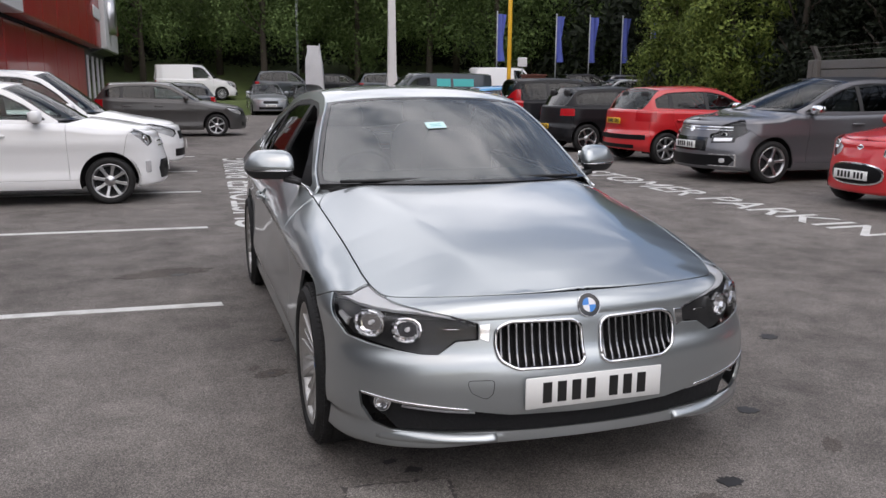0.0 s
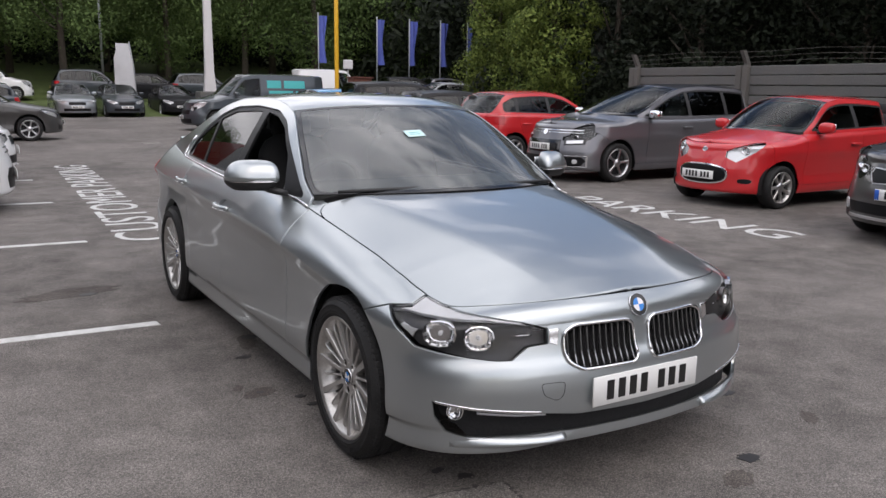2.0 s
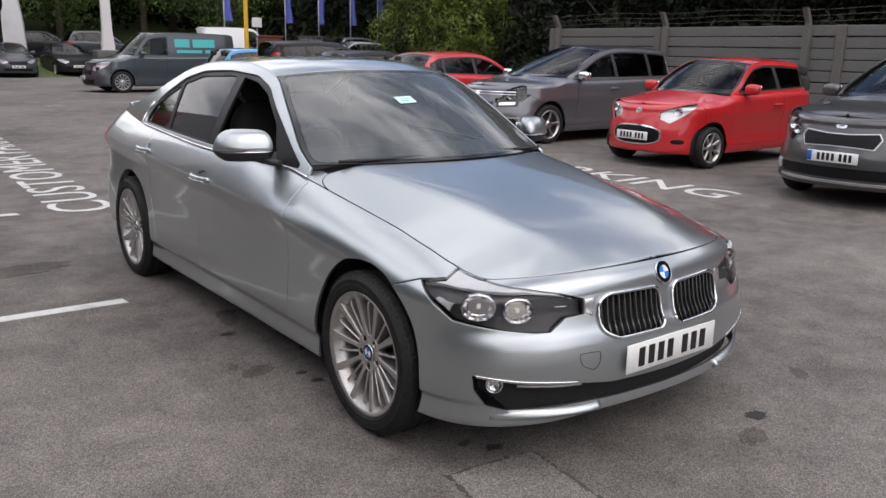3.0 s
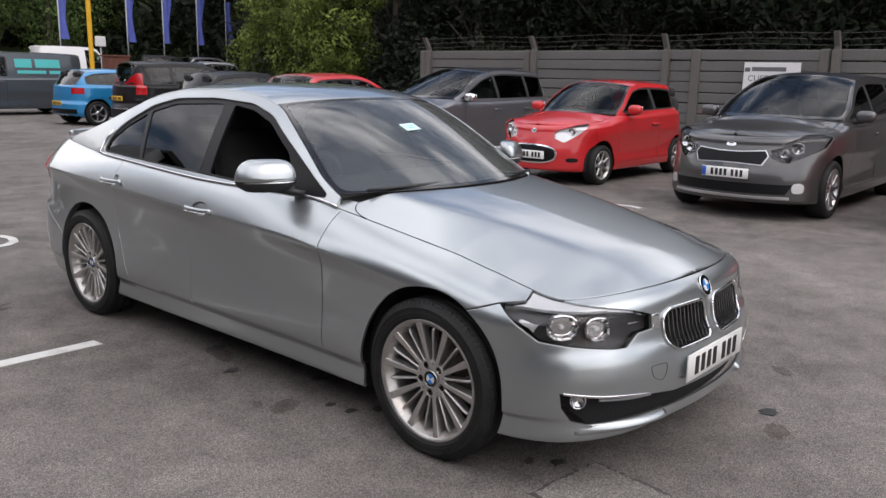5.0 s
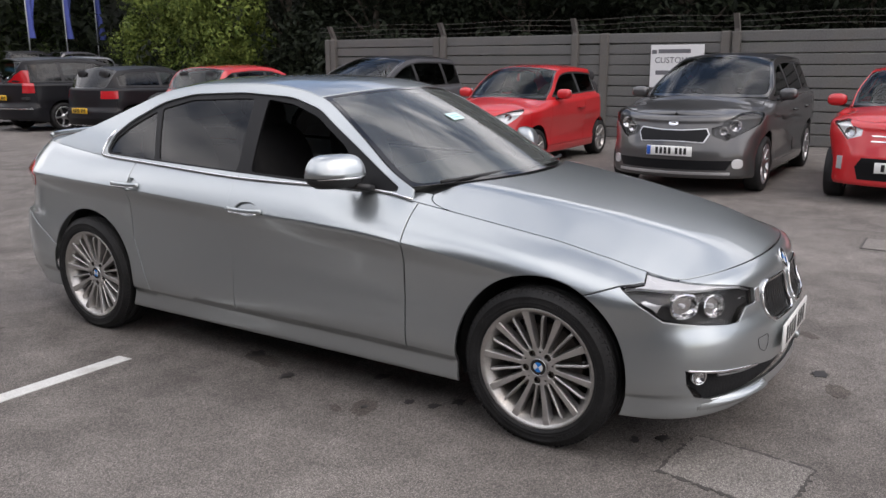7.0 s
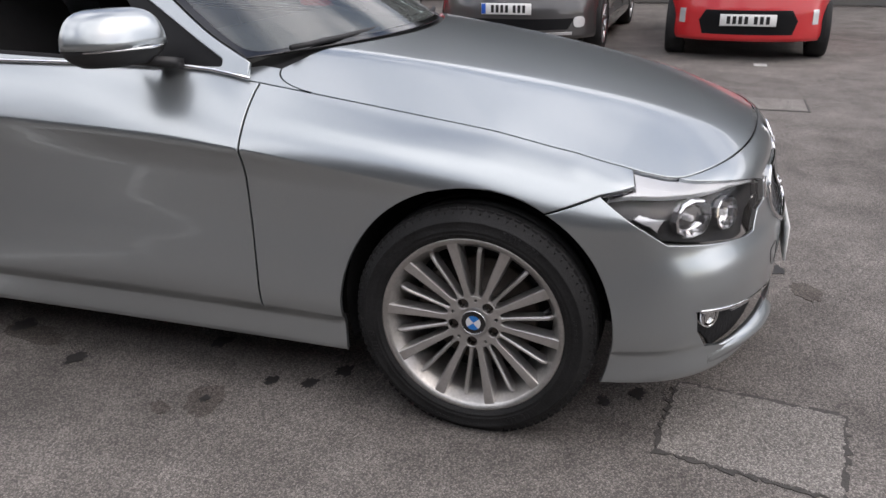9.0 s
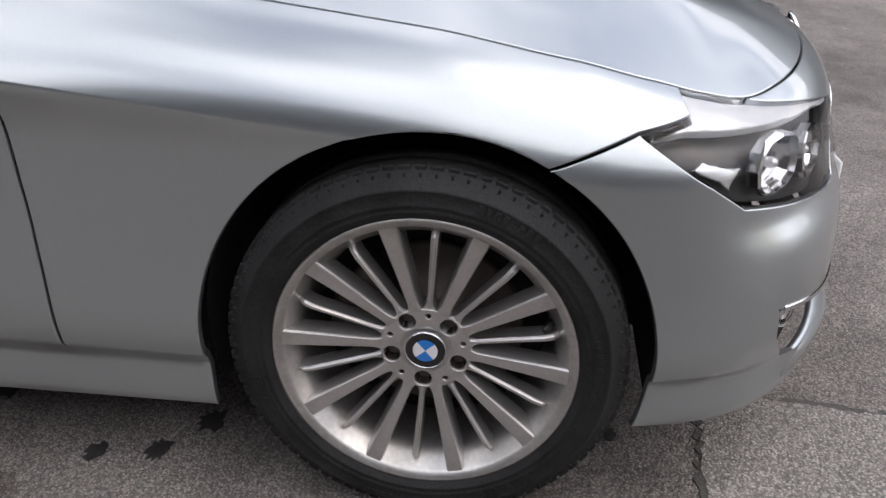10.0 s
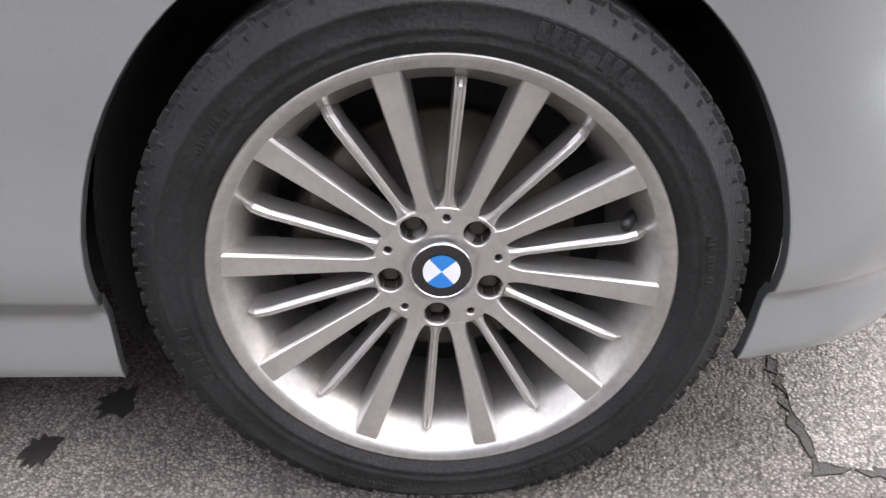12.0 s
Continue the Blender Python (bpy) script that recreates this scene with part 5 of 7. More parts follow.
# tow-eye cover on the bumper, a thin round-cornered groove
loop = [on_nose(-x, z, 0.0005)[0] for x, z in even(np.array(rounded([(0.385, 0.390), (0.435, 0.414), (0.448, 0.457), (0.356, 0.457), (0.361, 0.408)], 0.015)), 0.01)]
part("tow_cover_groove", tube(list(loop) + [loop[0]], 0.0012, 5), M["trim"], hero)
# bright line under the windows and round the rear corner
for sg in (1, -1):
    pts = []
    for y in np.linspace(0.665, 2.74, 40):
        p = HB.Q(HB.uy(y), 2.0)
        pts.append((sg * (float(p[0]) + 0.004), y, float(p[2]) + 0.006))
    for y, z in ((2.755, 1.03), (2.744, 1.085), (2.71, 1.13)):
        g = HB.G(y, z)
        pts.append((sg * (float(g[0]) + 0.003), y, z))
    part("window_trim", tube(pts, 0.0062, 8), M["chrome"], hero)


def hero_mirror(sg):
    """A door mirror: painted dome, black lower shell, foot, mirror glass and a bright line."""
    cx, cy, cz = 0.915, 0.975, 1.025
    rings, low = [], []
    for k in range(9):
        t = k / 8
        z = cz - 0.008 + 0.094 * math.sin(t * math.pi / 2)
        q = math.cos(t * math.pi / 2) ** 0.48 if t < 1 else 0.02
        rings.append([(sg * (cx + 0.022 * t * -1 + 0.118 * q * math.copysign(abs(math.cos(a)) ** 0.75, math.cos(a))), cy - 0.02 + 0.020 * t + (0.062 if math.sin(a) > 0 else 0.075) * q * math.copysign(abs(math.sin(a)) ** 0.75, math.sin(a)) + 0.05 * math.cos(a) * q, z) for a in np.linspace(0, 2 * math.pi, 28, endpoint=False)])
    a = part("mirror", loft(rings), M["silver"], hero)
    for k in range(6):
        t = k / 5
        q = 1.0 - 0.35 * t * t
        low.append([(sg * (cx + 0.116 * q * math.copysign(abs(math.cos(b)) ** 0.75, math.cos(b))), cy - 0.02 + 0.064 * q * math.copysign(abs(math.sin(b)) ** 0.75, math.sin(b)) + 0.05 * math.cos(b) * q, cz - 0.008 - 0.048 * t) for b in np.linspace(0, 2 * math.pi, 28, endpoint=False)])
    part("mirror_base", loft(low), M["trim"], a)
    foot = loft([[(sg * x, y + dy, z + dz) for dy, dz in ((-0.035, -0.014), (0.035, -0.014), (0.035, 0.014), (-0.035, 0.014))] for x, y, z in ((0.77, 0.885, 0.955), (0.80, 0.895, 0.962), (0.85, 0.92, 0.972))])
    part("mirror_foot", foot, M["trim"], a)
    part("mirror_glass", box(0.15, 0.004, 0.075, (sg * (cx - 0.02), cy + 0.034, cz + 0.012), 0.0015), M["chrome"], a)
    part("mirror_line", tube([(sg * (cx + 0.117 * math.cos(b)), cy - 0.02 + 0.074 * math.sin(b) * 1.02 + 0.05 * math.cos(b), cz - 0.012) for b in np.linspace(math.pi * 1.02, math.pi * 1.85, 14)], 0.004, 6), M["chrome"], a)


hero_mirror(1)
hero_mirror(-1)
# paper label inside the windscreen, wipers, boot lip
W_ = HB.screen(0.70, 1.33, (0.42, 0.985), (1.19, float(HB.roofz(1.19))), 0.02)
o_, ex, ey = (np.array(W_(*q)) for q in ((-0.11, 0.585), (-0.07, 0.585), (-0.11, 0.625)))
ex, ey = Vector(ex - o_).normalized(), Vector(ey - o_).normalized()
ez = ex.cross(ey)
ex, ey = (ex * math.cos(0.08) + ey * math.sin(0.08)), (ey * math.cos(0.08) - ex * math.sin(0.08))
tag_ = part("paper_label", move(box(0.105, 0.066, 0.0014, (0, 0, 0), 0.0004), Matrix((ex, ey, ez)).transposed().to_4x4()), M["paper"], hero)
tag_.location = Vector(o_) + ez * 0.001
for k in range(2):
    part("print_bar", move(box(0.06, 0.005, 0.0012, (0, -0.010 + 0.018 * k, 0.0008), 0.0002), Matrix((ex, ey, ez)).transposed().to_4x4()), M["teal_ink"], tag_, smooth=False)
part("sensor_box", box(0.14, 0.09, 0.05, (0.02, 1.16, 1.315), 0.015), M["cabin"], hero)
for x0, x1 in ((-0.62, 0.02), (-0.02, 0.60)):
    part("wiper", tube([(x, 0.475 + 0.16 * (x / 0.7) ** 2, 1.0 - 0.02 * (x / 0.7) ** 2) for x in np.linspace(x0, x1, 9)], 0.009, 6), M["trim"], hero)
e_ = [HB.Q(u, 2.0) for u in np.linspace(HB.uy(3.55), HB.end, 14)]
lipk = [(float(p[0]), float(p[1]) + 0.01, float(p[2]) + 0.018) for p in e_]
part("boot_lip", tube(lipk + [(-x, y, z) for x, y, z in reversed(lipk[:-1])], 0.014, 8), M["silver"], hero)
# seat belts' anchors seen as small bright tabs, roof lining
part("roof_lining", skin(HB.R, [(-0.50, 1.30), (0.50, 1.30), (0.50, 2.5), (-0.50, 2.5)], (0.1, 0.1), push=-0.03, flange=0), M["cabin_grey"], hero)
for x in (-0.39, -0.33, 0.33, 0.39):
    part("headrest_post", tube([(x, 1.87, 1.10), (x, 1.88, 1.16)], 0.006, 6), M["chrome"], hero)


# ---- the other cars ----
def family(name, label, paint_, at, L, Wd, H, wb, fo, zn, zh, zbelt, zbelt_r, ws, roof, back, R, splits, wheel_style, lamp, step=0.06, group="parked cars", **more):
    """A car's numbers from its main sizes. ws: y of the windscreen's foot at the side, its foot in the middle, its top at the side and in the middle;
    roof: y of the highest point; back: y of the rear window's top and foot; splits: y of the door lines."""
    yr, w = L - fo, Wd / 2
    w0, wc, w1, w1c = ws
    b1, b0 = back
    more = dict(more)
    thick = more.pop("thick", 0.055)
    body = dict(
        fo=fo, yr=yr, lf=more.pop("lf", 0.85), lr=more.pop("lr", 0.6), nf=more.pop("nf", 2.8), nr=more.pop("nr", 3.2),
        W=[(-fo, w * 0.97), (0.3, w), (wb, w), (yr, w * 0.96)],
        zb=[(-fo, 0.20), (0, 0.19), (wb, 0.20), (yr, 0.26)],
        zs=[(-fo, zn - 0.09), (-fo * 0.4, zn - 0.06), (0.1, (zn + zh) / 2 - 0.11), (w0 - 0.1, zh - 0.13), (w0 + 0.25, zbelt - 0.08), (wb, zbelt_r - 0.08), (yr, zbelt_r - 0.07)],
        rup=[(-fo, 0.07), (0.1, 0.09), (w0, 0.10), (w0 + 0.3, 0.08), (yr, 0.07)],
        rin=[(-fo, 0.08), (0.1, 0.13), (w0 - 0.1, 0.14), (w0 + 0.3, 0.07), (wb, 0.07), (yr, 0.05)],
        side=more.pop("side", [(0.15, 0.07), (0.2, 0.035), (0.3, 0.02), (0.42, 0.034), (0.6, 0.022), (0.74, 0.0), (0.8, 0.004), (1.2, 0.02)]),
        front=more.pop("front", [(0.18, 0.06), (0.24, 0.0), (0.45, 0.0), (0.6, 0.03), (0.75, 0.08), (1.0, 0.16)]),
        rear=more.pop("rear", [(0.2, 0.07), (0.34, 0.0), (0.55, 0.0), (0.6, 0.035), (0.8, 0.05), (1.1, 0.09)]),
        hood=[(-fo, zn - 0.03), (-fo + 0.18, zn + 0.02), (0.0, (zn + zh) / 2 + 0.05), (wc, zh + 0.02), (w0 + 0.3, zh + 0.05)],
        roof=[(w0 - 0.03, zh - 0.02), (w1, H - 0.095), ((w1 + roof) / 2, H - 0.06), (roof, H - 0.05), (b1, H - 0.10), (b0, zbelt_r - 0.02)],
    )
    rail, zs, ru = spline(*body["roof"]), spline(*body["zs"]), spline(*body["rup"])

    def low(y):
        return float(zs(y) + ru(y)) + 0.03

    def pane(a, b, i):
        ys = np.linspace(b, a, 9)
        top = [(float(y), max(float(rail(y)) - thick - i, low(y) + i + 0.012)) for y in ys]
        return [(a, low(a) + i), (b, low(b) + i)] + top[1:-1] if top[0][1] - low(b) < 0.04 else [(a, low(a) + i), (b, low(b) + i)] + top
    d0, d1 = more.pop("dlo_y", (w0 + 0.12, b0 - 0.22))
    cuts = [d0] + [y for y in splits[1:] if d0 + 0.2 < y < d1 - 0.15] + [d1]
    tints = more.pop("tints", [M["glass"]] + [M["tint"]] * 4)
    panes = [(pane(a + 0.03, b - 0.03, 0.018), tints[min(k, len(tints) - 1)]) for k, (a, b) in enumerate(zip(cuts, cuts[1:]))]
    doors = [(splits[k], splits[k] + (0.05 if k == 0 else 0.02), splits[k + 1], splits[k + 1] + 0.02) for k in range(len(splits) - 1)]
    za = R + 0.005
    c = dict(
        name=name, label=label, paint=paint_, at=at, step=step, wb=wb, za=za, rf=R + 0.05, sill=0.30, body=body, group=group,
        roofz=[(w1c - 0.1, H - 0.045), (w1c, H - 0.03), (roof, H), (b1, H - 0.035), (b1 + 0.1, H - 0.06)],
        lamp=lamp, doors=doors, hr=w0 - 0.12, hrc=wc - 0.03,
        screen=dict(y0=w0, y1=w1, c0=(wc, zh), c1=w1c), back=dict(y0=b0, y1=b1, c0=(yr - 0.14, zbelt_r - 0.01), c1=b1 + 0.06),
        cab=(w0 - 0.01, b0), bump_r=0.58, tail_y=yr - 0.32, dlo=pane(d0, d1, 0.0), panes=panes,
        seats=(w0 + 0.85, w0 + 1.7 if L > 3.3 else None), track=w - 0.02, handles=[(y - 0.16, zbelt - 0.13) for y in splits[1:]],
        mirror=(w0 + 0.2, zbelt + 0.09, 0.95), wheels=(R, R * 0.72, 0.2, *wheel_style),
    )
    c.update(more)
    if c.get("ad") is None and splits[-1] > wb - 0.45:
        c["ad"] = 140
    return c


def lamp_shape(yo, zo, x_in, z_in, drop, H_, rise=0.03):
    """A headlamp: outer corner on the flank (yo, zo), inner end at x_in, z_in; drop: how deep it is; H_: y at which the bonnet's line meets it."""
    return dict(O=("y", yo, zo), low=[("y", yo - 0.14, zo - drop * 0.75), ("x", x_in + 0.14, z_in - drop * 0.8)], **{"in": [("x", x_in, z_in - drop * 0.45), ("x", x_in, z_in)]}, up=[("x", x_in + 0.12, z_in + rise)], H=H_, top=[("y", (yo + H_) / 2, zo + 0.02)])


def ring_of(poly, k):
    """The outline drawn in towards its middle by k metres."""
    p = np.array(poly)
    c = p.mean(0)
    d = p - c
    return [tuple(q) for q in c + d * (1 - k / np.maximum(np.abs(d), 0.05))]


def oval(cx, cz, rx, rz, n=20, e=0.75):
    return [(cx + rx * math.copysign(abs(math.cos(t)) ** e, math.cos(t)), cz + rz * math.copysign(abs(math.sin(t)) ** e, math.sin(t))) for t in np.linspace(0, 2 * math.pi, n, endpoint=False)]


def strip(x0, x1, z0, z1):
    return [(x0, z0), (x1, z0), (x1, z1), (x0, z1)]


def tail_strip(y0, y1, z0, z1):
    return [(y0, z0), (y1, z0), (y1, z1), (y0, z1), (y0, z0)]


T_, CH, GB = M["frame_black"], M["chrome"], M["gloss_black"]


def red_city_car():
    return family(
        "red_hatchback", "small bright red hatchback with dark oval grille, parked nose out", M["red"], pose(7.02, 4.66, 0, 0, 0, -90),
        3.43, 1.63, 1.465, 2.34, 0.66, 0.84, 0.98, 0.95, 1.02, (0.52, 0.26, 1.13, 1.0), 1.5, (2.45, 2.68), 0.283, (0.42, 1.62), (7, M["alloy"]),
        lamp_shape(-0.26, 0.86, 0.34, 0.735, 0.17, -0.40, 0.05), step=0.045, bowl=M["lens_white"], bulbs=[(0.56, 0.75, 0.05)], lean=0.36, nf=3.3,
        nose_parts=[(oval(0, 0.43, 0.40, 0.135), CH, "grille_ring", 0.008), (oval(0, 0.43, 0.375, 0.115), T_, "grille", 0.013), (oval(0.58, 0.36, 0.07, 0.03), T_, "fog_recess", 0.004), (oval(0.0, 0.745, 0.055, 0.035, 8, 1.6), CH, "badge", 0.006)],
        plate=(-0.70, 0.42), tail_lamps=[(tail_strip(2.45, 2.68, 0.75, 1.0), M["red_lens"], "tail_lamp")])


def new_city_car(at, paint_, name, label, **kw):
    return family(
        name, label, paint_, at, 3.46, 1.62, 1.46, 2.34, 0.65, 0.88, 1.0, 0.96, 1.03, (0.55, 0.26, 1.14, 1.0), 1.5, (2.45, 2.70), 0.285, (0.44, 1.36, 2.06), (8, M["satin"]),
        lamp_shape(-0.26, 0.86, 0.46, 0.79, 0.14, -0.40), step=0.045, bowl=M["lens_white"], bulbs=[(0.58, 0.76, 0.055)], lean=0.36, nf=3.7,
        nose_parts=[([(-0.42, 0.27), (0.42, 0.27), (0.46, 0.40), (0.40, 0.50), (-0.40, 0.50), (-0.46, 0.40)], T_, "grille", 0.004), (strip(-0.34, 0.34, 0.665, 0.680), CH, "chrome_bar", 0.008), (strip(-0.34, 0.34, 0.72, 0.735), CH, "chrome_bar", 0.008), (oval(0.0, 0.70, 0.06, 0.045, 8, 1.6), CH, "badge", 0.011), (strip(0.60, 0.66, 0.36, 0.50), M["lens_white"], "day_lamp", 0.006)],
        plate=(-0.67, 0.41), tail_lamps=[(tail_strip(2.45, 2.70, 0.75, 1.0), M["red_lens"], "tail_lamp")], **kw)


def grey_people_carrier():
    return family(
        "grey_people_carrier", "grey metallic people carrier with silver windscreen pillars and dark roof", M["grey"], pose(7.22, 8.02, 0, 0, 0, -90),
        4.55, 1.83, 1.63, 2.84, 0.92, 0.95, 1.10, 1.02, 1.06, (0.50, 0.02, 1.58, 1.36), 2.1, (3.25, 3.50), 0.325, (0.62, 1.70, 2.62), (5, M["satin"]),
        lamp_shape(-0.40, 0.80, 0.42, 0.735, 0.13, -0.52), step=0.05, bowl=M["gloss_black"], bulbs=[(0.62, 0.72, 0.04)], lean=0.30, roof_paint=M["black_paint"], front_glass=M["glass"], tints=[M["glass"], M["tint"], M["tint"]],
        nose_parts=[(strip(-0.74, 0.74, 0.835, 0.850), CH, "chrome_bar", 0.006), (strip(-0.74, 0.74, 0.795, 0.805), CH, "chrome_bar", 0.006), (strip(-0.40, 0.40, 0.475, 0.685), GB, "grille", 0.004), ([(0.46, 0.60), (0.76, 0.62), (0.78, 0.72), (0.46, 0.70)], GB, "lower_lamp", 0.005), ([(0.50, 0.625), (0.73, 0.640), (0.74, 0.690), (0.50, 0.675)], M["lens_white"], "lower_lamp_lens", 0.010), ([(-0.70, 0.25), (0.70, 0.25), (0.77, 0.36), (0.72, 0.42), (-0.72, 0.42), (-0.77, 0.36)], T_, "air_intake", 0.004), (strip(0.46, 0.78, 0.425, 0.440), CH, "fog_trim", 0.008), (strip(0.46, 0.78, 0.255, 0.268), CH, "fog_trim", 0.008), (strip(0.768, 0.785, 0.255, 0.440), CH, "fog_trim", 0.008), (oval(0.64, 0.345, 0.035, 0.035), M["lens_white"], "fog_lamp", 0.008), (oval(0.0, 0.80, 0.075, 0.05, 8, 1.6), CH, "badge", 0.010)],
        plate=(-0.95, 0.57), mirror_paint=M["chrome"], tail_lamps=[(tail_strip(3.3, 3.6, 0.8, 1.0), M["red_lens"], "tail_lamp")])


def dark_people_carrier():
    return family(
        "dark_grey_people_carrier", "dark grey metallic people carrier with chrome-edged grille and roof rails", M["graphite"], pose(6.52, 1.53, 0, 0, 0, -90),
        4.52, 1.805, 1.62, 2.75, 0.88, 0.92, 1.08, 1.02, 1.09, (0.55, 0.14, 1.48, 1.28), 2.0, (3.25, 3.48), 0.325, (0.60, 1.66, 2.55), (10, M["satin"]),
        lamp_shape(-0.16, 0.93, 0.45, 0.765, 0.17, -0.46), step=0.045, bowl=M["lamp_grey"], bulbs=[(0.70, 0.79, 0.058), (0.57, 0.735, 0.042)], lean=0.32, roof_paint=M["black_paint"], tints=[M["glass"], M["tint"], M["tint"]],
        nose_parts=[([(-0.37, 0.60), (-0.10, 0.612), (0.10, 0.612), (0.37, 0.60), (0.43, 0.70), (0.40, 0.765), (0.12, 0.745), (-0.12, 0.745), (-0.40, 0.765), (-0.43, 0.70)], M["satin"], "grille_ring", 0.006), ([(-0.358, 0.610), (-0.10, 0.622), (0.10, 0.622), (0.358, 0.610), (0.417, 0.70), (0.39, 0.753), (0.115, 0.733), (-0.115, 0.733), (-0.39, 0.753), (-0.417, 0.70)], T_, "grille", 0.012), ([(-0.60, 0.30), (0.60, 0.30), (0.66, 0.41), (-0.66, 0.41)], T_, "air_intake", 0.004), (strip(-0.64, 0.64, 0.245, 0.275), M["satin"], "skid_plate", 0.006), (oval(0.70, 0.37, 0.05, 0.055), M["lens_white"], "fog_lamp", 0.006), (oval(0.0, 0.81, 0.06, 0.022), CH, "badge", 0.008)],
        plate=(-0.90, 0.51), plate_band=True, mirror_paint=M["graphite"], tail_lamps=[(tail_strip(3.25, 3.55, 0.8, 1.05), M["red_lens"], "tail_lamp")])


def red_hatch_rear():
    return family(
        "dark_red_hatchback", "red hatchback seen from behind, black bumper strip and yellow plate", M["red"], pose(9.95, 11.15, 0, 0, 0, 90),
        4.03, 1.75, 1.47, 2.54, 0.80, 0.80, 0.98, 0.95, 1.02, (0.55, 0.30, 1.28, 1.12), 1.7, (2.62, 2.98), 0.30, (0.50, 1.62, 2.42), (7, M["satin"]),
        lamp_shape(-0.20, 0.86, 0.44, 0.70, 0.15, -0.40), step=0.06, lean=0.38, back_glass=M["glass"],
        tail_lamps=[(tail_strip(2.78, 3.12, 0.80, 1.0), M["red_lens"], "tail_lamp")], tail_parts=[(strip(-0.78, 0.78, 0.46, 0.55), T_, "bumper_strip", 0.010), (strip(-0.60, 0.60, 0.29, 0.36), T_, "bumper_grille", 0.006)], plate_rear=(3.22, 0.80))


def dark_hatch_rear(at, paint_, name, label, **kw):
    return family(
        name, label, paint_, at, 3.95, 1.71, 1.455, 2.46, 0.80, 0.80, 0.97, 0.96, 1.02, (0.55, 0.30, 1.22, 1.06), 1.6, (2.60, 2.92), 0.315, (0.50, 1.66), (5, M["satin"]),
        lamp_shape(-0.20, 0.86, 0.44, 0.70, 0.15, -0.40), step=0.06, lean=0.38,
        tail_lamps=[(tail_strip(2.78, 3.05, 0.80, 0.96), M["red_lens"], "tail_lamp")], tail_parts=[(strip(-0.70, 0.70, 0.30, 0.42), T_, "bumper_grille", 0.006), (strip(-0.5, 0.5, 0.26, 0.275), CH, "chrome_bar", 0.01)], plate_rear=(3.15, 0.56), **kw)


def black_people_carrier():
    return family(
        "black_people_carrier", "black people carrier with tall red tail lamps, seen from behind", M["black_paint"], pose(10.35, 17.1, 0, 0, 0, 90),
        4.59, 1.83, 1.66, 2.73, 0.92, 0.85, 1.05, 1.02, 1.08, (0.62, 0.26, 1.60, 1.42), 2.2, (3.35, 3.58), 0.32, (0.62, 1.72, 2.62), (5, M["satin"]),
        lamp_shape(-0.30, 0.86, 0.44, 0.72, 0.15, -0.50), step=0.07, lean=0.28, back_glass=M["glass"],
        tail_lamps=[(tail_strip(3.36, 3.56, 0.86, 1.08), M["red_lens"], "tail_lamp")], pillar_lamps=[([(3.36, 1.06), (3.55, 1.06), (3.50, 1.25), (3.42, 1.36), (3.33, 1.36)], M["red_lens"], "pillar_lamp")], tail_parts=[(strip(-0.80, 0.80, 0.50, 0.53), CH, "chrome_bar", 0.010)], plate_rear=(3.69, 0.76))


def van(name, label, paint_, at, L, H, step=0.08, rear_glass=False, **kw):
    wb = L * 0.655
    return family(
        name, label, paint_, at, L, 1.92, H, wb, 0.92, 0.98, 1.18, 1.12, 1.14, (0.45, 0.16, 1.05, 0.92), 1.8, (L - 1.12, L - 0.98), 0.335, (0.42, 1.42), (12, M["steel"]),
        lamp_shape(-0.30, 0.95, 0.46, 0.80, 0.18, -0.50), step=step, lean=0.14, bow=0.06, lr=0.3, nr=4, category="van", dlo_y=(0.56, 1.52), thick=0.10, back_glass=paint_, back_seal=paint_,
        nose_parts=[(strip(-0.5, 0.5, 0.55, 0.68), T_, "grille", 0.004), (strip(-0.6, 0.6, 0.26, 0.40), T_, "air_intake", 0.004)], tints=[M["glass"]],
        tail_lamps=[(tail_strip(L - 1.10, L - 0.96, 0.75, 1.05), M["red_lens"], "tail_lamp")], **kw)


def plain_car(name, label, paint_, at, L=4.2, H=1.5, **kw):
    """A hatchback far off."""
    return family(
        name, label, paint_, at, L, 1.78, H, L * 0.62, 0.85, 0.80, 0.99, 0.97, 1.04, (0.58, 0.32, 1.32, 1.15), 1.75, (L - 1.40, L - 1.05), 0.315, (0.55, 1.66, 2.45), (6, M["satin"]),
        lamp_shape(-0.28, 0.80, 0.42, 0.70, 0.14, -0.45), step=kw.pop("step", 0.09), bowl=M["lens_white"],
        nose_parts=[(strip(-0.36, 0.36, 0.55, 0.68), T_, "grille", 0.004), (strip(-0.55, 0.55, 0.28, 0.40), T_, "air_intake", 0.004)], plate=(-0.88, 0.46),
        tail_lamps=[(tail_strip(L - 1.22, L - 0.95, 0.80, 1.02), M["red_lens"], "tail_lamp")], plate_rear=(L - 0.84, 0.70), **kw)


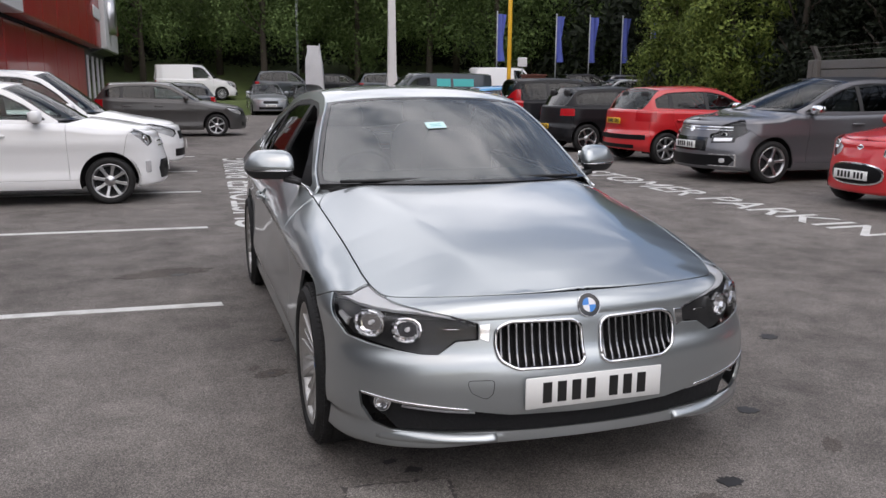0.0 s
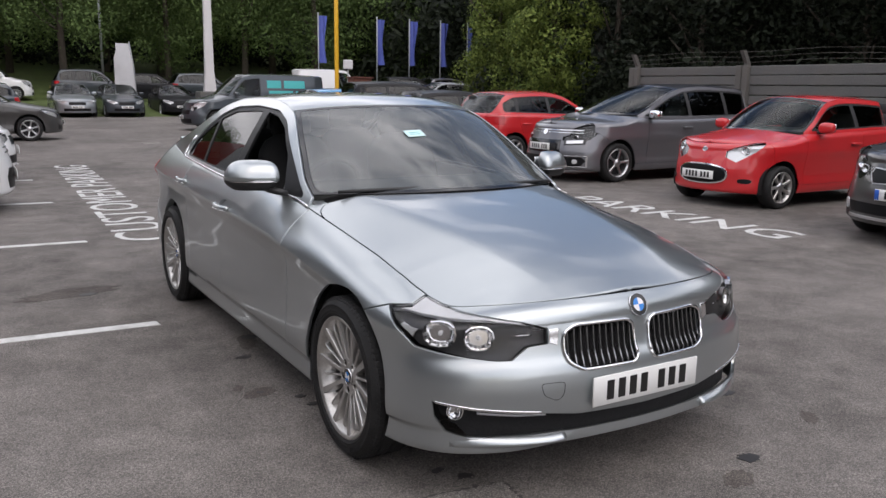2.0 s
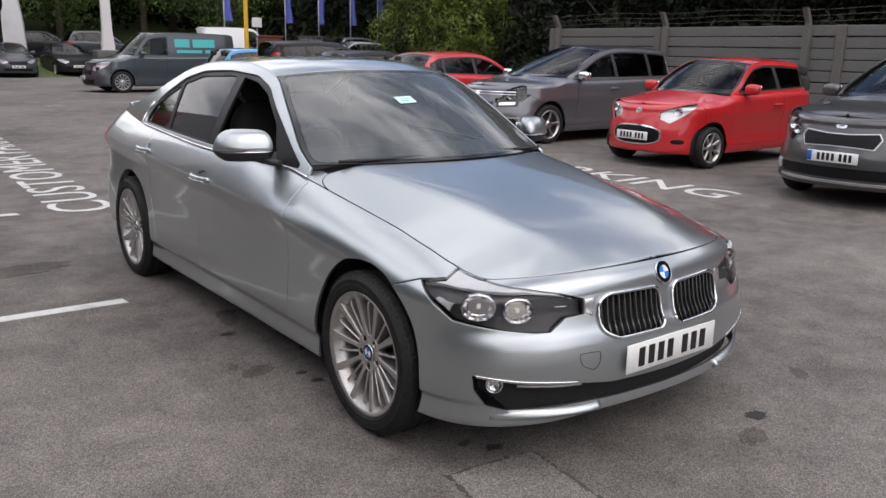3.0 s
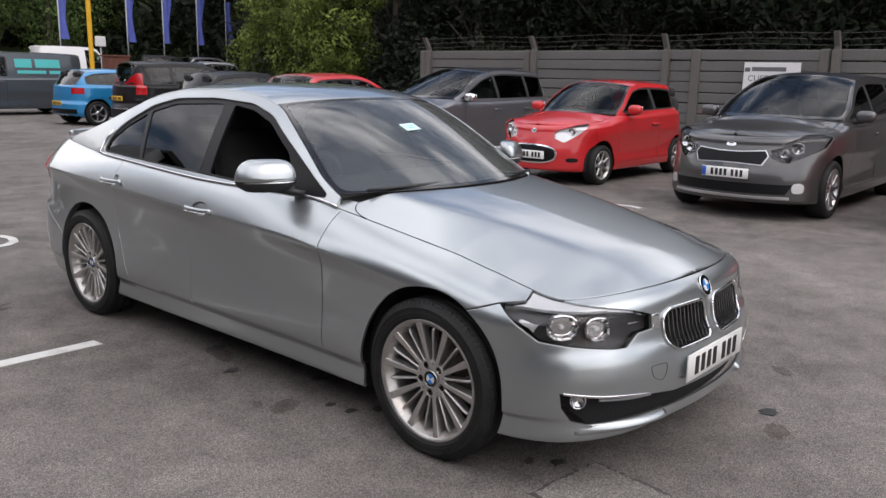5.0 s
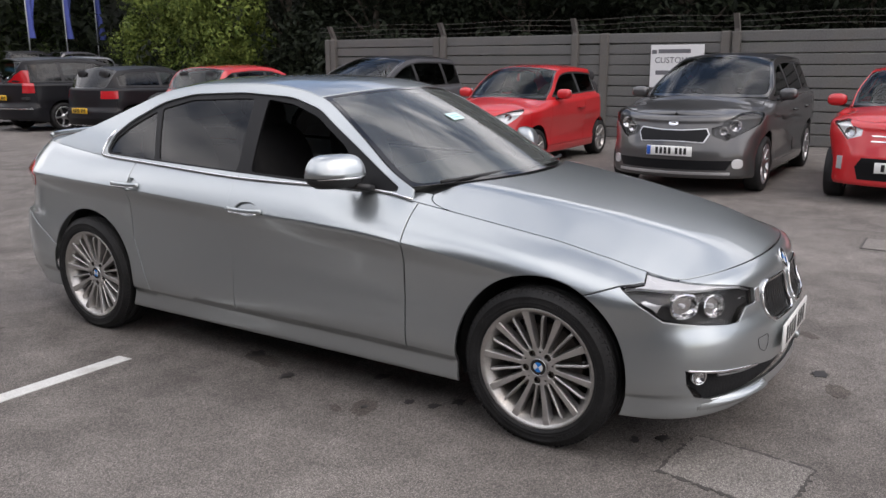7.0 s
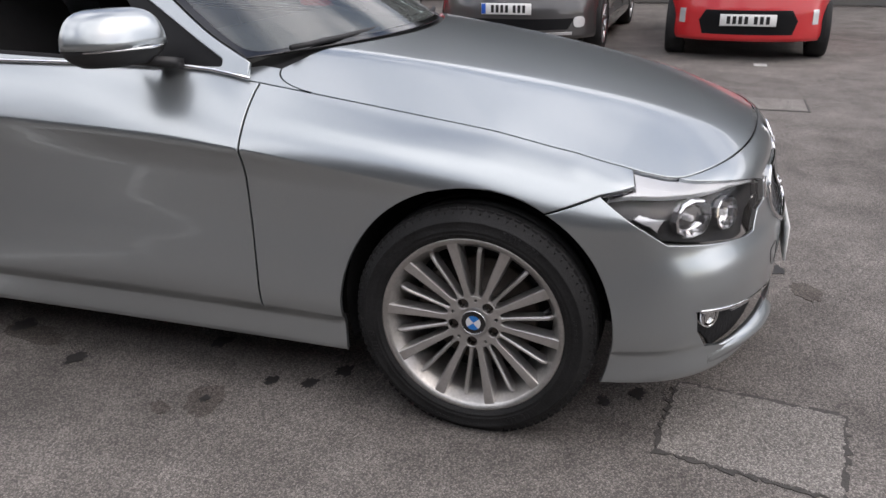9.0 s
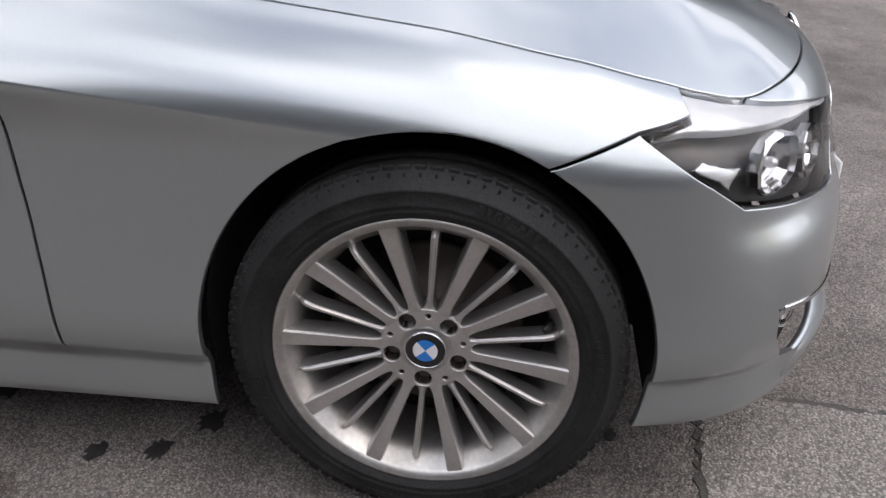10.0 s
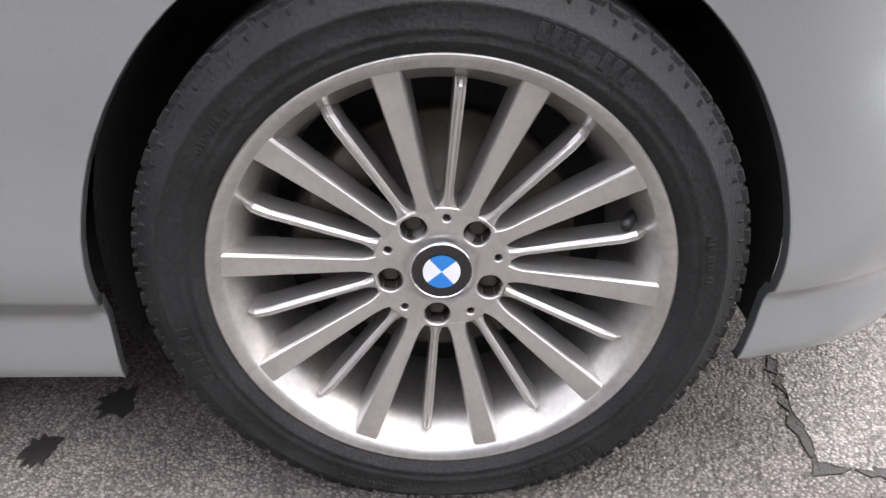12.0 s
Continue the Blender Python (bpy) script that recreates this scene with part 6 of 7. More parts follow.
CARS = [
    red_city_car(), grey_people_carrier(), dark_people_carrier(),
    new_city_car(pose(6.62, -0.80, 0, 0, 0, -90), M["red"], "red_hatchback", "small red hatchback with chrome bars across its nose"),
    red_hatch_rear(),
    dark_hatch_rear(pose(9.72, 14.05, 0, 0, 0, 90), M["black_paint"], "black_hatchback", "glossy black hatchback seen from behind in the parking row"),
    black_people_carrier(),
    dark_hatch_rear(pose(9.45, 19.6, 0, 0, 0, 90), M["blue"], "blue_hatchback", "bright blue hatchback with white stripes, seen from behind"),
    van("slate_grey_van", "slate grey panel van with teal lettering on its side", M["slate"], pose(5.42, 25.1, 0, 0, 0, -90), 4.96, 1.90, plate=(-0.95, 0.45), pillar_lamps=[(tail_strip(y, y + w_, z, z + h_)[:-1], M["teal_ink"], "lettering_bar") for y, w_, z, h_ in ((1.75, 0.5, 1.42, 0.26), (2.35, 0.75, 1.42, 0.26), (1.80, 0.85, 1.24, 0.10), (2.75, 0.35, 1.24, 0.10))]),
    new_city_car(pose(-2.18, 8.12, 0, 0, 0, 90), M["white"], "white_hatchback", "small white hatchback parked nose out over a bay line"),
    plain_car("white_mini_mpv", "white tall hatchback with dark pillars and chrome lamps", M["white"], pose(-2.15, 11.35, 0, 0, 0, 90), 4.08, 1.64, step=0.06),
    plain_car("dark_crossover", "dark grey crossover with black arch trim, parked side on", M["dark_grey"], pose(-0.40, 21.45, 0, 0, 0, 90), 4.16, 1.50, step=0.07),
    plain_car("dark_estate", "dark estate car parked behind the crossover", M["slate"], pose(-3.6, 26.5, 0, 0, 0, -80), 4.4, 1.5),
    plain_car("pale_saloon", "pale silver-blue car facing out at the grass edge", M["pale"], pose(2.75, 37.5, 0, 0, 0, 0)),
    plain_car("dark_hatchback", "dark hatchback facing out at the grass edge", M["slate"], pose(4.85, 37.6, 0, 0, 0, 0)),
    plain_car("dark_hatchback", "dark hatchback facing out beside the white totem", M["black_paint"], pose(7.55, 38.6, 0, 0, 0, 0)),
    plain_car("dark_off_roader", "dark off-road car standing on the grass bank", M["slate"], pose(6.3, 46.5, 0.6, 0, 0, 90), 4.5, 1.68),
    plain_car("black_saloon", "black car on the grass bank, seen from the side", M["black_paint"], pose(8.9, 44.0, 0.55, 0, 0, 90), 4.4, 1.55),
    plain_car("dark_crossover", "dark crossover with red tail lamps on the bank", M["slate"], pose(11.6, 43.5, 0.55, 0, 0, 90), 4.3, 1.62),
    van("white_van", "white panel van parked at the far edge", M["white"], pose(0.9, 46.0, 0.6, 0, 0, 90), 4.6, 1.95, step=0.1),
    van("white_van", "white panel van beyond the slate grey van", M["white"], pose(16.3, 36.5, 0.2, 0, 0, 90), 4.6, 2.2, step=0.1),
    plain_car("silver_estate", "silver estate car with a roof sign by the flag poles", M["pale"], pose(17.6, 33.0, 0.35, 0, 0, -90), 4.3, 1.5),
    plain_car("dark_hatchback", "dark hatchback with a roof sign by the flag poles", M["black_paint"], pose(20.2, 35.5, 0.6, 0, 0, 90), 4.2, 1.5),
    plain_car("grey_hatchback", "grey hatchback with a roof sign by the flag poles", M["grey"], pose(23.0, 36.0, 0.6, 0, 0, 90), 4.2, 1.5),
]
for spec_ in CARS:
    build_car(spec_)


# ---- ground, paint and fence ----
def sheet(poly, z, name, m, label, category, kind="structure", thick=0.004):
    """A thin flat patch with an edge, lying on the ground."""
    p = [(x, y) for x, y in poly]
    n = len(p)
    v = [(x, y, z) for x, y in p] + [(x, y, z - thick) for x, y in p]
    f = [tuple(range(n))] + [(i, i + n, (i + 1) % n + n, (i + 1) % n) for i in range(n)]
    ob = part(name, (v, f), m, smooth=False)
    return tagged(ob, label, category, "", kind)


def build_ground():
    xs = (-400, -60, -20, -8, 0, 8, 30, 60, 400)
    geo = loft([[(x, y, 0) for x in xs] for y in (-300, -60, -20, 0, 20, 44, 100, 600)], False, False)
    tagged(part("ground", geo, M["asphalt"], smooth=False), "worn grey asphalt of a car park with stains", "ground", kind="structure")
    rows = []
    for y, z in ((37.2, -0.05), (37.6, 0.02), (40, 0.32), (42.5, 0.55), (46, 0.6), (50, 1.2), (60, 3.0), (90, 8)):
        rows.append([(x, y + 0.5 * math.sin(x * 0.3), z + 0.06 * math.sin(x * 1.3 + y)) for x in np.linspace(-60, 80, 90)])
    tagged(part("grass_bank", loft(rows, False, False), M["grass"]), "rough green grass bank rising behind the cars", "grass", kind="structure")


def build_backing_slopes():
    """Near-black slopes beyond the lot, added under the trees to close sky gaps."""
    rows = [[(x + 0.8 * math.sin(y * 0.35), y, z + 0.5 * math.sin(y * 0.21 + x)) for y in np.linspace(-60, 44, 40)] for x, z in ((25.5, -0.6), (28, 4), (31, 10), (36, 17), (50, 22))]
    tagged(part("hillside", loft(rows, False, False), M["backing_slope"]), "near-black slope added behind the fence to close sky gaps", "hillside", kind="structure")
    rows = [[(x, y + 0.8 * math.sin(x * 0.3), z + 0.5 * math.sin(x * 0.2)) for x in np.linspace(-90, 110, 60)] for y, z in ((64, 1.5), (66, 7), (69, 13), (75, 19), (95, 24))]
    tagged(part("hillside", loft(rows, False, False), M["backing_slope"]), "near-black slope added beyond the grass bank to close sky gaps", "hillside", kind="structure")


build_backing_slopes()
build_ground()
for y in (2.24, 5.33, 8.28, 11.05, 14.0):
    sheet([(-1.12, y - 0.045), (-1.13, y + 0.045), (-6.2, y + 0.25), (-6.2, y + 0.15)], 0.004, "bay_line", M["line"], "worn white painted parking bay line", "road marking")
for y in (3.05, 6.35, 9.6, 12.8):
    sheet([(8.4, y - 0.045), (8.4, y + 0.045), (11.5, y + 0.045), (11.5, y - 0.045)], 0.004, "bay_line", M["line"], "worn white painted parking bay line", "road marking")


sheet([(5.80, -1.02), (5.94, -1.02), (5.94, -0.90), (5.80, -0.90)], 0.004, "bay_mark", M["line"], "small worn white mark at the end of a bay", "road marking")


def words(text, width, height, m, name, label, category, kind, material, depth=0.0, parent=None):
    """Lettering as a mesh, fitted to width and height, its first letter's foot at the origin."""
    cu = bpy.data.curves.new(name, "FONT")
    cu.body = text
    cu.extrude = depth
    cu.resolution_u = 3
    tmp = bpy.data.objects.new(name, cu)
    me = bpy.data.meshes.new_from_object(tmp)
    bpy.data.objects.remove(tmp)
    co = np.array([v.co[:] for v in me.vertices])
    lo, hi = co.min(0), co.max(0)
    sx, sy = width / (hi[0] - lo[0]), height / (hi[1] - lo[1])
    me.transform(Matrix.Diagonal((sx, sy, 1, 1)) @ Matrix.Translation((-lo[0], -lo[1], 0)))
    me.transform(m)
    me.materials.append(material)
    ob = new(name, me)
    if parent:
        ob.parent = parent
    return tagged(ob, label, category, "", kind)


words("CUSTOMER PARKING", 8.2, 0.55, pose(-0.31, 5.13, 0.004, 0, 0, 88.3), "painted_words", "worn white words CUSTOMER PARKING painted on asphalt", "road marking", "structure", M["line"], 0.001)
words("CUSTOMER PARKING", 8.2, 0.56, pose(5.05, 10.64, 0.004, 0, 0, -90), "painted_words", "worn white words CUSTOMER PARKING painted beside the parked row", "road marking", "structure", M["line"], 0.001)
rnd = random.Random(4)


def rough(cx, cy, rx, ry, n=18, k=0.35, turn=0.0):
    """An uneven round outline."""
    out = []
    for i in range(n):
        t = 2 * math.pi * i / n
        q = 1 + rnd.uniform(-k, k)
        x, y = rx * q * math.cos(t), ry * q * math.sin(t)
        out.append((cx + x * math.cos(turn) - y * math.sin(turn), cy + x * math.sin(turn) + y * math.cos(turn)))
    return out


def ragged(pts, k, step=0.03):
    out = []
    for a, b in zip(pts, pts[1:] + pts[:1]):
        n = max(1, int(math.hypot(b[0] - a[0], b[1] - a[1]) / step))
        for i in range(n):
            t = i / n
            out.append((a[0] + (b[0] - a[0]) * t + rnd.uniform(-k, k), a[1] + (b[1] - a[1]) * t + rnd.uniform(-k, k)))
    return out


PATCH = [(-0.45, -0.53), (-0.82, -0.49), (-0.90, -0.94), (-0.51, -0.99)]
sheet(ragged([(x + dx, y + dy) for (x, y), (dx, dy) in zip(PATCH, ((0.008, 0.008), (-0.008, 0.008), (-0.008, -0.008), (0.008, -0.008)))], 0.011, 0.016), 0.003, "tar_joint", M["tar"], "dark crumbling joint round a patched square", "tar joint")
sheet(ragged([(x + dx, y + dy) for (x, y), (dx, dy) in zip(PATCH, ((-0.004, -0.004), (0.004, -0.004), (0.004, 0.004), (-0.004, 0.004)))], 0.006, 0.012), 0.0045, "asphalt_patch", M["patch"], "pale square patch of newer asphalt", "patch")
for x, y, r in ((-0.68, 0.47, 0.035), (-0.78, 0.54, 0.03), (-0.80, 0.66, 0.025), (-0.62, 0.95, 0.04), (-0.86, 1.35, 0.04), (-0.72, 1.7, 0.05), (-0.95, 0.80, 0.02), (-0.55, -0.42, 0.03), (-0.62, -0.33, 0.025), (0.55, -0.85, 0.05), (1.05, -0.3, 0.05), (-1.4, 3.2, 0.06), (1.9, 0.6, 0.06)):
    sheet(rough(x, y, r, r * 0.75, 22, 0.32), 0.003, "oil_spot", M["oil"], "small dark oil spot soaked into the asphalt", "stain", thick=0.002)
for x, y, rx, ry, tn in ((-0.95, 0.80, 0.085, 0.05, 0.3), (-1.03, 0.90, 0.04, 0.025, 1.0), (-0.76, 1.6, 0.13, 0.05, 1.4), (-0.45, 1.25, 0.12, 0.06, 1.2), (-1.5, 3.3, 0.35, 0.12, 0.2), (0.36, -0.95, 0.08, 0.05, 0.2), (1.15, -0.7, 0.07, 0.04, 0.9)):
    sheet(rough(x, y, rx, ry, 26, 0.22, tn), 0.0022, "ground_stain", M["stain"], "brown oily stain soaked into the asphalt", "stain", thick=0.0015)
for (x0, y0), (x1, y1) in (((3.72, -1.22), (4.15, -0.70)), ((2.0, 18.6), (2.5, 19.3))):
    e = empty("drain_cover", Matrix.Translation(((x0 + x1) / 2, (y0 + y1) / 2, 0)), "asphalt-filled drain cover with a dark joint", "drain cover")
    part("frame", box(x1 - x0 + 0.035, y1 - y0 + 0.035, 0.006, (0, 0, 0.002), 0.001), M["tar"], e, smooth=False)
    part("lid", box(x1 - x0, y1 - y0, 0.008, (0, 0, 0.004), 0.002), M["patch"], e, smooth=False)


def build_fence():
    """A concrete fence: posts with cranked tops, each bay filled with boards, and wire above."""
    fence = empty("boundary_fence", Matrix.Translation((12.35, 0, 0)), "weathered concrete panel fence with cranked posts and wire", "fence", kind="structure")
    post = join(box(0.13, 0.14, 2.05, (0, 0, 1.025), 0.015), loft([[(sx * 0.05 + dx, sy * 0.045, z) for sx, sy in ((-1, -1), (1, -1), (1, 1), (-1, 1))] for dx, z in ((0, 2.04), (0.0, 2.1), (-0.16, 2.36))]))
    me = None
    ys = [12.05 - 3.2 * k for k in range(9)]
    for y in ys:
        if me is None:
            p = part("post", post, M["post"], fence, smooth=False)
            me = p.data
        else:
            p = new("post", me)
            p.parent = fence
        p.location = (-0.06, y, 0)
    pier = None
    for y in ys:
        if pier is None:
            p = part("pier", box(0.10, 0.18, 2.06, (0, 0, 1.03), 0.02), M["post"], fence, smooth=False)
            pier = p.data
        else:
            p = new("pier", pier)
            p.parent = fence
        p.location = (-0.03, y - 0.62 if rnd.random() < 0.6 else y + 0.2, 0)
    boards = [part("board", box(0.05, 3.18, 0.190, (0, 0, 0), 0.012), M["concrete"], fence, smooth=False)]
    k = 0
    for i, y in enumerate(ys):
        for r in range(10):
            o = boards[0] if k == 0 else new("board", boards[0].data)
            o.parent = fence
            o.matrix_basis = pose(rnd.uniform(-0.012, 0.012), y - 1.6, 0.11 + r * 0.205, rnd.uniform(-0.25, 0.25), rnd.uniform(-1.5, 1.5))
            k += 1
    for z, dx in ((2.14, -0.08), (2.24, -0.14), (2.34, -0.2)):
        part("wire", tube([(dx, y, z + 0.02 * math.sin(y * 2)) for y in np.arange(-14, 12.5, 0.6)], 0.0035, 5), M["post"], fence)
    s = empty("notice_board", Matrix.Translation((12.22, 3.52, 1.42)), "white notice board with grey lettering on the fence", "sign")
    part("board", box(0.02, 1.02, 0.80, (0, 0, 0), 0.004), M["sign_white"], s, smooth=False)
    for w_, z in ((0.62, 0.28), (0.10, 0.27)):
        part("print_bar", box(0.004, w_, 0.075, (-0.012, 0.05 if w_ > 0.2 else 0.44, z), 0.001), M["grey_ink"], s, smooth=False)
    words("CUSTOMER", 0.80, 0.11, pose(-0.013, 0.42, 0.06, 90, 0, -90), "print", "", "", "", M["grey_ink"], 0.001, s)
    part("print_bar", box(0.004, 0.6, 0.08, (-0.012, 0.1, -0.12), 0.001), M["grey_ink"], s, smooth=False)


build_fence()


# ---- showroom, poles and flags ----
def build_showroom():
    b = empty("car_showroom", Matrix.Translation((-5.0, 30.0, 0)), "red and white clad car showroom with glazed ground floor", "building", kind="structure")
    part("wall", box(8, 34, 3.0, (-4.3, 0, 1.5), 0.02), M["dark_clad"], b, smooth=False)
    for k in range(9):
        part("cladding_panel", box(0.5, 2.86, 2.9, (0, -15.5 + k * 2.9, 4.5), 0.03), M["white_clad"] if k < 2 else M["red_clad"], b, smooth=False)
    for k in range(3):
        part("cladding_panel", box(0.8, 2.6, 2.9, (0.05, 10.8 + k * 2.65, 4.5), 0.03), M["white_clad"], b, smooth=False)
    part("sign_disc", box(0.06, 1.6, 1.7, (0.5, 12.0, 4.7), 0.3), M["satin"], b)
    part("sign_bar", box(0.06, 3.4, 0.55, (0.5, 15.4, 4.3), 0.05), M["red_clad"], b, smooth=False)
    part("sign_bar", box(0.06, 3.0, 0.5, (0.3, 7.2, 4.5), 0.05), M["sign_white"], b, smooth=False)
    part("roof", box(8.4, 34.4, 0.25, (-4.2, 0, 6.05), 0.03), M["trim"], b, smooth=False)
    part("upper_wall", box(7.6, 33.6, 2.9, (-4.2, 0, 4.5), 0.02), M["dark_clad"], b, smooth=False)
    for k in range(8):
        part("wall_panel", box(0.10, 2.86, 2.9, (-0.28, -15.5 + k * 2.9, 1.5), 0.02), M["white_clad"] if k < 1 else M["red_clad"], b, smooth=False)
    for k in range(4):
        part("shop_window", box(0.05, 2.1, 2.4, (-0.28, 8.6 + k * 2.35, 1.35), 0.005), M["gloss_black"], b, smooth=False)
        part("window_frame", box(0.09, 0.09, 2.6, (-0.24, 7.45 + k * 2.35, 1.4), 0.005), M["sign_white"], b, smooth=False)
    part("soffit", hull([(x, y, z) for x, z in ((-0.25, 2.9), (0.45, 3.1), (-0.25, 3.1)) for y in (9.5, 17.4)]), M["dark_clad"], b, smooth=False)

    # unseen dark block and its roof, added to darken what the car flanks reflect
    part("side_wing", box(6.0, 26.0, 5.2, (-6.2, -30.1, 2.6), 0.03), M["dark_clad"], b, smooth=False)
    part("wing_roof", box(6.4, 26.4, 0.2, (-6.2, -30.1, 5.25), 0.03), M["trim"], b, smooth=False)


build_showroom()
e = empty("totem_sign", Matrix.Translation((9.5, 40.0, 0)), "tall tapered white totem pole on a block", "sign")
part("shaft", loft([[(sx * w, sy * w * 0.6, z) for sx, sy in ((-1, -1), (1, -1), (1, 1), (-1, 1))] for z, w in ((0.9, 0.32), (2.2, 0.22), (6.4, 0.17))]), M["totem"], e, smooth=False)
part("base_block", box(1.3, 0.9, 1.0, (0, 0, 0.7), 0.05), M["concrete"], e, smooth=False)
e = empty("yellow_lamp_post", Matrix.Translation((11.35, 28.0, 0)), "tall yellow painted steel post", "post")
part("shaft", tube([(0, 0, z) for z in (0, 1, 4, 9)], 0.085, 12), M["yellow"], e)
part("base_collar", lathe([(0.086, 0.9), (0.13, 0.85), (0.13, 0.0)], 14, "z"), M["yellow"], e)
e = empty("feather_banner", Matrix.Translation((5.2, 39.2, 0.2)), "white upright feather banner on a pole", "banner")
part("pole", tube([(0.55, 0, 0), (0.48, 0, 2.0), (0.3, 0, 3.3)], 0.03, 8), M["steel"], e)
part("cloth", loft([[(x, 0.06 * math.sin(z * 2 + x * 3), z) for x in np.linspace(-0.42 + 0.10 * (z > 2.6), 0.50 - 0.09 * z / 1.2 + 0.08, 6)] for z in np.linspace(0.9, 3.2, 8)], False, False), M["banner"], e)
for x, y in ((14.7, 38.0), (18.2, 38.2), (20.15, 38.1), (22.1, 38.0), (24.1, 38.3)):
    e = empty("flag_pole", Matrix.Translation((x, y, 0)), "thin pole with a hanging blue flag", "flag", "blue flags")
    part("pole", tube([(0, 0, 0), (0, 0, 5.3)], 0.035, 8), M["steel"], e)
    ph = rnd.uniform(0, 6)
    part("flag", loft([[(0.04 + 0.55 * u * (0.75 + 0.12 * math.sin(z * 2 + ph)), 0.10 * math.sin(u * 7 + z + ph), z) for u in np.linspace(0, 1, 8)] for z in np.linspace(2.75, 5.15, 9)], False, False), M["flag"], e)
e = empty("dark_lamp_post", Matrix.Translation((5.6, 48.0, 0.6)), "thin grey lamp post among the trees", "post")
part("shaft", tube([(0, 0, 0), (0, 0, 9)], 0.07, 8), M["steel"], e)
e = empty("small_sign", Matrix.Translation((13.2, 31.0, 0)), "small pale sign box on a thin post", "sign")
part("post", tube([(0, 0, 0), (0, 0, 2.4)], 0.03, 8), M["steel"], e)
part("box", box(0.42, 0.12, 0.40, (0, 0, 2.5), 0.02), M["sign_white"], e, smooth=False)
e = empty("brown_cabinet", Matrix.Translation((13.4, 30.2, 0)), "brown wooden cabinet near the yellow post", "cabinet")
part("body", box(0.9, 0.6, 1.9, (0, 0, 0.95), 0.03), M["wood_box"], e, smooth=False)
part("lid", box(1.0, 0.7, 0.06, (0, 0, 1.93), 0.01), M["wood_box"], e, smooth=False)


# ---- trees ----
def leaf_cloud(r, blobs, per, size, squash=0.8, seed=1, flat=False):
    """Leaves in uneven clumps: each leaf a bent blade of two faces."""
    g = np.random.default_rng(seed)

    def unit(a):
        return a / np.maximum(np.linalg.norm(a, axis=1, keepdims=True), 1e-6)
    n = blobs * per
    c = unit(g.normal(size=(blobs, 3))) * r * g.uniform(0.45, 0.95, (blobs, 1)) * np.array((1, 1, squash))
    br = r * g.uniform(0.22, 0.42, (blobs, 1))
    c, br = np.repeat(c, per, 0), np.repeat(br, per, 0)
    q = unit(g.normal(size=(n, 3)))
    p = c + q * br * g.uniform(0.6, 1.05, (n, 1))
    a = g.normal(size=(n, 3))
    a = unit(a - q * (a * q).sum(1, keepdims=True) * g.uniform(0.4, 0.9, (n, 1)))
    b = unit(np.cross(q, a))
    s = size * g.uniform(0.6, 1.3, (n, 1))
    v = np.stack([p - a * s, p + b * s * 0.45 + q * s * 0.15, p + a * s, p - b * s * 0.45 + q * s * 0.15], 1).reshape(-1, 3)
    k = np.arange(n)[:, None] * 4
    f = np.concatenate([k + (0, 1, 2), k + (0, 2, 3)], 1).reshape(-1, 3)
    return v, f


def trunk_shape(h, r, seed):
    g = random.Random(seed)
    bits = [tube([(g.uniform(-0.1, 0.1) * z / h, g.uniform(-0.1, 0.1) * z / h, z) for z in np.linspace(0, h, 6)], r, 8, r * 0.35)]
    for _ in range(6):
        z = g.uniform(0.35, 0.9) * h
        a, l = g.uniform(0, 6.28), g.uniform(0.15, 0.3) * h
        bits.append(tube([(0, 0, z), (l * 0.5 * math.cos(a), l * 0.5 * math.sin(a), z + l * 0.35), (l * math.cos(a), l * math.sin(a), z + l * 0.9)], r * 0.35, 6, r * 0.1))
    return join(*bits)


def tree_kind(name, label, leaf, h, r, seed, blobs=34, per=70, size=0.22, squash=0.95):
    t = empty(name, Matrix(), label, "tree", "trees at the edge")
    part("trunk", trunk_shape(h * 0.8, 0.16 + h * 0.008, seed), M["bark"], t)
    part("crown", move(leaf_cloud(r, blobs, per, size, squash, seed), pose(0, 0, h * 0.62)), leaf, t, smooth=False)
    return t


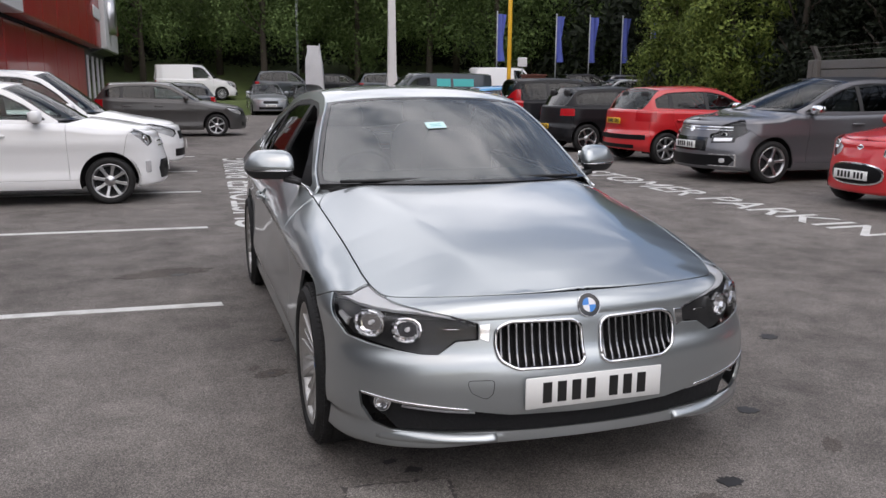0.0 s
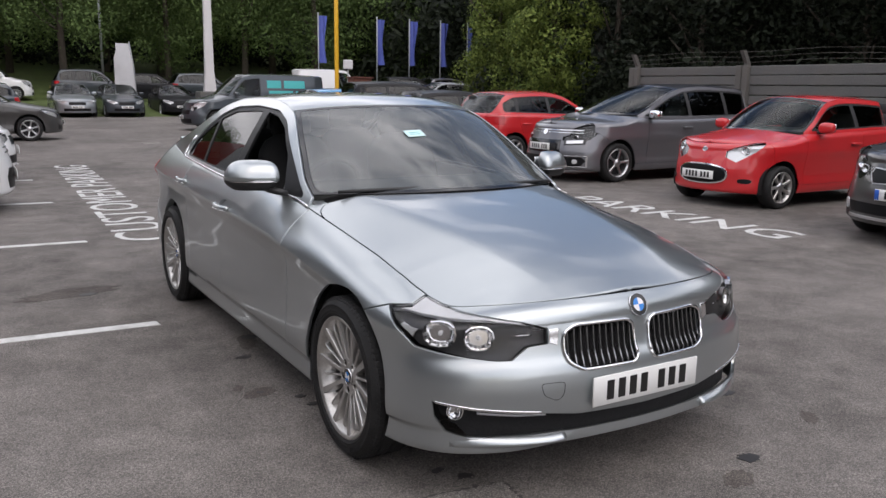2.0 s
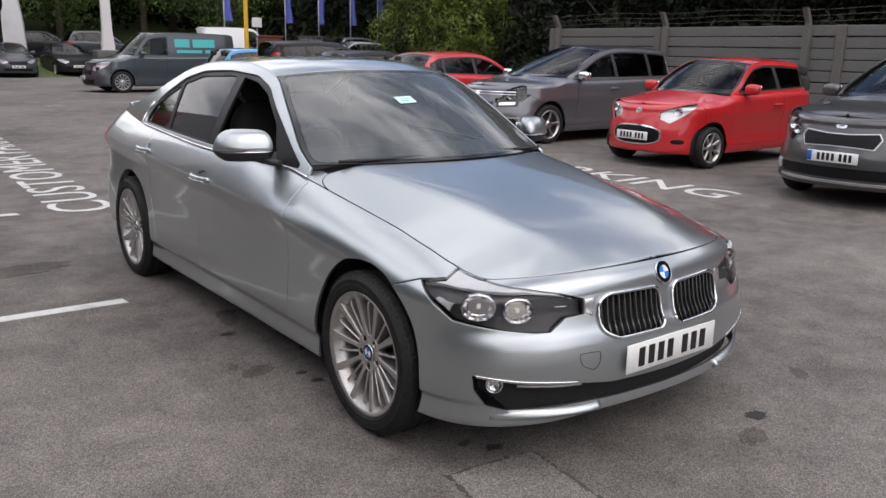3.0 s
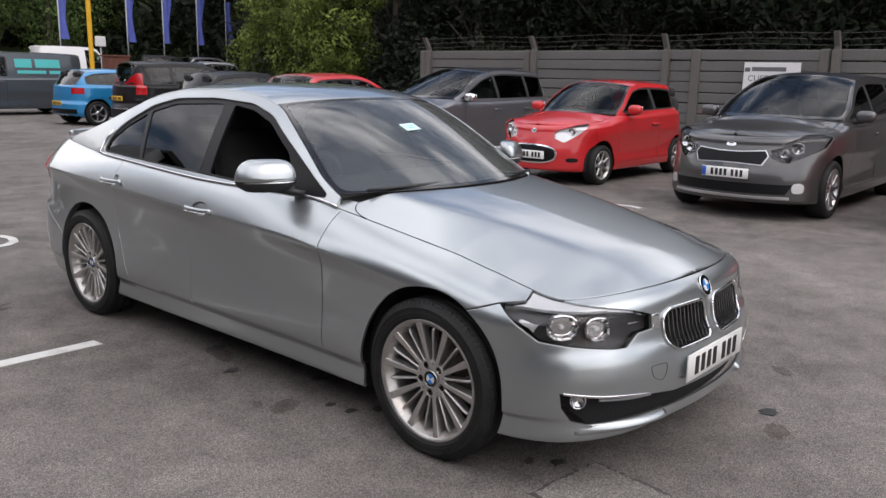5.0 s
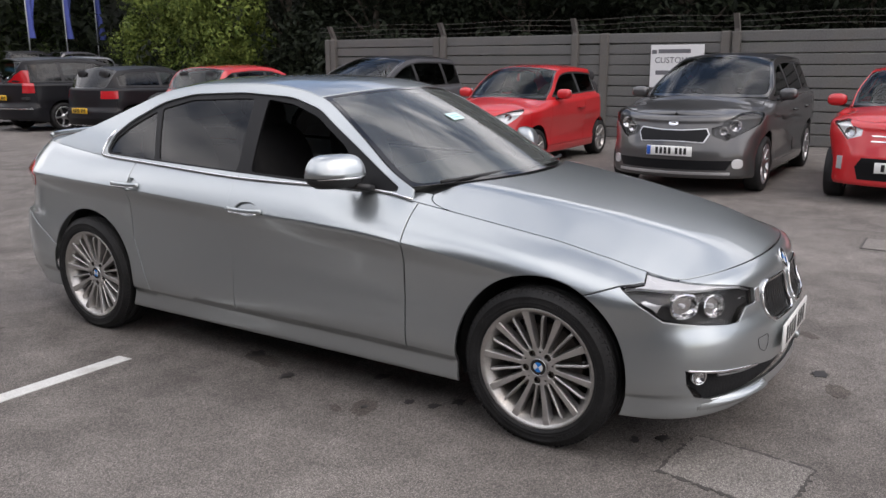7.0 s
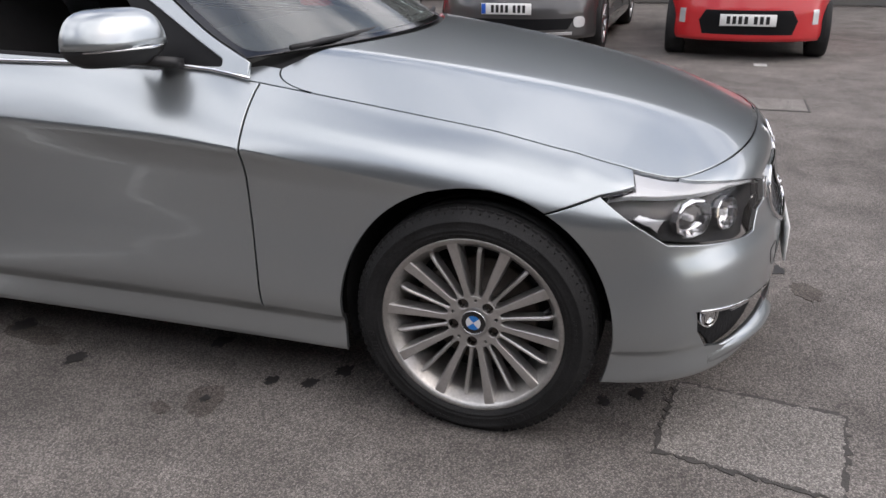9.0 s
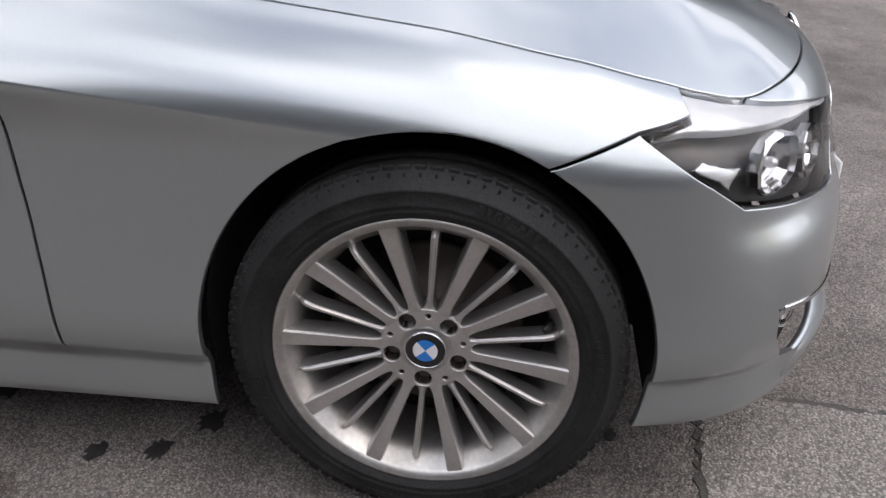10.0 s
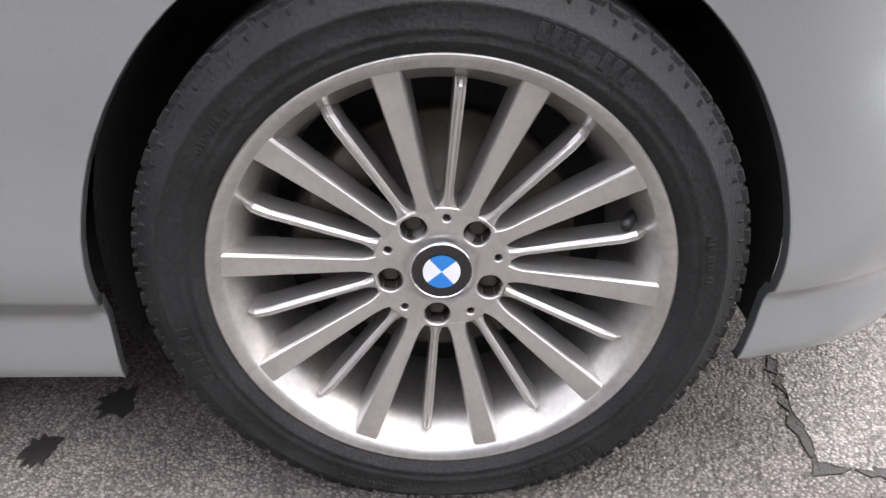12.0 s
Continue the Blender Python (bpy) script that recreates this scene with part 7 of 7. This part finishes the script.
def plant_trees():
    g = random.Random(11)
    far = [tree_kind("broadleaf_tree", "tall broadleaf tree in full green leaf on the bank", M["leaf"], 11, 4.6, s, 80, 250, 0.105, 1.15) for s in (3, 4)]
    dark = [tree_kind("dark_tree", "dark dense tree standing behind the concrete fence", M["leaf_shaded"], 11, 4.2, s, 70, 150, 0.15, 1.2) for s in (7, 8)]
    for t in far + dark:
        t.matrix_world = pose(60, -70 if t in far else -60, 0)
    spots = []
    for row, y in enumerate((50.5, 55.5)):
        for k in range(17):
            spots.append((-36 + k * 5.6 + g.uniform(-1.3, 1.3) + row * 2.8, y + g.uniform(-1.2, 1.2), 1.0 + row, far))
    for k in range(9):
        spots.append((17.0 + g.uniform(-0.8, 0.8), -16 + k * 4.2 + g.uniform(-0.8, 0.8), -0.6, dark))
    for k in range(7):
        spots.append((21.5 + g.uniform(-0.8, 0.8), -14 + k * 5.2, 0, dark))
    first = {id(far[0]): 0, id(far[1]): 0, id(dark[0]): 0, id(dark[1]): 0}
    for x, y, z, kinds in spots:
        t = kinds[g.randrange(2)]
        m = pose(x, y, z, 0, 0, g.uniform(0, 360)) @ Matrix.Scale(g.uniform(0.85, 1.2) * (0.74 if kinds is dark else 1.0), 4)
        if not first[id(t)]:
            first[id(t)] = 1
            t.matrix_world = m
        else:
            c = copy_thing(t, m)
            c.matrix_world = m
    # an ivy-clad shrub by the end of the fence
    for x, y, h, s in ((14.6, 18.3, 6.6, 21), (15.0, 20.0, 7.6, 22), (15.0, 21.8, 7.0, 23)):
        t = empty("ivy_clad_tree", Matrix.Translation((x, y, 0)), "bright green ivy-clad tree at the end of the fence", "tree", "ivy-clad trees")
        part("trunk", trunk_shape(h * 0.8, 0.2, s), M["bark"], t)
        part("crown", move(leaf_cloud(1.55, 80, 260, 0.065, h / 3.1, s), pose(0, 0, h * 0.46)), M["leaf_bright"], t, smooth=False)
    # undergrowth and the wood beyond
    und = []
    for k in range(16):
        und.append(move(leaf_cloud(1.9, 14, 120, 0.12, 0.7, 40 + k), pose(15.0 + g.uniform(-0.6, 0.6), -16 + k * 2.5, 1.0)))
    tagged(part("undergrowth", join(*und), M["leaf_shaded"], smooth=False), "dark tangled undergrowth behind the fence", "undergrowth", kind="stuff")
    wood = []
    for k in range(26):
        wood.append(move(leaf_cloud(5.0, 26, 130, 0.26, 1.0, 80 + k), pose(-45 + k * 4.4, 61 + g.uniform(-1, 1), 5.5 + g.uniform(-2, 2))))
    for k in range(16):
        wood.append(move(leaf_cloud(5.0, 26, 110, 0.28, 1.2, 120 + k), pose(26, -26 + k * 5.0, 5.0 + g.uniform(-2, 2))))
    tagged(part("far_woods", join(*wood), M["leaf_shaded"], smooth=False), "dense dark woodland behind the car park", "woods", kind="stuff")


plant_trees()
